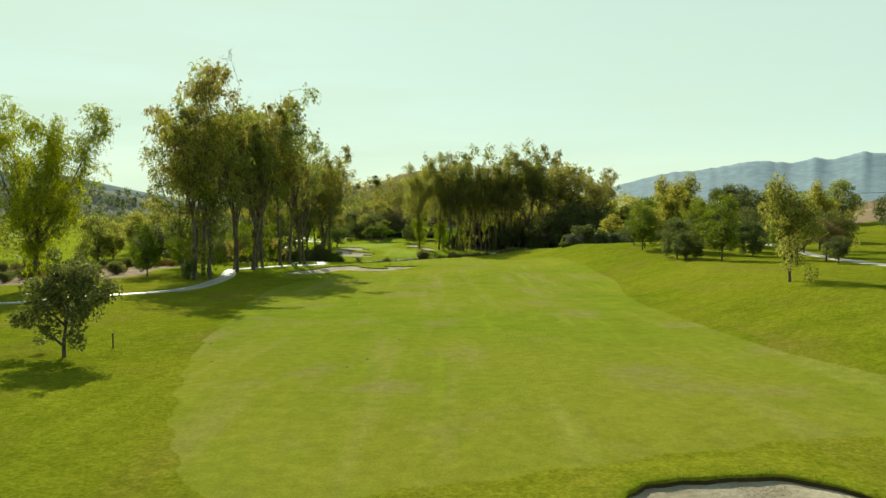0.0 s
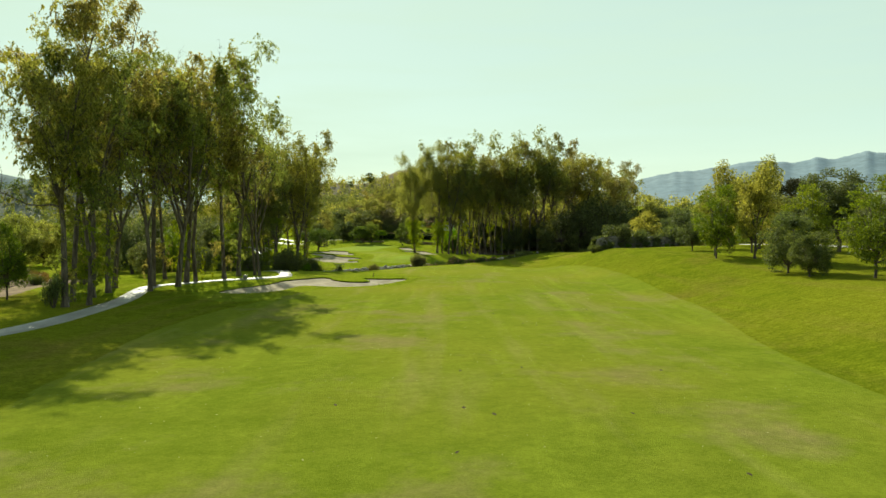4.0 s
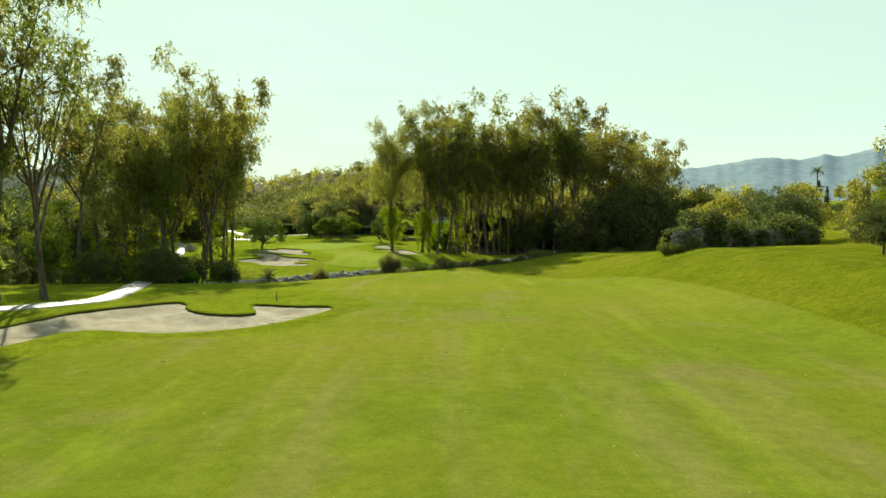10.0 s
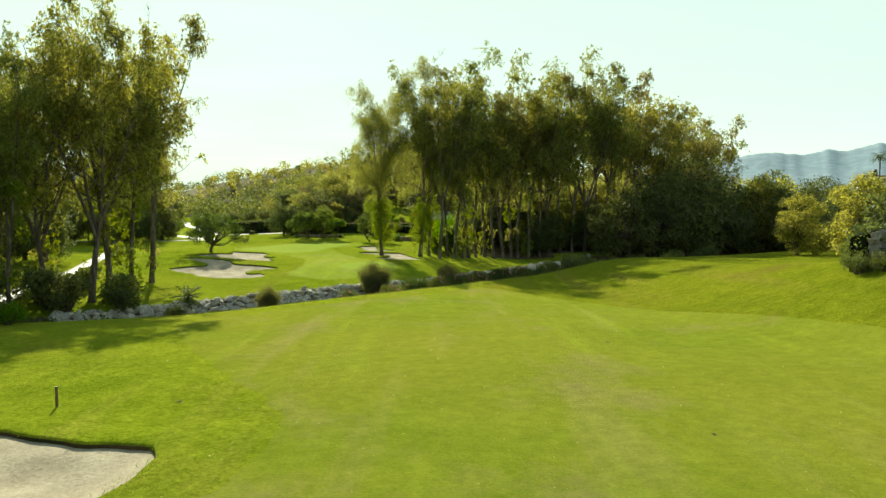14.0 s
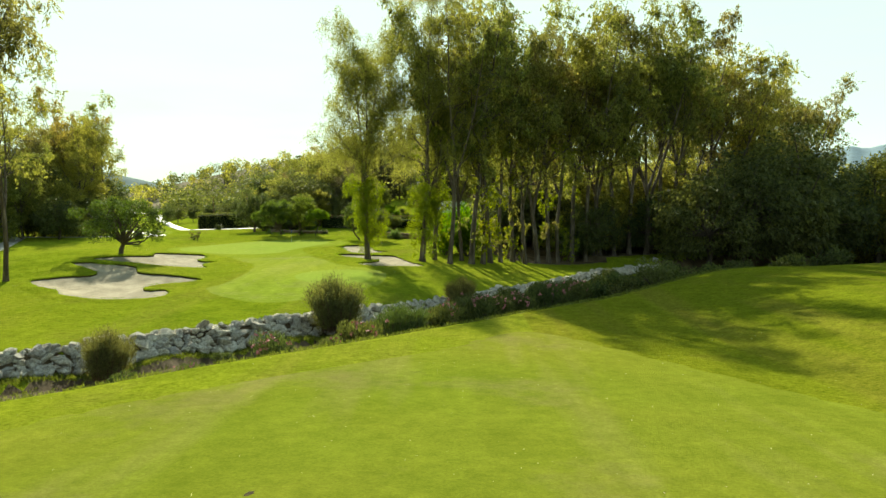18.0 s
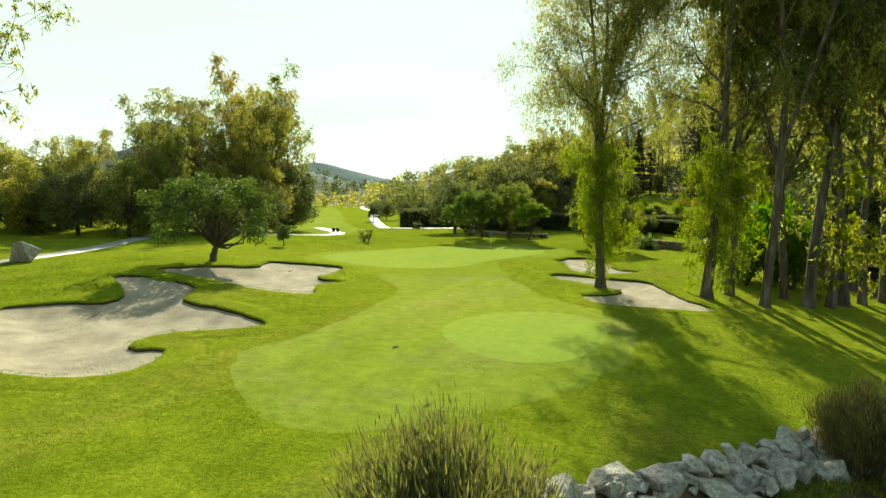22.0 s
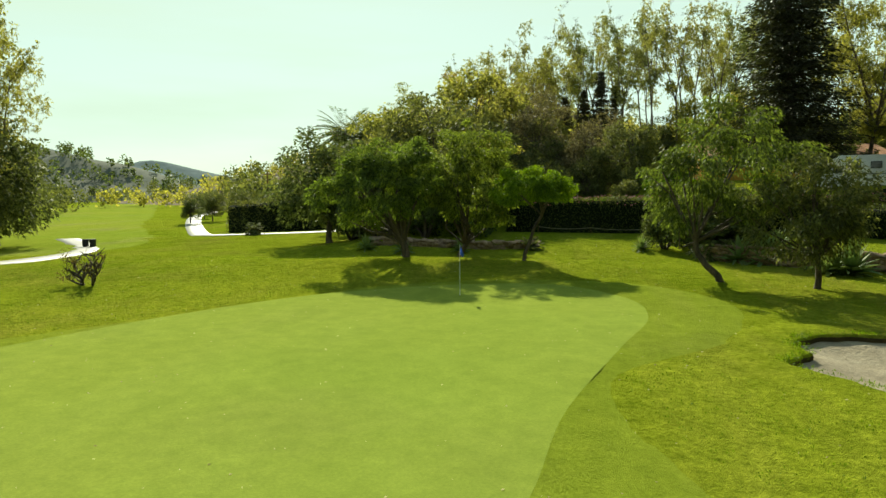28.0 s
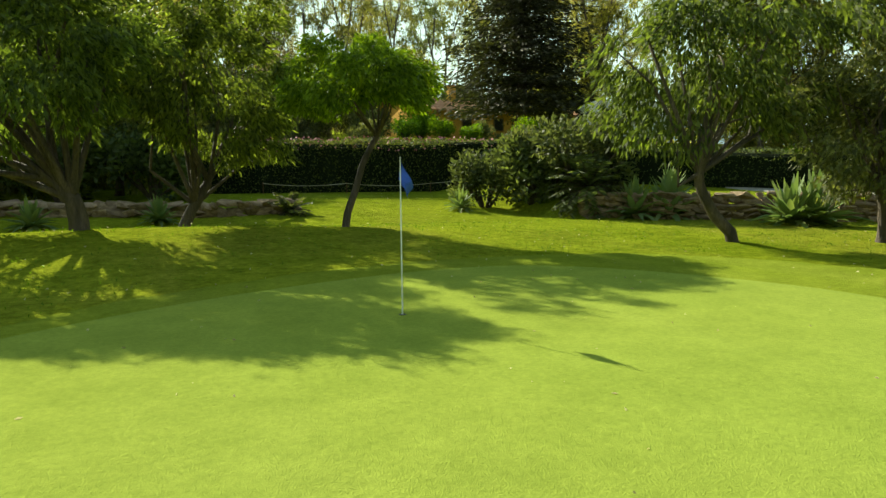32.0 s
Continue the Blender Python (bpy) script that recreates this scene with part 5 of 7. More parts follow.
for i in range(22):
    s = i / 21
    x, y = 8 + 80 * s + wood_rng.normal() * 2, 286 + 44 * s + wood_rng.uniform(-2, 14)
    shrub("undergrowth_bush", BUSH[(0, 2)[i % 2]], x, y, "dark leafy undergrowth in the wood", "bush", wood_rng.uniform(1.4, 2.6), wood_rng.uniform(0, 360), "undergrowth of the wood")
# the bright leaf colour carries the backlight on these shrubs
for x, y, s in ((1.2, 282, 1.2), (4.5, 283, 1.5), (3.5, 287, 1.8), (0.5, 286, 1.5)):
    shrub("young_growth", BUSH[4], x, y, "bright backlit young eucalyptus growth", "bush", s, x * 40, "undergrowth of the wood", 2.2)

for x, y, sc in ((10, 301, 0.8), (14, 305, 1.0), (20, 303, 1.05), (26, 308, 1.15), (32, 312, 1.2), (38, 316, 1.25), (44, 319, 1.25), (50, 321, 1.25), (16, 299, 0.75), (58, 322, 1.3), (23, 299, 0.95), (29, 303, 1.05), (35, 306, 1.05), (41, 310, 1.1), (47, 313, 1.1)):
    plant("broad_tree", DENSE[int(x) % 2], x, y, "dense dark green tree in the shade of the wood", "tree", sc, x * 43, "eucalyptus wood beyond the creek")

for x, y, sc, tall in ((79, 306, 1.2, 1.15), (86, 302, 1.0, 1.4), (90, 312, 1.25, 1.1), (84, 314, 1.3, 1.2), (96, 308, 1.1, 1.35), (100, 318, 1.3, 1.1), (92, 298, 0.8, 1.2), (106, 312, 1.1, 1.2), (112, 322, 1.2, 1.2), (104, 300, 0.85, 1.5)):
    plant("broad_tree", DENSE[int(x) % 2], x, y, "dense dark green tree at the end of the wood", "tree", sc, x * 43, "eucalyptus wood beyond the creek", None, tall)

# right bank
R = "young tree with airy light green foliage on the bank"
for x, y, k, h, a, lab in (
    (32.8, 63, 2, 8.5, 10, "slim young poplar with airy light green foliage"), (44.1, 107.5, 0, 9, 60, R), (40.2, 112.5, 3, 5.2, 110, "low dark bushy tree with foliage down to the ground"), (40.9, 118.6, 3, 7.6, 200, "dense dark green bushy tree with foliage down to the ground"), (43.2, 116.2, 3, 3.4, 20, "low dark round bush on the bank"),
    (43.3, 147, 2, 9.5, 20, R), (41.2, 141, 0, 9.5, 80, R), (46, 139, 2, 12, 150, R), (50.8, 151, 0, 9, 220, R), (53, 117, 3, 6.5, 300, "low dark round-headed tree"), (52, 89.6, 1, 4.0, 30, "small dark round-headed tree"),
    (48, 128, 0, 9, 35, R), (57, 130, 1, 9, 95, R), (52, 104, 0, 9, 165, R), (60, 105, 1, 8, 245, R), (45.0, 162, 1, 5.5, 15, "low spreading tree beside the stone wall"), (50, 166, 0, 9, 75, R), (56, 160, 2, 14, 135, R), (62, 146, 1, 14, 305, "large round light green tree on the bank"), (57, 174, 2, 14.5, 20, "slim poplar with light green foliage"), (64, 170, 1, 10, 15, R), (70, 128, 2, 11, 65, R), (58, 178, 2, 12, 105, R), (64, 88, 0, 9, 15, R), (66, 76, 1, 9, 85, R),
):
    plant("bank_tree", MID[k], x, y, lab, "tree", h / 9, a, "trees on the bank")
for x, y, k, h, a in ((75, 190, 0, 16, 0), (84, 178, 1, 15, 50), (92, 200, 0, 17, 100), (70, 205, 1, 13, 150), (60, 212, 0, 12, 200), (82, 150, 1, 15, 250), (90, 120, 0, 17, 300), (85, 95, 1, 16, 20), (100, 150, 0, 18, 70), (108, 190, 1, 19, 120), (54, 222, 1, 11, 170), (66, 230, 0, 13, 220), (76, 240, 1, 14, 270), (58, 246, 1, 10, 40), (72, 258, 0, 12, 90), (88, 262, 1, 15, 130), (92, 225, 0, 16, 200)):
    plant("bank_tree", DENSE[k], x, y, "dense green tree behind the stone wall", "tree", (0.9 if y >= 200 else 0.62) * h / 14, a, "trees behind the wall")
for i in range(36):
    x, y = wood_rng.uniform(95, 330), wood_rng.uniform(150, 520)
    plant("distant_tree", FARTREE[i % 2], x, y, "distant green tree in the haze", "tree", wood_rng.uniform(0.4, 0.8), wood_rng.uniform(0, 360), "distant trees")

for x, y, sc in ((140, 358, 0.55), (147, 352, 0.5), (152, 366, 0.55), (160, 374, 0.6), (167, 378, 0.55), (155, 350, 0.5), (172, 386, 0.6), (134, 366, 0.6)):
    plant("distant_tree", FARTREE[int(x) % 2], x, y, "distant green tree in the haze", "tree", sc, x * 29, "distant trees")

# ---- trees round the green ----
ROUND = dome_meshes("round_tree", ((0, 0, -0.2), (0.1, 0, 0.6), (0.3, 0.1, 1.3)), 0.34, (0.2, 0, 4.0), (4.7, 4.4, 3.4), M_LEAF_R, 112, 170, 0.82, 0.24, 0.10, 51, 4, -0.42, False, 0.42, 0.5)
plant("round_tree", ROUND, -41.2, 268.4, "wide round-headed green tree beside the bunkers", "tree", 1.0, 0)
MANGO = dome_meshes("mango_tree", ((0, 0, -0.2), (-0.06, 0, 0.4), (-0.2, 0, 0.8), (-0.45, 0.05, 1.25)), 0.25, (-1.05, 0, 4.28), (3.35, 3.0, 2.8), M_LEAF_M, 165, 185, 0.56, 0.24, 0.062, 52, 4, -0.85, False, 0.34, 1.0, None, 9)
MANGO_B = dome_meshes("mango_tree_b", ((0, 0, -0.2), (0.12, 0, 0.5), (0.42, 0.05, 1.0), (0.85, 0.1, 1.6)), 0.19, (0.35, 0, 4.95), (3.2, 2.9, 3.1), M_LEAF_M, 150, 185, 0.56, 0.24, 0.062, 53, 4, -0.85, False, 0.34, 1.0, None, 9)
plant("mango_tree", MANGO, -31.6, 313.5, "dark mango-like tree with forked trunk and hanging leaves", "tree", 1.0, 0)
plant("mango_tree", MANGO_B, -29.1, 317.2, "dark mango-like tree leaning over the dry stone wall", "tree", 1.0, 0)
LEAN = dome_meshes("lean_tree", ((0, 0, -0.2), (-0.25, 0, 0.3), (-0.75, 0.05, 0.75), (-1.25, 0.1, 1.3), (-1.3, 0.1, 1.9)), 0.18, (-0.5, 0.3, 5.0), (3.9, 3.2, 4.0), M_LEAF_M2, 84, 160, 0.7, 0.26, 0.075, 151, 3, -0.85, False, 0.5, 1.5, None, 6)
plant("leaning_tree", LEAN, -15.4, 308.7, "leaning tree with crooked trunk and thin hanging leaves", "tree", 1.0, 0)
SMALL = dome_meshes("small_tree", ((0, 0, -0.2), (-0.06, 0, 0.45), (0.32, 0, 1.05), (0.42, 0, 1.8), (0.95, 0, 2.6)), 0.12, (0.45, 0, 3.75), (1.95, 1.9, 1.3), M_LEAF_U, 75, 230, 0.45, 0.20, 0.06, 152, 3, -0.3, False, 0.22, 1.2, None, 9)
plant("small_green_tree", SMALL, -24.9, 313.8, "small bright green umbrella-headed tree with bent dark trunk", "tree", 1.0, 0)
plant("slim_tree", MID[1], -11.9, 307, "slim tree with thin crown beside the terrace wall", "tree", 0.72, 40)
SPARSE = tree_meshes("sparse_shrub", 2.3, 0.05, M_BARK_D, M_LEAF_BROWN, 0.2, 8, 0.34, 18, 40, 0.35, 0.12, 0.05, 0.2, 4, (0, 0), 153, 0.8, 0.6, 2, 0.5)
plant("sparse_shrub", SPARSE, -44.8, 304, "small half-bare shrub with fan of thin branches", "bush", 1.0, 0)
BALL = tree_meshes("ball_tree", 2.6, 0.09, M_BARK_D, M_LEAF_S, 0.45, 10, 0.20, 46, 120, 0.42, 0.14, 0.06, 0.0, 1, (0, 0), 154, 0.9, 0.5)
plant("ball_tree", BALL, -49.4, 291.3, "small clipped ball-headed olive tree", "tree", 1.0, 0)

# woods left of the green
for x, y, k, h in ((-76, 322, 2, 27), (-71, 312, 0, 21), (-80, 331, 0, 29), (-86, 322, 2, 24), (-75, 300, 4, 17)):
    plant("eucalyptus_tree", EUC[k], x, y, L_EUC, "tree", h / 30, x * 37, "woods left of the green")
for i, (x, y, h) in enumerate(((-72, 296, 19), (-78, 303, 24), (-82, 312, 27), (-80, 326, 30), (-84, 336, 31), (-79, 337, 24), (-90, 318, 26), (-95, 305, 24), (-88, 296, 22), (-100, 325, 25), (-104, 292, 23), (-92, 345, 27), (-96, 350, 22), (-112, 305, 24), (-76, 316, 16))):
    if i in (3, 4, 5, 12):
        plant("eucalyptus_tree", EUC[(2, 0, 4, 1)[i % 4]], x, y, L_EUC, "tree", h / 30, 47 * i, "woods left of the green")
    else:
        plant("wood_tree", EUC_FULL[i % 2], x, y, "dense green tree in the shaded woods", "tree", (0.85 if x > -84 else 0.65) * h / 30, 47 * i, "woods left of the green")
for i, (x, y, s) in enumerate(((-66, 297, 0.75), (-70, 304, 0.95), (-68, 312, 0.85), (-72, 320, 1.1), (-74, 326, 0.9), (-74, 292, 0.95), (-81, 290, 1.0), (-88, 288, 1.1), (-96, 286, 1.0), (-80, 318, 1.3), (-76, 309, 1.35), (-86, 304, 1.35), (-78, 333, 1.4), (-94, 298, 1.4), (-104, 300, 1.4), (-112, 290, 1.2))):
    plant("wood_tree", DENSE[i % 2], x, y, "dense dark tree at the edge of the woods", "tree", s * (0.72 if x > -84 else 0.55), 83 * i, "woods left of the green")
for i in range(16):
    plant("wood_tree", DENSE[i % 2], -72 - max(0.0, (i * 4.2 - 30) * 0.75) - wood_rng.uniform(0, 34), 292 + i * 4.2 + wood_rng.uniform(-2, 2), "dense dark tree at the edge of the woods", "tree", wood_rng.uniform(0.5, 0.85), wood_rng.uniform(0, 360), "woods left of the green")
for i in range(12):
    plant("wood_tree", DENSE[i % 2], -75 - wood_rng.uniform(0, 45), 205 + i * 6 + wood_rng.uniform(-3, 3), "dense dark tree across the creek", "tree", wood_rng.uniform(0.6, 1.0), wood_rng.uniform(0, 360), "trees across the creek")


for x, y, sc in ((-62, 206, 0.9), (-68, 214, 1.0), (-64, 224, 0.9), (-72, 232, 1.05), (-66, 240, 0.95), (-74, 222, 1.1), (-72, 200, 0.95), (-80, 210, 1.0), (-62, 250, 0.8), (-70, 258, 0.9)):
    plant("wood_tree", DENSE[int(y) % 2], x, y, "dense dark tree across the creek", "tree", sc, x * 17, "trees across the creek")


for i in range(11):
    s = i / 10
    x, y = 34 + 23 * s, 186.0 + 12.2 * s
    shrub("wall_creeper", BUSH[(0, 2, 0, 4)[i % 4]], x + wood_rng.normal() * 0.3, y - 0.7, "dark leafy creeper growing over the garden wall", "bush", 0.38 + 0.3 * (i * 7 % 4) / 3, 59 * i, "creepers on the garden wall")
    if i % 2 == 0:
        shrub("wall_shrub", BUSH[(2, 0)[i % 4 // 2]], x + 0.4, y + 2.6, "dense dark shrub rising behind the garden wall", "bush", 1.5 + 0.5 * (i % 3), 83 * i, "shrubs behind the garden wall")


# ---- shrubs of the creek ----
def feather_bush(name, r, h, n, leaf, seed):
    """A shrub of many upright feathery wands (tamarisk, broom)."""
    global rng
    keep, rng = rng, np.random.default_rng(seed)
    wood, cs, ds = Wood(), [], []
    for k in range(110):
        az, out = rng.uniform(0, 2 * np.pi), rng.uniform(0, 1) ** 0.6
        way = np.array([math.cos(az) * out * 0.55 * r / h, math.sin(az) * out * 0.55 * r / h, 1.0])
        line = wander((math.cos(az) * 0.5 * r * out, math.sin(az) * 0.5 * r * out, -0.05), way, h * rng.uniform(0.6, 1.0) * (1 - 0.25 * out), 6, 0.06, 0.03)
        wood.limb(line, 0.035 * (1 - np.linspace(0, 1, 7) * 0.8), 4)
        m = n // 110
        s = rng.uniform(0.05, 1, m) ** 0.6 * 5.99
        a = s.astype(int)
        p = line[a] + (line[a + 1] - line[a]) * (s - a)[:, None]
        cs.append(p + rng.normal(size=(m, 3)) * 0.11 * r)
        ds.append((line[a + 1] - line[a]) * 3 + rng.normal(size=(m, 3)) * 0.35)
    c, d = np.concatenate(cs), np.concatenate(ds)
    crown = leaf_cloud(name + "_wands", c, d, rng.uniform(0.18, 0.42, len(c)), rng.uniform(0.025, 0.048, len(c)), leaf)
    stems = wood.mesh(name + "_stems", M_BARK_RED)
    rng = keep
    return stems, crown


TAMARISK = feather_bush("tamarisk", 2.7, 5.0, 27000, M_LEAF_T, 201)
BROOM = feather_bush("broom", 2.1, 2.9, 18000, M_LEAF_S, 202)
OLEANDER = bush_mesh("oleander", 1.35, 2.1, 3400, M_LEAF_B, 0.20, 0.05, 203, 0.9, 12)
M_PINK = plain_mat("pink_petals", (0.55, 0.16, 0.20), (0.7, 0.30, 0.32), 4, 0.7, 0.002, 30)


def flowers_mesh(name, r, h, n, seed):
    q = np.random.default_rng(seed)
    c = np.c_[q.normal(size=n) * r * 0.45, q.normal(size=n) * r * 0.45, h * q.uniform(0.62, 1.0, n)]
    c = np.repeat(c, 7, 0) + q.normal(size=(7 * n, 3)) * 0.05
    return leaf_cloud(name, c, q.normal(size=c.shape), np.full(len(c), 0.13), np.full(len(c), 0.10), M_PINK)


PETALS = flowers_mesh("petals", 1.35, 2.0, 16, 7)


def oleander(x, y, s, a, z=None):
    ob = shrub("oleander_bush", OLEANDER, x, y, "leafy oleander bush with a few pink flowers in the creek bed", "bush", s, a, "oleanders along the creek", 1.0, z)
    tagged(part("flower_heads", PETALS, ob, "pink flower heads"), kind="stuff")
    return ob


shrub("tamarisk_bush", TAMARISK, -6.4, 233.4, "tall feathery tamarisk with reddish base beside the stone bank", "bush", 0.96, 0, z=0.8)
shrub("tamarisk_bush", TAMARISK, -17.7, 218.6, "feathery olive-brown tamarisk in the creek bed", "bush", 0.66, 130, z=0.5)
shrub("tamarisk_bush", TAMARISK, 3.4, 247.5, "dark shaded tamarisk below the stone bank", "bush", 0.68, 220, z=0.5)
shrub("broom_bush", BROOM, -0.7, 227.2, "grey-green broom on the creek slope", "bush", 1.05, 40)
shrub("broom_bush", BROOM, 4.5, 240, "grey-green broom on the creek slope", "bush", 0.95, 140, z=0.4)
for x, y, s, a in ((-8.4, 220.8, 1.35, 0), (-3.6, 224.6, 1.3, 80), (2.2, 229.6, 1.25, 160), (5.2, 233.6, 1.3, 220), (-12.0, 217.6, 0.7, 300), (8.4, 238.6, 1.45, 40), (11.6, 242.6, 1.4, 120), (15.4, 248.4, 1.5, 200), (6.8, 236.0, 1.2, 20), (-5.0, 222.6, 0.7, 140)):
    oleander(x, y, s, a)
shrub("creek_bush", BUSH[1], 24.5, 253.5, "round grey-green bush at the creek edge", "bush", 1.9, 20, tall=1.0)
for x, y, k, s in ((20.5, 251, 0, 1.2), (28, 258, 2, 1.5), (33, 262, 2, 1.4), (39, 267, 0, 1.6), (18, 256, 2, 1.2), (22, 264, 2, 1.3), (30, 268, 0, 1.5), (13, 254, 2, 1.2), (8.5, 250, 2, 1.1), (46, 270, 2, 1.8), (54, 274, 0, 2.0), (-23, 209.5, 1, 0.9), (-26.5, 213, 0, 0.8), (-30.5, 205, 2, 1.1), (-34, 200, 0, 1.3), (-31, 211, 0, 1.2), (-40.5, 203, 2, 1.5), (-28.5, 199, 1, 1.1), (-33, 214.5, 2, 1.6), (-36, 209, 0, 1.9), (-39, 211, 2, 2.2), (-44, 204, 0, 2.2), (-46, 211, 2, 2.4), (-35.5, 219, 0, 1.5), (-42, 216, 2, 1.9), (-44, 228, 2, 1.5)):
    shrub("creek_bush", BUSH[k], x, y, "rough green bush along the creek", "bush", s, x * 31, "bushes along the creek")


def tuft_cloud(name, x, y, z, n, h, w, mat, lean=0.35):
    c = np.repeat(np.c_[x, y, z], n, 0) + rng.normal(size=(len(x) * n, 3)) * np.array([0.16, 0.16, 0.0])
    d = rng.normal(size=c.shape) * lean + np.array([0, 0, 1.0])
    ln = h * rng.uniform(0.5, 1.2, len(c))
    c = c + d / np.linalg.norm(d, axis=1, keepdims=True) * ln[:, None] * 0.45
    return leaf_cloud(name, c, d, ln, np.full(len(c), w), mat)


M_LEAF_WEED = leaf_mat("weed_blades", (0.075, 0.085, 0.020), (0.235, 0.245, 0.060), 0.5, (1.15, 1.15, 0.45))
for i, (x, f, k, s) in enumerate(((-27, 0.5, 2, 0.8), (-22, 0.62, 0, 0.7), (-15, 0.4, 2, 0.8), (-12.5, 0.7, 0, 0.6), (-10.5, 0.45, 1, 0.7), (-5, 0.35, 2, 0.8), (-3, 0.62, 2, 0.9), (0.5, 0.3, 0, 0.8), (1.5, 0.66, 2, 1.0), (4, 0.45, 2, 0.9), (6.5, 0.68, 0, 1.1), (7, 0.3, 2, 0.8), (10, 0.5, 2, 1.1), (12, 0.72, 2, 1.3), (14, 0.35, 0, 1.0), (16, 0.6, 2, 1.2), (19, 0.45, 2, 1.2), (22, 0.7, 0, 1.4), (26, 0.5, 2, 1.4))):
    shrub("creek_bush", BUSH[k], x, float(near_lip(x) + f * (wall_line(x) - near_lip(x))), "rough green bush along the creek", "bush", s, i * 57, "bushes along the creek")
# weeds and long grass on the lip and the ledge of the creek
x_ = rng.uniform(-34, 34, 900)
y_ = near_lip(x_) + rng.normal(size=900) * 0.5 + 1.0
x2_ = rng.uniform(-34, 30, 3000)
y2_ = near_lip(x2_) + (wall_line(x2_) - 2.2 - near_lip(x2_)) * rng.uniform(0.08, 1.0, 3000)
x3_ = rng.uniform(-32, 24, 2600)
y3_ = wall_line(x3_) - rng.uniform(2.6, 4.4, 2600)
xx, yy = np.r_[x_, x2_, x3_], np.r_[y_, y2_, y3_]
tagged(new("creek_grass", tuft_cloud("creek_grass", xx, yy, ground_height(xx, yy), 12, 0.27, 0.035, M_LEAF_WEED, 0.7)), "long rough grass and weeds along the creek", "grass", kind="stuff")

# longer grass on the lips of the bunkers
xs_, ys_ = [], []
for key, edge in BUNKER_EDGE.items():
    mid = edge.mean(0)
    for t in rng.uniform(0, len(edge), 260 if key != "start" else 120):
        i = int(t) % len(edge)
        p = edge[i] + (edge[(i + 1) % len(edge)] - edge[i]) * (t - int(t))
        q = p + rng.normal(size=2) * 0.03
        xs_.append(q[0])
        ys_.append(q[1])
xs_, ys_ = np.array(xs_), np.array(ys_)
tagged(new("bunker_fringe", tuft_cloud("bunker_fringe", xs_, ys_, ground_height(xs_, ys_) + 0.10, 10, 0.11, 0.018, M_LEAF_BRIGHT, 0.7)), "fringe of longer grass round the bunkers", "grass", kind="stuff")

# rough grass blades beside the green
n_ = 26000
x_, y_ = rng.uniform(-52, 0, n_), rng.uniform(228, 318, n_)
ok = np.ones(n_, bool)
for ctrl in (((-13, 239), (-18.1, 241.3), (-22.1, 246.4), (-21.7, 250), (-21.5, 256.2), (-23.5, 267), (-28.8, 274.6), (-25, 279), (-20.2, 280), (-16.4, 276), (-11.9, 268.5), (-8, 265), (-5, 259), (-4.8, 252), (-7.5, 245)), ((-38.1, 278.3), (-42, 287), (-38.6, 296.3), (-31, 306.4), (-25, 308.6), (-16, 306), (-17.4, 296.5), (-21.8, 291.3), (-18, 279.2), (-27.7, 274.2))):
    ok &= ~inside(closed_curve(ctrl), x_, y_)
for edge in BUNKER_EDGE.values():
    ok &= ~inside(edge, x_, y_)
ok &= (y_ > wall_line(x_) + 0.3)
x_, y_ = x_[ok], y_[ok]
tagged(new("rough_blades", tuft_cloud("rough_blades", x_, y_, ground_height(x_, y_), 4, 0.07, 0.02, M_LEAF_BRIGHT, 0.8)), "short uneven blades of the rough", "grass", kind="stuff")

# fallen leaves on the turf
n_ = 5200
x_ = np.r_[rng.uniform(-44, -4, n_ // 2), rng.uniform(-20, 22, n_ - n_ // 2)]
y_ = np.r_[rng.uniform(238, 330, n_ // 2), rng.uniform(60, 222, n_ - n_ // 2)]
ok = np.ones(n_, bool)
for edge in BUNKER_EDGE.values():
    ok &= ~inside(edge, x_, y_)
x_, y_ = x_[ok], y_[ok]
d_ = rng.normal(size=(len(x_), 3)) * np.array([1, 1, 0.15])
tagged(new("fallen_leaves", leaf_cloud("fallen_leaves", np.c_[x_, y_, ground_height(x_, y_) + 0.085], d_, rng.uniform(0.03, 0.08, len(x_)), rng.uniform(0.015, 0.035, len(x_)), M_FALLEN)), "dry pale leaves scattered on the turf", "leaves", kind="stuff")


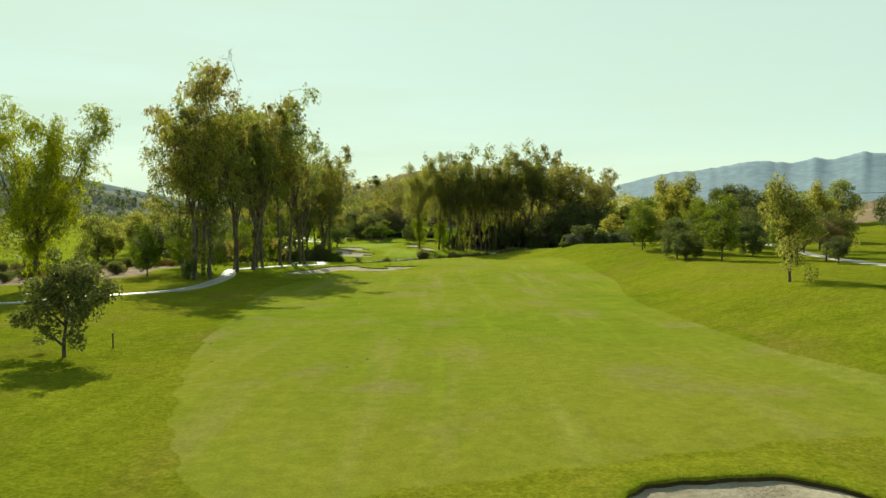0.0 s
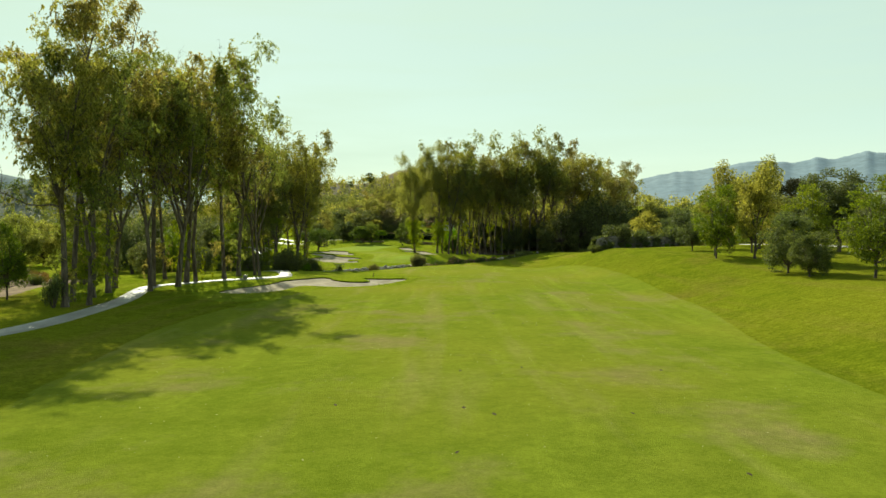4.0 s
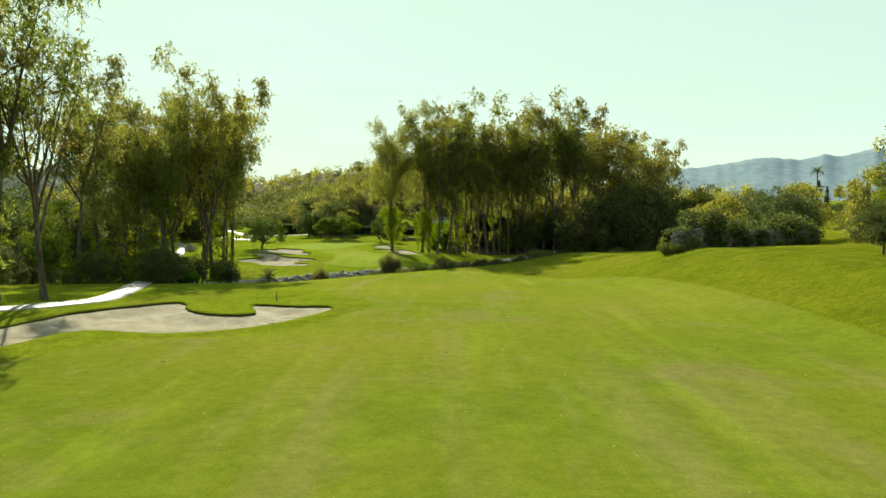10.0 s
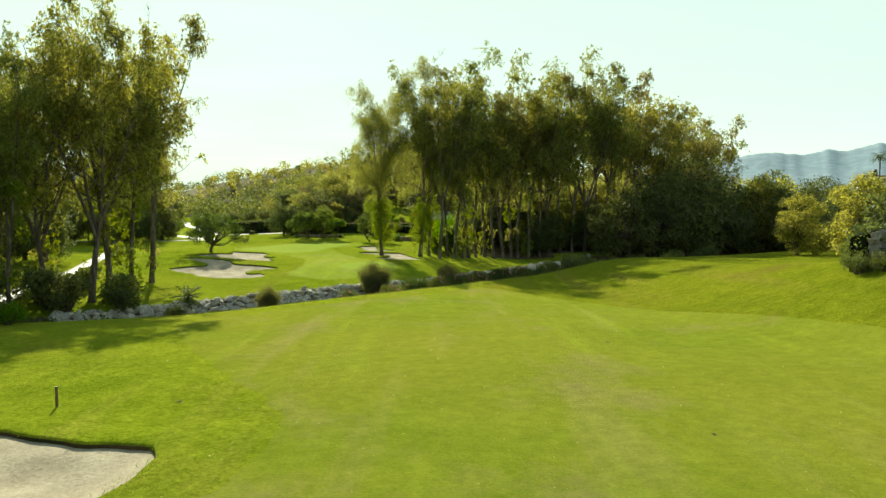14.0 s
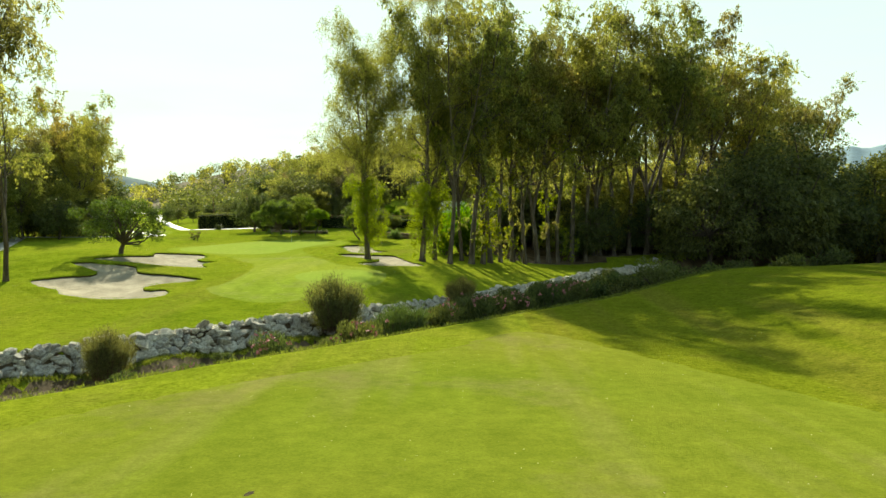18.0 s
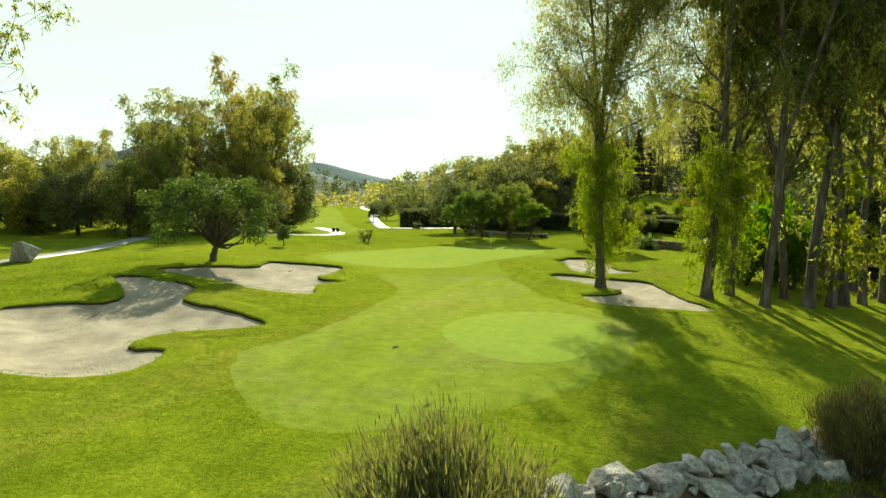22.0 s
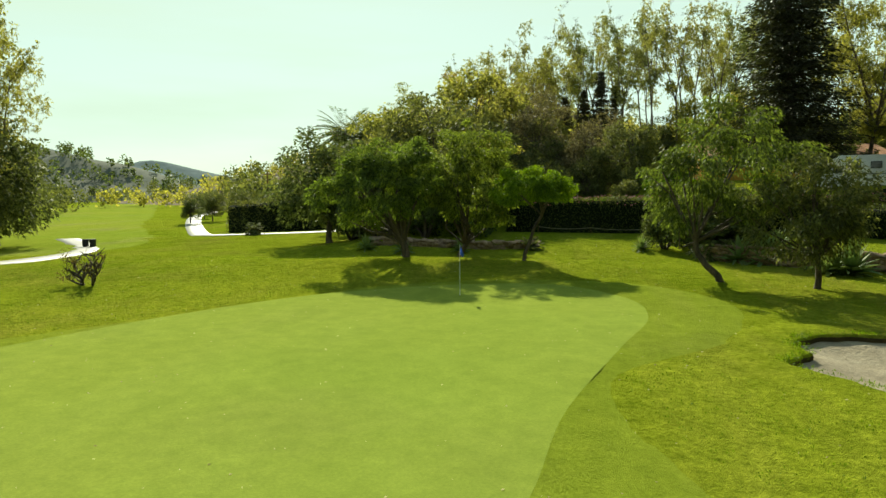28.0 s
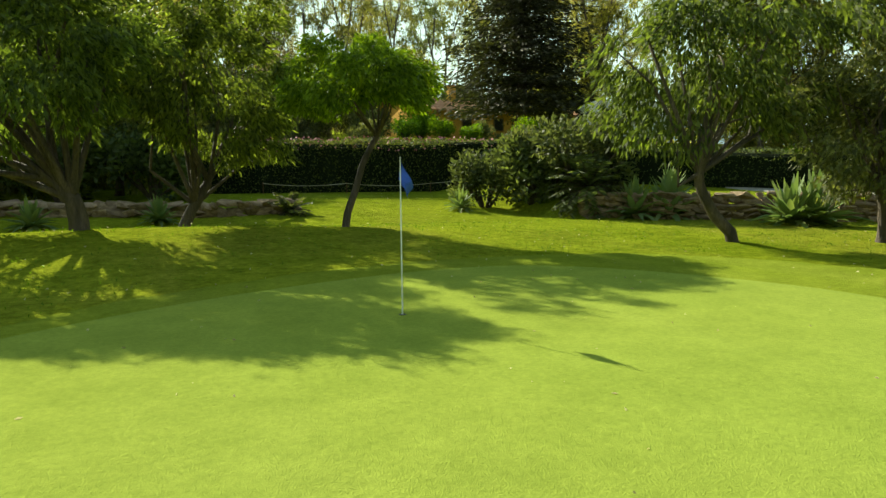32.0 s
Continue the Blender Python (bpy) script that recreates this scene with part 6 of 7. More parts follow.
# ---- hedges ----
def hedge(name, ctrl, width, height, leaf, label, n=300, leaf_l=0.14, leaf_w=0.07, flowers=False, seed=3, wild=0.12):
    """A clipped hedge: leaves over a solid near-black core that stands in for its inner shade."""
    c = open_curve(ctrl, 10)
    mid = c[len(c) // 2]
    top = thing(name, label, "hedge", (mid[0], mid[1], gz(*mid)))
    q = np.random.default_rng(seed)
    seg = np.r_[0, np.cumsum(np.linalg.norm(np.diff(c, axis=0), axis=1))]
    tan = np.gradient(c, axis=0)
    tan /= np.linalg.norm(tan, axis=1, keepdims=True)
    sd = np.c_[-tan[:, 1], tan[:, 0]]
    o = np.array(top.location)
    ring = []
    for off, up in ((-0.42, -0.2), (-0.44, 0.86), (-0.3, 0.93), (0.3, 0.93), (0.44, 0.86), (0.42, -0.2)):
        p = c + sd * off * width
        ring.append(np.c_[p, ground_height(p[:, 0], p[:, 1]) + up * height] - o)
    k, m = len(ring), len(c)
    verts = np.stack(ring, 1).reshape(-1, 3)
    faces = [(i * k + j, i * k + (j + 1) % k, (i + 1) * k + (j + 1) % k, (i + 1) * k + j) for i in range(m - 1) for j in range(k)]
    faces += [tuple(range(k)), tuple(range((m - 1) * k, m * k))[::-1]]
    part("core", mesh_from("core", verts, faces, M_CORE, False), top, "near-black core for the shade inside the hedge")
    cnt = int(n * seg[-1] * (2 * height + width) / 4)
    s = q.uniform(0, seg[-1], cnt)
    around = q.uniform(0, 2 * height + width, cnt)
    off = np.where(around < height, -width / 2, np.where(around > height + width, width / 2, around - height - width / 2))
    up = np.where(around < height, around, np.where(around > height + width, 2 * height + width - around, height))
    px, py = np.interp(s, seg, c[:, 0]), np.interp(s, seg, c[:, 1])
    sx, sy = np.interp(s, seg, sd[:, 0]), np.interp(s, seg, sd[:, 1])
    bulge = wild * (np.sin(s * 1.7) + np.sin(s * 0.63 + 2) + q.normal(size=cnt) * 0.6)
    off = off + np.sign(off) * bulge * 0.5
    pts = np.c_[px + sx * off, py + sy * off, ground_height(px, py) + up * (1 + 0.35 * bulge / height) + q.normal(size=cnt) * 0.05] - o
    out = np.c_[sx * np.sign(off), sy * np.sign(off), np.full(cnt, 0.4)]
    part("foliage", leaf_cloud("hedge_foliage", pts, out + q.normal(size=pts.shape) * 0.7, leaf_l * q.uniform(0.6, 1.4, cnt), leaf_w * q.uniform(0.7, 1.3, cnt), leaf), top)
    if flowers:
        b = (up > height * 0.75) & (q.random(cnt) < 0.10)
        part("flowers", leaf_cloud("hedge_flowers", pts[b] + np.array([0, 0, 0.12]), q.normal(size=pts[b].shape), np.full(b.sum(), 0.14), np.full(b.sum(), 0.1), M_PINK), top, "faded pink flower heads")
    return top


# near-black, so the shade between the leaves is in the colour
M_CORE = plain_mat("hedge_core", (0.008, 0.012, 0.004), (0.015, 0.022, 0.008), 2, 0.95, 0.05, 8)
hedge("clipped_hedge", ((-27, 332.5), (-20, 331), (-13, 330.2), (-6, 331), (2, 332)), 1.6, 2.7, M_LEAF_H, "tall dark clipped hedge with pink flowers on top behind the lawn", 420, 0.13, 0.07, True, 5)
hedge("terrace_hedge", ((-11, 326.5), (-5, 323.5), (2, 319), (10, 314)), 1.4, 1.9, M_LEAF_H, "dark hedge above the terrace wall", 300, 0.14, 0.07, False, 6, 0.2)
hedge("valley_hedge", ((-66, 364), (-60, 360), (-53, 358), (-45, 358), (-38, 360)), 3.0, 4.0, M_LEAF_B, "clipped green hedge along the valley path", 120, 0.26, 0.14, False, 7, 0.3)
hedge("wall_creeper", ((33.0, 187.6), (37, 190), (43, 193.5), (50, 197), (58, 200.5)), 1.3, 2.75, M_LEAF_B, "creeper hedge spilling over the stone wall", 120, 0.24, 0.14, False, 8, 0.35)
for x, y, s in ((33.6, 185.2, 0.8), (35.2, 186.2, 0.7), (32.6, 186.8, 1.0)):
    shrub("wall_shrub", BUSH[1], x, y, "pale flowering shrub at the wall end", "bush", s, x * 77)

# ---- hillside behind the green ----
hill_rng = np.random.default_rng(23)
for i in range(44):
    x, y = hill_rng.uniform(-50, 34), hill_rng.uniform(340, 392)
    if (-16 < x < 18 and y < 372) or x + 0.30 * (y - 335) < -46 or (x > -34 and y < 366):
        continue
    plant("hillside_tree", DENSE[i % 2], x, y, "dense dark green tree on the wooded slope", "tree", hill_rng.uniform(0.5, 0.8), hill_rng.uniform(0, 360), "trees on the slope")
for x, y, s in ((-36, 330.5, 0.6), (-42, 331, 0.7), (-31, 330.5, 0.52), (-34, 337, 0.85), (-39, 340, 0.8), (-29, 338, 0.55), (-41, 347, 0.7), (-30, 344, 0.75), (-24, 341, 0.42), (-36, 348, 0.95), (-24, 350, 0.6), (-20, 344, 0.4), (-33, 357, 1.1), (-42, 358, 0.95)):
    plant("hillside_tree", DENSE[int(x) % 2], x, y, "dense dark green tree on the wooded slope", "tree", s, x * 53, "trees on the slope")
for i in range(24):
    x, y = -40 + i * 4.6 + hill_rng.normal() * 1.6, 396 + hill_rng.uniform(-6, 12)
    plant("eucalyptus_tree", EUC_THIN[i % 2], x, y, "tall thin pale eucalyptus on the hilltop", "tree", hill_rng.uniform(22, 27) / 26, hill_rng.uniform(0, 360), "eucalyptus on the hilltop")
for i, (x, y, s) in enumerate(((14, 344, 18), (20, 352, 20), (26, 346, 19), (33, 356, 21), (12, 366, 20), (40, 350, 20), (22, 368, 22))):
    plant("eucalyptus_tree", EUC_THIN[i % 2], x, y, "tall thin eucalyptus behind the parked motorhome", "tree", s / 26, 70 * i, "eucalyptus on the hilltop")
for x, y, s in ((-16, 343, 0.5), (3, 347, 0.42), (12, 338, 0.5), (18, 334, 0.55), (9, 330, 0.4), (14, 324, 0.5), (20, 316, 0.6), (16, 306, 0.6), (26, 310, 0.7), (30, 326, 0.8), (24, 330, 0.8)):
    plant("garden_tree", DENSE[int(x * 3) % 2], x, y, "leafy garden tree above the hedge", "tree", s, x * 91, "garden trees")
for x, y, k, s in ((-12.5, 334.8, 4, 0.7), (-9.5, 335.2, 0, 0.6), (-6.5, 334.6, 4, 0.8), (-3, 333.2, 4, 0.9), (-8, 329, 4, 0.9), (-3.5, 326.6, 4, 1.0), (0.5, 325, 1, 1.1), (4, 322.5, 4, 1.1), (-13.6, 318.6, 0, 1.6), (-14.6, 320.6, 2, 1.5), (-12.4, 321.4, 0, 1.5), (-16, 322.4, 0, 1.2), (-10.5, 323.2, 2, 1.3), (-33, 327, 2, 1.6), (-37, 328, 0, 1.7), (-29.5, 327.5, 2, 1.5), (-40, 331, 0, 1.8), (-25, 336, 0, 1.7)):
    shrub("garden_shrub", BUSH[k], x, y, "leafy garden shrub near the hedge", "bush", s, x * 67, "garden shrubs")


for i, (x, y, h) in enumerate(((-52, 374, 20), (-46, 382, 23), (-40, 374, 24), (-34, 382, 26), (-28, 376, 26), (-58, 388, 18), (-48, 394, 22), (-36, 396, 25))):
    plant("hillside_tree", EUC_FULL[i % 2], x, y, "tall full dark tree on the wooded slope", "tree", 0.70 * h / 30, 61 * i, "trees on the slope")
for i, (x, y, h) in enumerate(((-26, 384, 26), (-20, 388, 27), (-13, 384, 26), (-8, 388, 27), (-3, 382, 25), (3, 388, 27), (8, 380, 25), (-17, 394, 28))):
    plant("eucalyptus_tree", EUC_THIN[i % 2], x, y, "tall thin pale eucalyptus on the hilltop", "tree", h / 26, 77 * i, "eucalyptus on the hilltop")


OLIVE_DOME = dome_meshes("olive_dome", ((0, 0, -0.2), (0.2, 0, 2), (0, 0.2, 4.2)), 0.36, (0, 0, 6.8), (5.8, 5.6, 6.0), M_LEAF_OL, 150, 130, 1.3, 0.34, 0.15, 63, 3, -0.85, True, 0.4)
for x, y, sc in ((-25, 352, 0.8), (-19.5, 349, 0.62), (-29, 362, 0.95), (-38, 352, 0.8), (-44, 366, 0.95), (-33, 346, 0.6)):
    plant("olive_tree", OLIVE_DOME, x, y, "broad brown-olive tree with fine foliage on the slope", "tree", sc, x * 71, "trees on the slope")
for x, y, h in ((6, 327, 19), (12.5, 331, 22), (16.5, 322, 20), (10, 319.5, 16), (20, 328, 22), (5, 344, 20)):
    plant("garden_tree", EUC_FULL[int(h) % 2], x, y, "tall dark tree behind the terrace hedge", "tree", h / 30, x * 33, "garden trees")
for i in range(15):
    x, y = -31 + i * 2.9 + hill_rng.normal() * 0.8, 374 + hill_rng.uniform(-3, 12)
    plant("eucalyptus_tree", EUC_THIN[i % 2], x, y, "tall thin pale eucalyptus on the hilltop", "tree", hill_rng.uniform(19, 25) / 26, hill_rng.uniform(0, 360), "eucalyptus on the hilltop")
for x, y, k, sc in ((-22, 334.6, 0, 1.2), (-19.5, 334.2, 4, 1.25), (-17.4, 334.8, 0, 1.3), (-15.2, 334.4, 4, 1.0), (-10.8, 334.2, 4, 0.8), (-8.6, 333.6, 0, 0.8), (-20.6, 337.5, 4, 1.4), (-16.2, 338.0, 0, 1.5), (-12.6, 338.2, 4, 1.4)):
    shrub("garden_shrub", BUSH[k], x, y, "leafy garden shrub near the hedge", "bush", 0.72 * sc, x * 67, "garden shrubs")


# ---- conifers ----
def conifer_meshes(name, h, r, n, seed, leaf=None):
    global rng
    keep, rng = rng, np.random.default_rng(seed)
    wood, cs, ds = Wood(), [], []
    wood.limb(wander((0, 0, -0.3), (0, 0, 1), h, 10, 0.01), 0.018 * h * (1 - np.linspace(0, 1, 11) * 0.95), 8)
    tiers = int(h * 1.5)
    for k in range(tiers):
        s = (k + rng.uniform(0, 0.6)) / tiers
        z = h * (0.08 + 0.92 * s)
        ln = r * (1 - s) ** 0.75 * rng.uniform(0.75, 1.1) + 0.15
        for j in range(6):
            az = j * math.pi / 3 + k * 0.9 + rng.uniform(-0.3, 0.3)
            line = wander((0, 0, z), (math.cos(az), math.sin(az), 0.10), ln, 5, 0.05, -0.07)
            wood.limb(line, 0.05 * (1 - np.linspace(0, 1, 6) * 0.8), 4)
            m = max(6, int(n / tiers / 6 * (0.4 + ln / r)))
            t = rng.uniform(0.1, 1, m) * 4.99
            a = t.astype(int)
            p = line[a] + (line[a + 1] - line[a]) * (t - a)[:, None]
            wide = 0.16 * ln + 0.12
            cs.append(p + rng.normal(size=(m, 3)) * np.array([wide, wide, 0.16]))
            ds.append((line[a + 1] - line[a]) * 2 + rng.normal(size=(m, 3)) * 0.4 + np.array([0, 0, -0.15]))
    c, d = np.concatenate(cs), np.concatenate(ds)
    crown = leaf_cloud(name + "_needles", c, d, rng.uniform(0.3, 0.7, len(c)), rng.uniform(0.08, 0.18, len(c)), leaf or M_LEAF_D)
    trunk = wood.mesh(name + "_trunk", M_BARK_D)
    rng = keep
    return trunk, crown


plant("great_conifer", conifer_meshes("great_conifer", 27, 5.6, 46000, 301), -2.4, 342.4, "huge dark conifer with drooping tiers beside the house", "tree", 1.0, 0)
FIR = conifer_meshes("fir", 15, 2.7, 6500, 302)
for x, y, s in ((-16.8, 378, 1.0), (-19.3, 376, 0.92), (-21.8, 381, 0.95), (-24.5, 379, 0.8), (-14.5, 382, 0.85), (-37, 388, 0.8), (-44, 392, 0.75)):
    plant("fir_tree", FIR, x, y, "narrow dark fir on the slope", "tree", s, x * 40, "firs on the slope")
for x, y, s in ((165, 410, 0.9), (172, 414, 1.0), (179, 420, 0.8), (190, 418, 1.0), (201, 426, 0.9)):
    plant("fir_tree", FIR, x, y, "narrow dark cypress in the distance", "tree", s, x * 40, "distant cypresses")


# ---- palms ----
def palm(x, y, h, label, fronds=34, length=2.6, scale=1.0, shared={}):
    top = thing("palm_tree", label, "palm", (x, y, gz(x, y) - 0.05))
    key = (h, length)
    if key not in shared:
        q = np.random.default_rng(int(h * 10))
        wood = Wood()
        wood.limb(np.c_[np.zeros(8), np.zeros(8), np.linspace(-0.2, h, 8)], np.full(8, 0.24) * (1 + 0.12 * np.sin(np.arange(8) * 2.1)), 9)
        cs, ds, ls, ws = [], [], [], []
        for k in range(fronds):
            az, el = q.uniform(0, 2 * np.pi), q.uniform(-0.5, 1.2)
            d = np.array([math.cos(az) * math.cos(el), math.sin(az) * math.cos(el), math.sin(el)])
            pts = [np.array([0, 0, h])]
            for s in range(8):
                d = d + np.array([0, 0, -0.09])
                d /= np.linalg.norm(d)
                pts.append(pts[-1] + d * length / 8)
            pts = np.array(pts)
            wood.limb(pts, 0.03 * (1 - np.linspace(0, 1, 9) * 0.8), 4)
            side = np.cross(pts[4] - pts[3], (0, 0, 1))
            side /= np.linalg.norm(side) + 1e-9
            for t in np.linspace(1, 7.9, 22):
                a = int(t)
                p = pts[a] + (pts[min(a + 1, 8)] - pts[a]) * (t - a)
                for sg in (-1, 1):
                    dd = side * sg + (pts[min(a + 1, 8)] - pts[a]) * 2.2 + np.array([0, 0, -0.25])
                    ll = length * 0.22
                    cs.append(p + dd / np.linalg.norm(dd) * ll * 0.5)
                    ds.append(dd)
                    ls.append(ll)
                    ws.append(0.06)
        shared[key] = (wood.mesh("palm_trunk", M_BARK_D), leaf_cloud("palm_fronds", np.array(cs), np.array(ds), np.array(ls), np.array(ws), M_LEAF_H))
    part("trunk", shared[key][0], top)
    part("fronds", shared[key][1], top)
    top.scale = (scale,) * 3
    return top


palm(-48.4, 357, 11.4, "date palm above the slope trees", 80, 3.9)
palm(-45.2, 355, 10.0, "date palm above the slope trees", 80, 3.9)
palm(157, 387, 20, "slender palm in the distance", 36, 3.2)
palm(-26.4, 216.6, 0.6, "low fan palm on the creek bank", 40, 1.9)
palm(-24.8, 322.2, 0.15, "low cycad beside the dry stone wall", 34, 0.95)
palm(-54.6, 344, 0.5, "round clipped palm bush beside the path", 60, 1.1)


# ---- agaves ----
def agave(x, y, r, seed, z=None):
    q = np.random.default_rng(seed)
    top = thing("agave_plant", "grey-green agave with broad pointed leaves by the terrace wall", "agave", (x, y, gz(x, y) if z is None else z), group="agaves by the wall")
    for k in range(56):
        az, el = k * 2.4, 0.05 + 1.4 * (k / 56) + q.normal() * 0.08
        n = 7
        t = np.linspace(0, 1, n)
        ln = r * q.uniform(0.8, 1.1)
        out, up = t * ln * math.cos(el), t * ln * math.sin(el) - 0.35 * ln * t**2 * (1.3 - el)
        w = 0.085 * r * np.sin(np.clip(t * 2.6 + 0.5, 0, math.pi)) + 0.004
        c, s = math.cos(az), math.sin(az)
        v = []
        for o, u, ww in zip(out, up, w):
            v += [(c * o - s * ww, s * o + c * ww, u + 0.35 * ww + 0.1), (c * o, s * o, u - 0.25 * ww + 0.1), (c * o + s * ww, s * o - c * ww, u + 0.35 * ww + 0.1)]
        f = [(3 * i + j, 3 * i + j + 1, 3 * i + j + 4, 3 * i + j + 3) for i in range(n - 1) for j in (0, 1)]
        part("leaf", mesh_from("agave_leaf", v, f, M_AGAVE), top)
    return top


for x, y, r in ((-12.9, 316.0, 1.5), (-11.7, 315.5, 1.7), (-9.6, 311.8, 1.6), (-8.8, 311.4, 1.75), (-13.7, 316.8, 0.8), (-17.6, 321.6, 0.9), (-33.6, 321.6, 1.0), (-29.6, 321.6, 0.9), (-36.4, 322.4, 1.0), (-10.8, 316.4, 1.1)):
    agave(x, y, r, int(abs(x) * 10))


# ---- flag on the green ----
def flagstick():
    x, y = -27.17, 303.38
    z = gz(x, y) + 0.078
    top = thing("flagstick", "white flagstick with a blue flag standing in the hole", "golf flag", (x, y, z))
    bm = bmesh.new()
    bmesh.ops.create_cone(bm, cap_ends=True, segments=12, radius1=0.011, radius2=0.007, depth=2.13, matrix=Matrix.Translation((0, 0, 1.065)))
    me = bpy.data.meshes.new("pole")
    bm.to_mesh(me)
    bm.free()
    me.materials.append(M_POLE)
    part("pole", me, top, "thin white pole")
    v, f = [], []
    n = 9
    for i in range(n):
        s = i / (n - 1)
        hang = 0.33 * s
        wide = 0.36 * (1 - 0.55 * s)
        for j in range(5):
            t = j / 4
            v.append((0.01 + 0.17 * s * (1 - 0.4 * t) + 0.02 * math.sin(t * 7), 0.045 * math.sin(s * 6 + t * 3), 2.10 - hang * 0.95 - t * wide - 0.05 * s))
    f = [(i * 5 + j, i * 5 + j + 1, i * 5 + j + 6, i * 5 + j + 5) for i in range(n - 1) for j in range(4)]
    me = mesh_from("flag", v, f, M_BLUE)
    part("flag", me, top, "limp blue cloth flag")
    bm = bmesh.new()
    bmesh.ops.create_cone(bm, cap_ends=False, segments=20, radius1=0.054, radius2=0.054, depth=0.1, matrix=Matrix.Translation((0, 0, -0.045)))
    # black disc over the mouth stands in for the shade inside the cup
    bmesh.ops.create_circle(bm, cap_ends=True, segments=20, radius=0.053, matrix=Matrix.Translation((0, 0, 0.004)))
    me = bpy.data.meshes.new("cup")
    bm.to_mesh(me)
    bm.free()
    me.materials.append(M_BLACK)
    part("cup", me, top, "hole cup closed by a black disc for its inner shade")


flagstick()


def box_bm(bm, sx, sy, sz, at=(0, 0, 0), bevel=0.0, rot=None):
    m = Matrix.Translation(at) @ (rot.to_matrix().to_4x4() if rot else Matrix()) @ Matrix.Diagonal((sx, sy, sz, 1))
    r = bmesh.ops.create_cube(bm, size=1.0, matrix=m)
    if bevel:
        es = list({e for v in r["verts"] for e in v.link_edges})
        bmesh.ops.bevel(bm, geom=es, offset=bevel, segments=2, affect="EDGES")


def box_mesh(name, sx, sy, sz, mat, at=(0, 0, 0), bevel=0.0, rot=None):
    bm = bmesh.new()
    box_bm(bm, sx, sy, sz, at, bevel, rot)
    me = bpy.data.meshes.new(name)
    bm.to_mesh(me)
    bm.free()
    me.materials.append(mat)
    return me


def rod_mesh(name, r, h, mat, at=(0, 0, 0), r2=None, seg=12, rot=None):
    bm = bmesh.new()
    bmesh.ops.create_cone(bm, cap_ends=True, segments=seg, radius1=r, radius2=r if r2 is None else r2, depth=h, matrix=Matrix.Translation(at) @ (rot.to_matrix().to_4x4() if rot else Matrix()))
    me = bpy.data.meshes.new(name)
    bm.to_mesh(me)
    bm.free()
    me.materials.append(mat)
    return me


# ---- marker posts, bins, rakes, boulder ----
for x, y, h in ((-20.3, 45.3, 0.9), (-11.9, 164.3, 0.75)):
    ob = thing("marker_post", "short dark wooden distance post on the turf", "marker post", (x, y, gz(x, y)))
    part("post", rod_mesh("post", 0.055, h + 0.1, M_WOOD, (0, 0, h / 2 - 0.05), 0.05), ob)
    part("cap", rod_mesh("cap", 0.065, 0.06, M_BLACK, (0, 0, h + 0.02), 0.05), ob, "dark cap")
for x, y in ((-66.6, 334.6), (-67.8, 335.2), (-30.9, 149.4)):
    ob = thing("litter_bin", "small dark litter bin beside the path", "bin", (x, y, gz(x, y)), group="bins by the path")
    part("body", rod_mesh("bin_body", 0.27, 0.75, M_GREYMETAL if y < 200 else M_BLACK, (0, 0, 0.36), 0.31, 16), ob)
    part("rim", rod_mesh("bin_rim", 0.335, 0.06, M_BLACK, (0, 0, 0.76), 0.335, 16), ob, "dark rim")
for x, y, a in ((-36.2, 271.2, 20), (-7.2, 268.6, 60), (-9.0, 149.4, -40), (-13.6, 158.6, 80), (-8.4, 154.8, 10)):
    ob = thing("bunker_rake", "bunker rake lying flat with a pale handle", "rake", (x, y, gz(x, y) + (0.03 if y < 150 else -0.42)), a, "bunker rakes")
    part("handle", rod_mesh("rake_handle", 0.02, 1.5, M_ROPE, (0, 0, 0.05), None, 8, Euler((0, radians(88), 0))), ob, "pale wooden handle")
    part("head", box_mesh("rake_head", 0.07, 0.55, 0.06, M_BLACK, (0.76, 0, 0.04), 0.01), ob, "dark rake head")
BOULDER = boulder_meshes(1, M_STONE, 77)[0]
ob = thing("boulder", "large grey boulder on the turf", "boulder", (-57, 263, gz(-57, 263)))
b = part("rock", BOULDER, ob, "", (0, 0, 0.7))
b.scale = (3.0, 2.0, 1.8)

# rope fence in front of the hedge
ob = thing("rope_fence", "low rope barrier on thin posts before the hedge", "fence", (-18, 329, gz(-18, 329)))
posts = [(-24.5, 329.8), (-20.5, 328.9), (-16.2, 328.2), (-11.8, 327.6)]
for x, y in posts:
    part("post", rod_mesh("rope_post", 0.02, 0.6, M_WOOD, (0, 0, 0.28)), ob, "", (x + 18, y - 329, gz(x, y) - gz(-18, 329)))
for (x0, y0), (x1, y1) in zip(posts, posts[1:]):
    t = np.linspace(0, 1, 9)
    w = Wood()
    w.limb(np.c_[x0 + (x1 - x0) * t + 18, y0 + (y1 - y0) * t - 329, np.interp(t, (0, 1), (gz(x0, y0), gz(x1, y1))) - gz(-18, 329) + 0.52 - 0.5 * t * (1 - t)], np.full(9, 0.014), 5)
    part("rope", w.mesh("rope", M_ROPE), ob, "pale sagging rope")

# power pole in the valley, with its wires
ob = thing("power_pole", "dark wooden power pole beyond the valley hedge", "power pole", (-70, 384, gz(-70, 384)))
part("pole", rod_mesh("power_post", 0.16, 8.6, M_WOOD, (0, 0, 4.2), 0.11), ob)
part("crossarm", box_mesh("crossarm", 1.4, 0.12, 0.12, M_WOOD, (0, 0, 8.1)), ob)


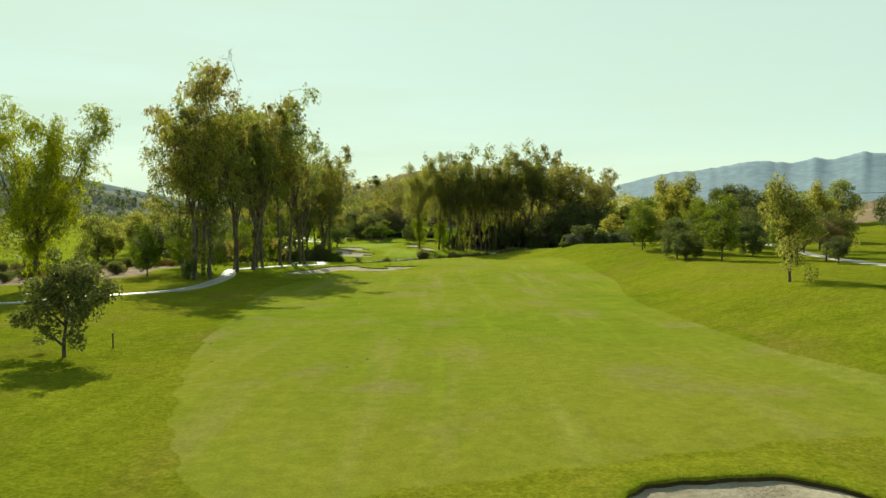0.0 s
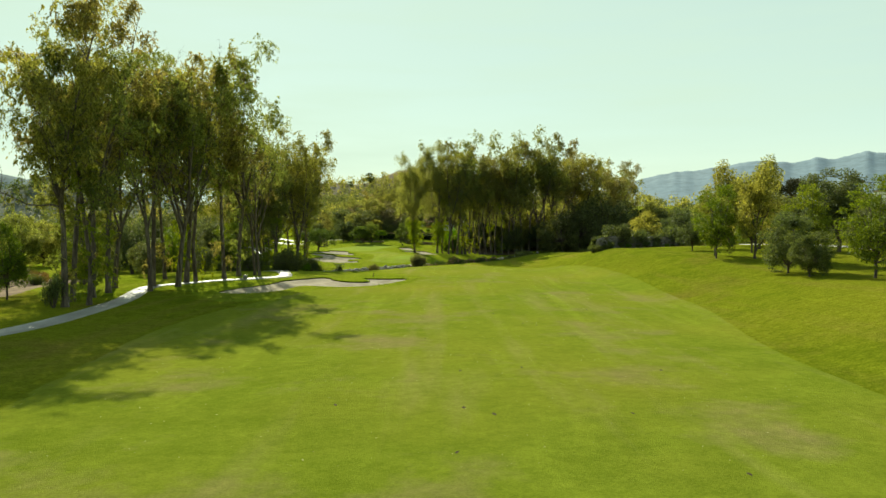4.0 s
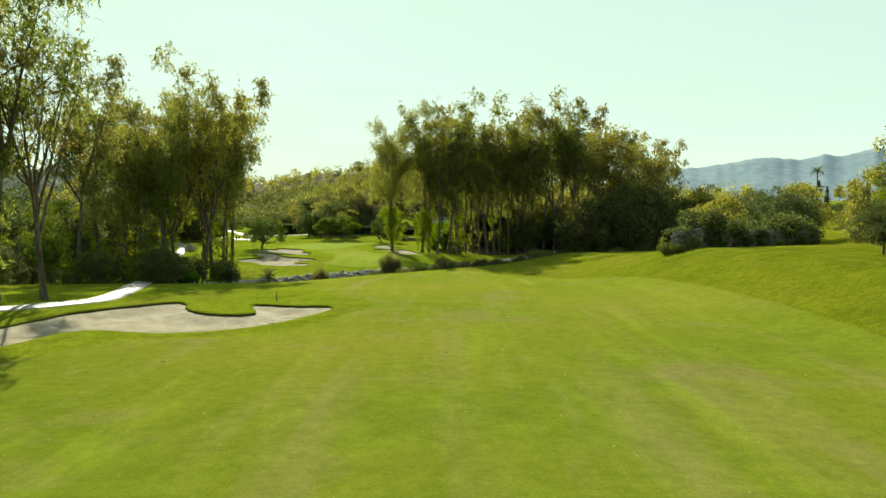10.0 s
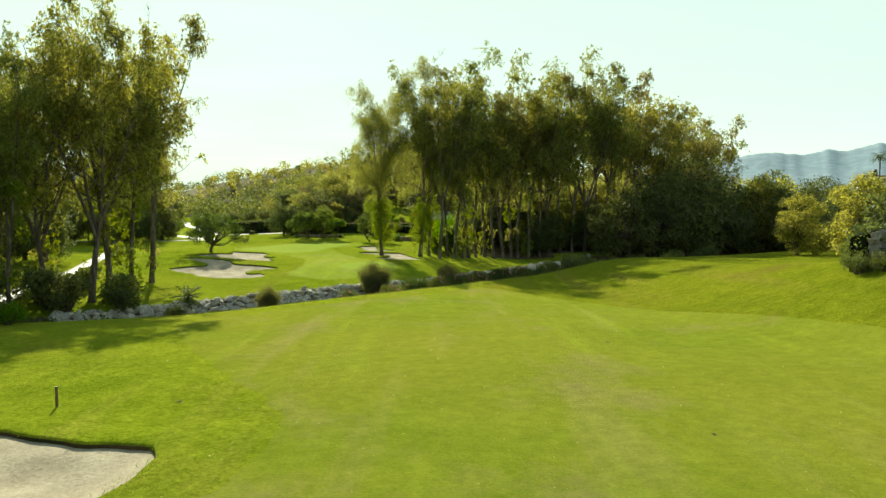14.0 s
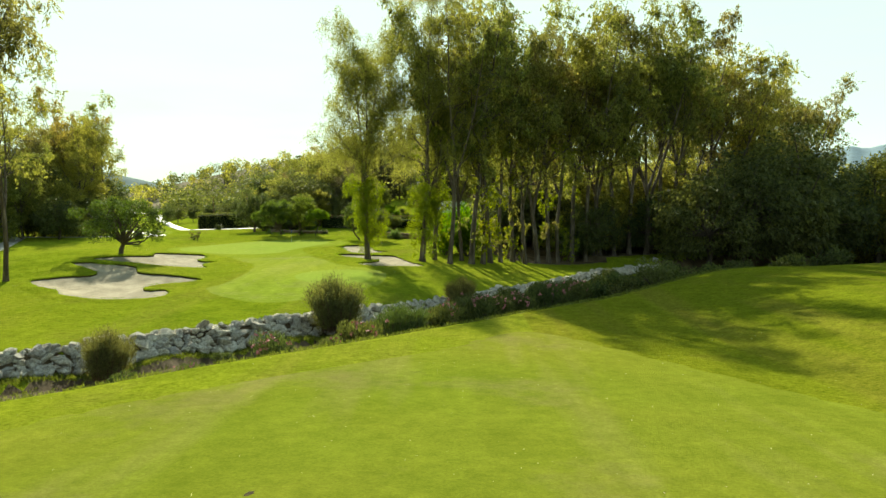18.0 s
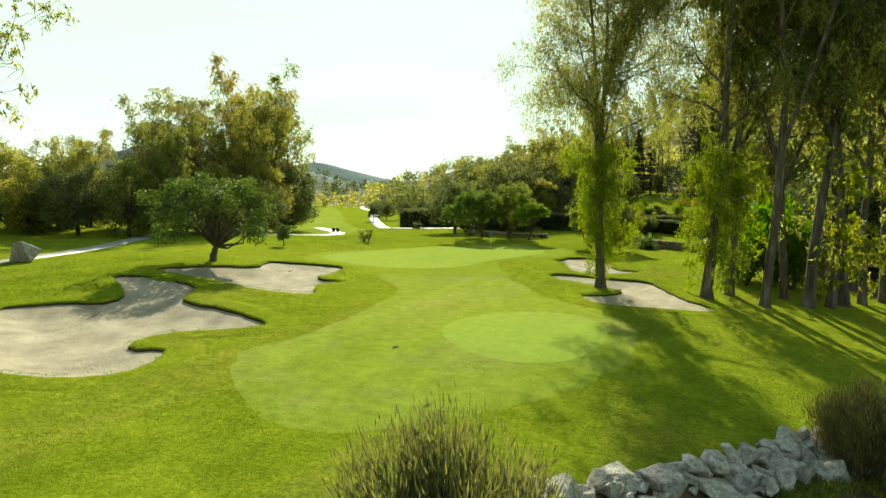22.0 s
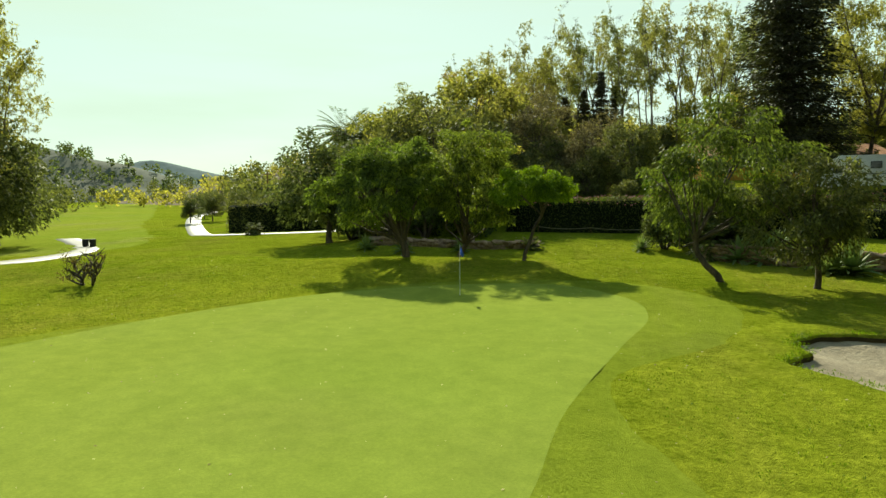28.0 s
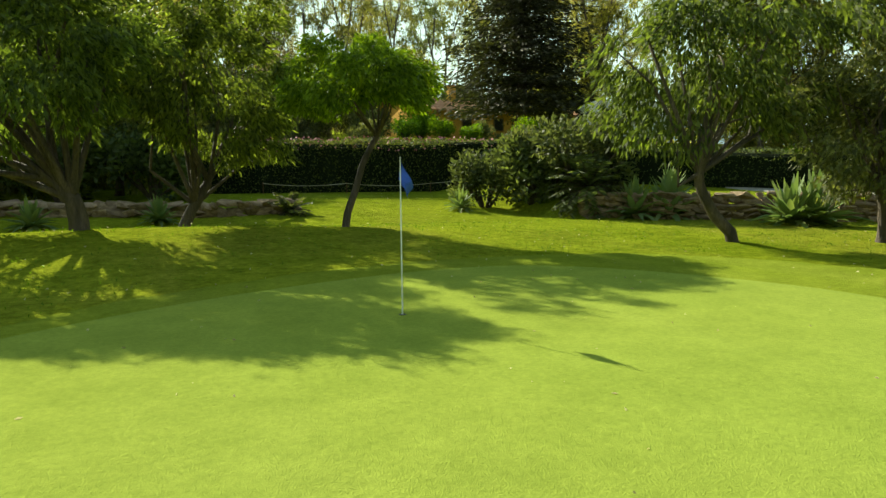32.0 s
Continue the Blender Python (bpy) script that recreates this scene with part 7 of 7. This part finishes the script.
# ---- house ----
def house():
    x0, y0 = -0.8, 358.0
    z0 = gz(x0, y0) - 0.3
    top = thing("villa", "ochre rendered villa with terracotta tiled roof and chimney", "house", (x0, y0, z0), 4)
    H = 12.3 - z0
    part("wall", box_mesh("villa_wall", 19.0, 8.0, H, M_OCHRE, (2.5, 0, H / 2)), top, "ochre rendered wall")
    for i, wx in enumerate((-4.5, -1.0, 2.5, 6.0)):
        w = part("window", box_mesh("window_frame", 1.1, 0.12, 1.2, M_WOOD, (0, 0, 0)), top, "", (wx, -4.02, H - 1.3))
        part("pane", box_mesh("window_pane", 0.9, 0.04, 1.0, M_GLASSY, (0, -0.06, 0)), w, "dark glass")
    rise = 1.35
    for side, nm in ((-1, "roof"), (1, "roof")):
        v, f = [], []
        cols = 96
        for i in range(cols + 1):
            xx = -7.6 + 20.2 * i / cols
            bump = 0.05 * abs(math.sin(i * math.pi / 2))
            v += [(xx, side * 4.7, H - 0.15 + bump), (xx, 0, H + rise + bump), (xx, side * 4.7, H - 0.3 + bump)]
        for i in range(cols):
            f += [(3 * i, 3 * i + 1, 3 * i + 4, 3 * i + 3), (3 * i, 3 * i + 3, 3 * i + 5, 3 * i + 2)]
        part(nm, mesh_from("villa_roof", v, f, M_ROOF, False), top, "ribbed clay tile roof")
    for gx_ in (-7.0, 12.0):
        part("gable", mesh_from("gable", [(gx_, -4, H), (gx_, 4, H), (gx_, 0, H + rise - 0.1), (gx_ + 0.2, -4, H), (gx_ + 0.2, 4, H), (gx_ + 0.2, 0, H + rise - 0.1)], [(0, 1, 2), (5, 4, 3), (0, 3, 4, 1), (1, 4, 5, 2), (2, 5, 3, 0)], M_OCHRE, False), top)
    ch = part("chimney", box_mesh("chimney_shaft", 0.75, 0.65, 2.0, M_OCHRE, (-0.9, -0.8, H + 1.5)), top, "ochre chimney")
    part("chimney_cap", box_mesh("chimney_cap", 0.95, 0.85, 0.14, M_ROOF, (-0.9, -0.8, H + 2.55)), ch, "tiled cap")
    return top


house()


# ---- motorhome ----
def motorhome():
    x0, y0 = 1.6, 336.0
    z0 = gz(x0, y0)
    top = thing("motorhome", "white motorhome with dark windows parked behind the hedge", "motorhome", (x0, y0, z0), -14)
    prof = [(-3.5, 0.35), (-3.5, 0.95), (-3.25, 1.25), (-2.75, 1.45), (-2.25, 2.1), (-2.45, 2.5), (-1.9, 2.85), (3.4, 2.85), (3.5, 2.75), (3.5, 0.4)]
    n = len(prof)
    v = [(x, s, z) for s in (-1.05, 1.05) for x, z in prof]
    f = [tuple(range(n))[::-1], tuple(range(n, 2 * n))] + [(i, (i + 1) % n, n + (i + 1) % n, n + i) for i in range(n)]
    bm = bmesh.new()
    vs = [bm.verts.new(p) for p in v]
    for q in f:
        bm.faces.new([vs[i] for i in q])
    bmesh.ops.recalc_face_normals(bm, faces=bm.faces[:])
    bmesh.ops.bevel(bm, geom=bm.edges[:], offset=0.05, segments=2, affect="EDGES")
    me = bpy.data.meshes.new("motorhome_body")
    bm.to_mesh(me)
    bm.free()
    me.materials.append(M_WHITE)
    body = part("body", me, top)
    for x, w in ((-0.9, 0.9), (0.6, 0.8), (2.2, 0.8)):
        wn_ = part("window", box_mesh("coach_window", w, 0.05, 0.55, M_RUBBER, (0, 0, 0), 0.02), body, "dark framed window", (x, -1.075, 2.05))
        part("pane", box_mesh("coach_pane", w - 0.1, 0.03, 0.45, M_GLASSY, (0, -0.02, 0)), wn_)
    part("side_window", box_mesh("cab_window", 0.75, 0.05, 0.55, M_GLASSY, (-2.05, -1.07, 1.72), 0.02), body, "dark cab window")
    part("windscreen", box_mesh("windscreen", 0.05, 1.75, 0.8, M_GLASSY, (-2.54, 0, 1.78), 0.02, Euler((0, radians(38), 0))), body, "dark sloping windscreen")
    part("stripe", box_mesh("stripe", 5.4, 0.02, 0.12, M_GREYMETAL, (0.7, -1.065, 1.35)), body, "grey side stripe")
    for x in (-2.5, 2.0):
        for s in (-0.95, 0.95):
            w = part("wheel", rod_mesh("tyre", 0.36, 0.24, M_RUBBER, (0, 0, 0), None, 24, Euler((radians(90), 0, 0))), top, "", (x, s, 0.36))
            part("rim", rod_mesh("rim", 0.2, 0.26, M_GREYMETAL, (0, 0, 0), None, 16, Euler((radians(90), 0, 0))), w)
    return top


motorhome()

# ---- far woods ----
far_rng = np.random.default_rng(41)
for x, y, s in ((-84.3, 384.8, 0.6), (-84, 392, 0.64), (-82, 399, 0.68), (-79, 406, 0.7), (-92, 404, 0.64), (-74, 408, 0.74), (-69, 412, 0.78), (-64, 406, 0.8), (-59, 402, 0.8), (-98, 420, 0.7), (-76, 420, 0.9), (-67, 424, 1.0), (-58, 418, 1.0)):
    plant("path_tree", MID[1], x, y, "small round tree beside the valley path", "tree", s, x * 19, "trees beside the valley path")


def far_wood(name, spots, size, leaf, label, per=120, leaf_l=1.1, leaf_w=0.6):
    """Many distant crowns as one mesh."""
    cs = []
    for x, y, s in spots:
        h = size * s
        q = ball_points(per, 1.0)
        lump = 1 + 0.25 * np.sin(q[:, 0] * 5 + x) * np.sin(q[:, 1] * 5 + y)
        cs.append(np.array([x, y, 0.0]) + q * np.array([h * 0.42, h * 0.42, h * 0.5]) * lump[:, None])
        cs[-1][:, 2] += (spot_z(x, y)) + h * 0.5
    c = np.concatenate(cs)
    return tagged(new(name, leaf_cloud(name, c, rng.normal(size=c.shape), leaf_l * rng.uniform(0.5, 1.4, len(c)), leaf_w * rng.uniform(0.6, 1.4, len(c)), leaf)), label, "woods", kind="stuff")


def open_valley(spots):
    """Leaves out the spots on the mown valley floor."""
    return [q for q in spots if not (0.49 < (-19 - q[0]) / (q[1] - 266) < 0.72 and 300 < q[1] < 640)]


def spot_z(x, y):
    """The height of the ground or of the hill there."""
    best = gz(x, y)
    for o in LAND[1:]:
        hit, place, *_ = o.ray_cast(Vector((x, y, 900)), Vector((0, 0, -1)))
        if hit:
            best = max(best, place.z)
    return best


bpy.context.view_layer.update()
LAND = [o for o in scene.objects if o.name == "ground"] + [o for o in scene.objects if o.name.startswith("hill_")]
far_wood("valley_wood", open_valley([(far_rng.uniform(-330, -110), far_rng.uniform(430, 620), far_rng.uniform(0.6, 1.2)) for _ in range(90)] + [(far_rng.uniform(-120, -60), far_rng.uniform(452, 560), far_rng.uniform(0.6, 1.3)) for _ in range(60)] + [(far_rng.uniform(-420, -150), far_rng.uniform(640, 720), far_rng.uniform(0.5, 1.0)) for _ in range(80)]), 10, M_LEAF_B, "distant belt of green trees in the valley")
far_wood("slope_wood", [(far_rng.uniform(-75, 170), far_rng.uniform(415, 640), far_rng.uniform(0.6, 1.3)) for _ in range(190)] + [(far_rng.uniform(-210, 40), far_rng.uniform(500, 690), far_rng.uniform(0.45, 0.95)) for _ in range(260)], 11, M_LEAF_E, "trees scattered over the hill behind the wood", 90, 1.4, 0.8)
far_wood("hump_wood", open_valley([(far_rng.uniform(-150, -15), far_rng.uniform(425, 610), far_rng.uniform(0.7, 1.2)) for _ in range(150)]), 13, M_LEAF_B, "dense trees on the hump hill", 110, 1.3, 0.75)
far_wood("west_wood", open_valley([(far_rng.uniform(-420, -130), far_rng.uniform(180, 470), far_rng.uniform(0.6, 1.3)) for _ in range(230)]), 13, M_LEAF_B, "distant trees beyond the neighbouring hole", 90, 1.4, 0.8)
far_wood("hill_wood", [(-560 + far_rng.normal() * 130, 800 + far_rng.normal() * 90, far_rng.uniform(0.5, 1.0)) for _ in range(150)] + [(-430 + far_rng.normal() * 90, 760 + far_rng.normal() * 70, far_rng.uniform(0.5, 1.0)) for _ in range(170)], 12, M_LEAF_H, "dark scrub on the far hillside", 50, 2.2, 1.4)
far_wood("bank_wood", [(far_rng.uniform(120, 420), far_rng.uniform(80, 460), far_rng.uniform(0.5, 1.1)) for _ in range(120)], 6, M_LEAF_E, "distant olive trees beyond the bank", 80, 1.4, 0.8)

# dry scrub on the bare bank beyond the neighbouring hole
for i in range(60):
    x, y = -57 - far_rng.uniform(0, 38), 112 + i * 0.82 + far_rng.uniform(-1, 1)
    shrub("dry_scrub", BUSH[(3, 3, 1, 0)[i % 4]], x, y, "dry brown scrub on the bare bank", "bush", far_rng.uniform(0.7, 1.3), x * 23, "scrub on the bank")
# the dark bush at the foot of the first eucalyptus, and the small tree on the turf
shrub("trunk_bush", BUSH[2], -39.6, 110.3, "dark ivy bush round a trunk", "bush", 0.75, 0, tall=2.2)
DARKSMALL = tree_meshes("dark_small", 5.2, 0.14, M_BARK_D, M_LEAF_B, 0.2, 10, 0.34, 90, 140, 0.7, 0.22, 0.12, 0.4, 1, (-0.08, 0), 161, 0.95, 0.5)
plant("small_dark_tree", DARKSMALL, -21.6, 41.8, "small dark glossy-leaved tree on the rough", "tree", 1.0, 0)


# ---- footbridge over the creek ----
def footbridge(x, y, turn, length=7.0):
    z = 1.75
    top = thing("footbridge", "low dark timber footbridge in the shade of the wood", "footbridge", (x, y, z), turn)
    for i in range(24):
        part("plank", box_mesh("plank", length / 24 - 0.02, 1.5, 0.06, M_WOOD, (0, 0, 0)), top, "", (-length / 2 + (i + 0.5) * length / 24, 0, 0.25))
    for sgn in (-0.7, 0.7):
        part("beam", box_mesh("beam", length, 0.18, 0.3, M_WOOD, (0, sgn, 0.06)), top)
        part("rail", box_mesh("rail", length, 0.08, 0.12, M_WOOD, (0, sgn, 1.1)), top)
        for i in range(6):
            part("post", box_mesh("post", 0.1, 0.1, 1.1, M_WOOD, (0, 0, 0)), top, "", (-length / 2 + 0.2 + i * (length - 0.4) / 5, sgn, 0.65))
    for sx in (-length / 2 + 0.3, length / 2 - 0.3):
        part("footing", box_mesh("footing", 0.6, 1.7, 2.2, M_DRYSTONE, (sx, 0, -1.15)), top, "stone footing")


footbridge(31.5, 263.8, 12)


# ---- houses on the far right ----
def white_house(x, y, z, w, d, h, turn, label):
    base = gz(x, y)
    top = thing("white_house", label, "house", (x, y, base), turn)
    foot = z - base
    part("wall", box_mesh("house_wall", w, d, foot + h, M_WHITE, (0, 0, (foot + h) / 2 - 0.2)), top, "white rendered wall")
    part("roof", box_mesh("house_roof", w + 0.7, d + 0.7, 0.35, M_ROOF, (0, 0, foot + h)), top, "low tiled roof")
    for i in range(3):
        wn_ = part("window", box_mesh("house_window", 1.3, 0.12, 1.5, M_WOOD, (0, 0, 0)), top, "", (-w / 3 + i * w / 3, -d / 2 - 0.02, foot + h * 0.5))
        part("pane", box_mesh("house_pane", 1.1, 0.06, 1.3, M_GLASSY, (0, -0.06, 0)), wn_, "dark glass")


white_house(157.4, 392, 20.2, 8.5, 7, 3.3, -20, "distant white house with a low roof among trees")
white_house(170, 306, 20.4, 9, 7, 4.2, -28, "distant white house beside a dry field")


def power_line(posts, label):
    """Dark poles with crossarms and sagging wires."""
    x0, y0, z0 = posts[0][0], posts[0][1], gz(*posts[0][:2])
    top = thing("power_line", label, "power line", (x0, y0, z0))
    for x, y, zt in posts:
        g = gz(x, y)
        part("pole", rod_mesh("line_pole", 0.16, zt - g + 0.3, M_WOOD, (0, 0, (zt - g) / 2), 0.11), top, "", (x - x0, y - y0, g - z0))
        part("crossarm", box_mesh("line_arm", 1.8, 0.12, 0.14, M_WOOD, (0, 0, 0)), top, "", (x - x0, y - y0, zt - 0.4 - z0))
    t = np.linspace(0, 1, 17)
    for (xa, ya, za), (xb, yb, zb) in zip(posts, posts[1:]):
        for off in (-0.8, 0.0, 0.8):
            w = Wood()
            w.limb(np.c_[xa + (xb - xa) * t - x0 + off, ya + (yb - ya) * t - y0, za + (zb - za) * t - z0 - 0.3 - 3.2 * t * (1 - t)], np.full(17, 0.03), 4)
            part("wire", w.mesh("wire", M_BLACK), top, "thin dark wire")


power_line(((94.9, 195.8, 23.9), (118, 168, 23.5), (141, 140, 23.0)), "dark wooden power line beside the dry field")
# dark pine with a flat crown, and the reddish tree on the bank
PINE = dome_meshes("flat_pine", ((0, 0, -0.2), (0.2, 0, 4), (0, 0.1, 8.5)), 0.3, (0, 0, 10.4), (4.6, 4.4, 1.9), M_LEAF_D, 70, 110, 0.9, 0.3, 0.12, 401, 4, -0.35, True, 0.2, 0.0)
plant("umbrella_pine", PINE, 82.9, 201.6, "dark umbrella pine with a flat crown", "tree", 1.25, 0)
RED = dome_meshes("red_tree", ((0, 0, -0.2), (0.1, 0, 1.6), (0, 0.1, 2.6)), 0.14, (0, 0, 4.2), (2.5, 2.4, 2.4), M_LEAF_BROWN, 70, 90, 0.7, 0.2, 0.1, 402, 3, -0.6, True, 0.3, 0.4)
for x, y, s, a in ((57.8, 112, 1.15, 0), (64, 122, 1.3, 90), (54, 96, 0.9, 200)):
    plant("reddish_tree", RED, x, y, "small tree with reddish brown leaves on the bank", "tree", s, a, "reddish trees on the bank")

# the lone tree on the crest of the far hill
for x, y, s in ((-63.3, 640, 0.9), (-80, 636, 0.55), (-100, 628, 0.6), (-40, 630, 0.5)):
    plant("crest_tree", FARTREE[0], x, y, "lone round tree on the hill crest", "tree", s, 40 * s, "trees on the hill crest", spot_z(x, y))

# divots and worn dark spots on the fairway
M_DIVOT = plain_mat("divot_soil", (0.05, 0.038, 0.02), (0.10, 0.075, 0.04), 5, 0.95, 0.02, 30)


def divot_mesh(seed):
    q = np.random.default_rng(seed)
    n = 14
    a = np.linspace(0, 2 * np.pi, n, endpoint=False)
    r = q.uniform(0.6, 1.15, n)
    v = [(0, 0, 0.010)] + [(0.13 * c * math.cos(t), 0.32 * c * math.sin(t), 0.006) for t, c in zip(a, r)] + [(0.15 * c * math.cos(t), 0.36 * c * math.sin(t), -0.006) for t, c in zip(a, r)]
    f = [(0, 1 + i, 1 + (i + 1) % n) for i in range(n)] + [(1 + i, 1 + n + i, 1 + n + (i + 1) % n, 1 + (i + 1) % n) for i in range(n)]
    return mesh_from("divot", v, f, M_DIVOT, False)


DIVOTS = [divot_mesh(k) for k in range(5)]
q_ = np.random.default_rng(57)
spots = [(-1.6, 48.5), (6.2, 109.1), (9.1, 152.2), (9.5, 100.2), (8.4, 101.5), (-12, 40), (-3, 41)] + list(zip(q_.uniform(-17, 22, 34), q_.uniform(35, 205, 34))) + [(-15.7, 250.4), (-11, 243), (-17.2, 262)]
for i, (x, y) in enumerate(spots):
    ob = thing("divot", "small dark scar of bare soil in the turf", "divot", (x, y, gz(x, y) + (0.045 if y < 230 else 0.082)), float(q_.uniform(-25, 25)), "divots in the turf")
    part("scar", DIVOTS[i % 5], ob)
    ob.scale = (float(q_.uniform(0.4, 0.7)),) * 3

# low fan palm and round bush before the hedge
palm(-13.9, 317.5, 0.5, "low dark fan palm at the end of the terrace wall", 70, 1.7)
palm(-12.9, 318.5, 0.4, "low dark fan palm at the end of the terrace wall", 60, 1.4)
shrub("round_bush", BUSH[0], -14.4, 320.8, "round leafy bush before the hedge", "bush", 1.15, 30, tall=1.25)
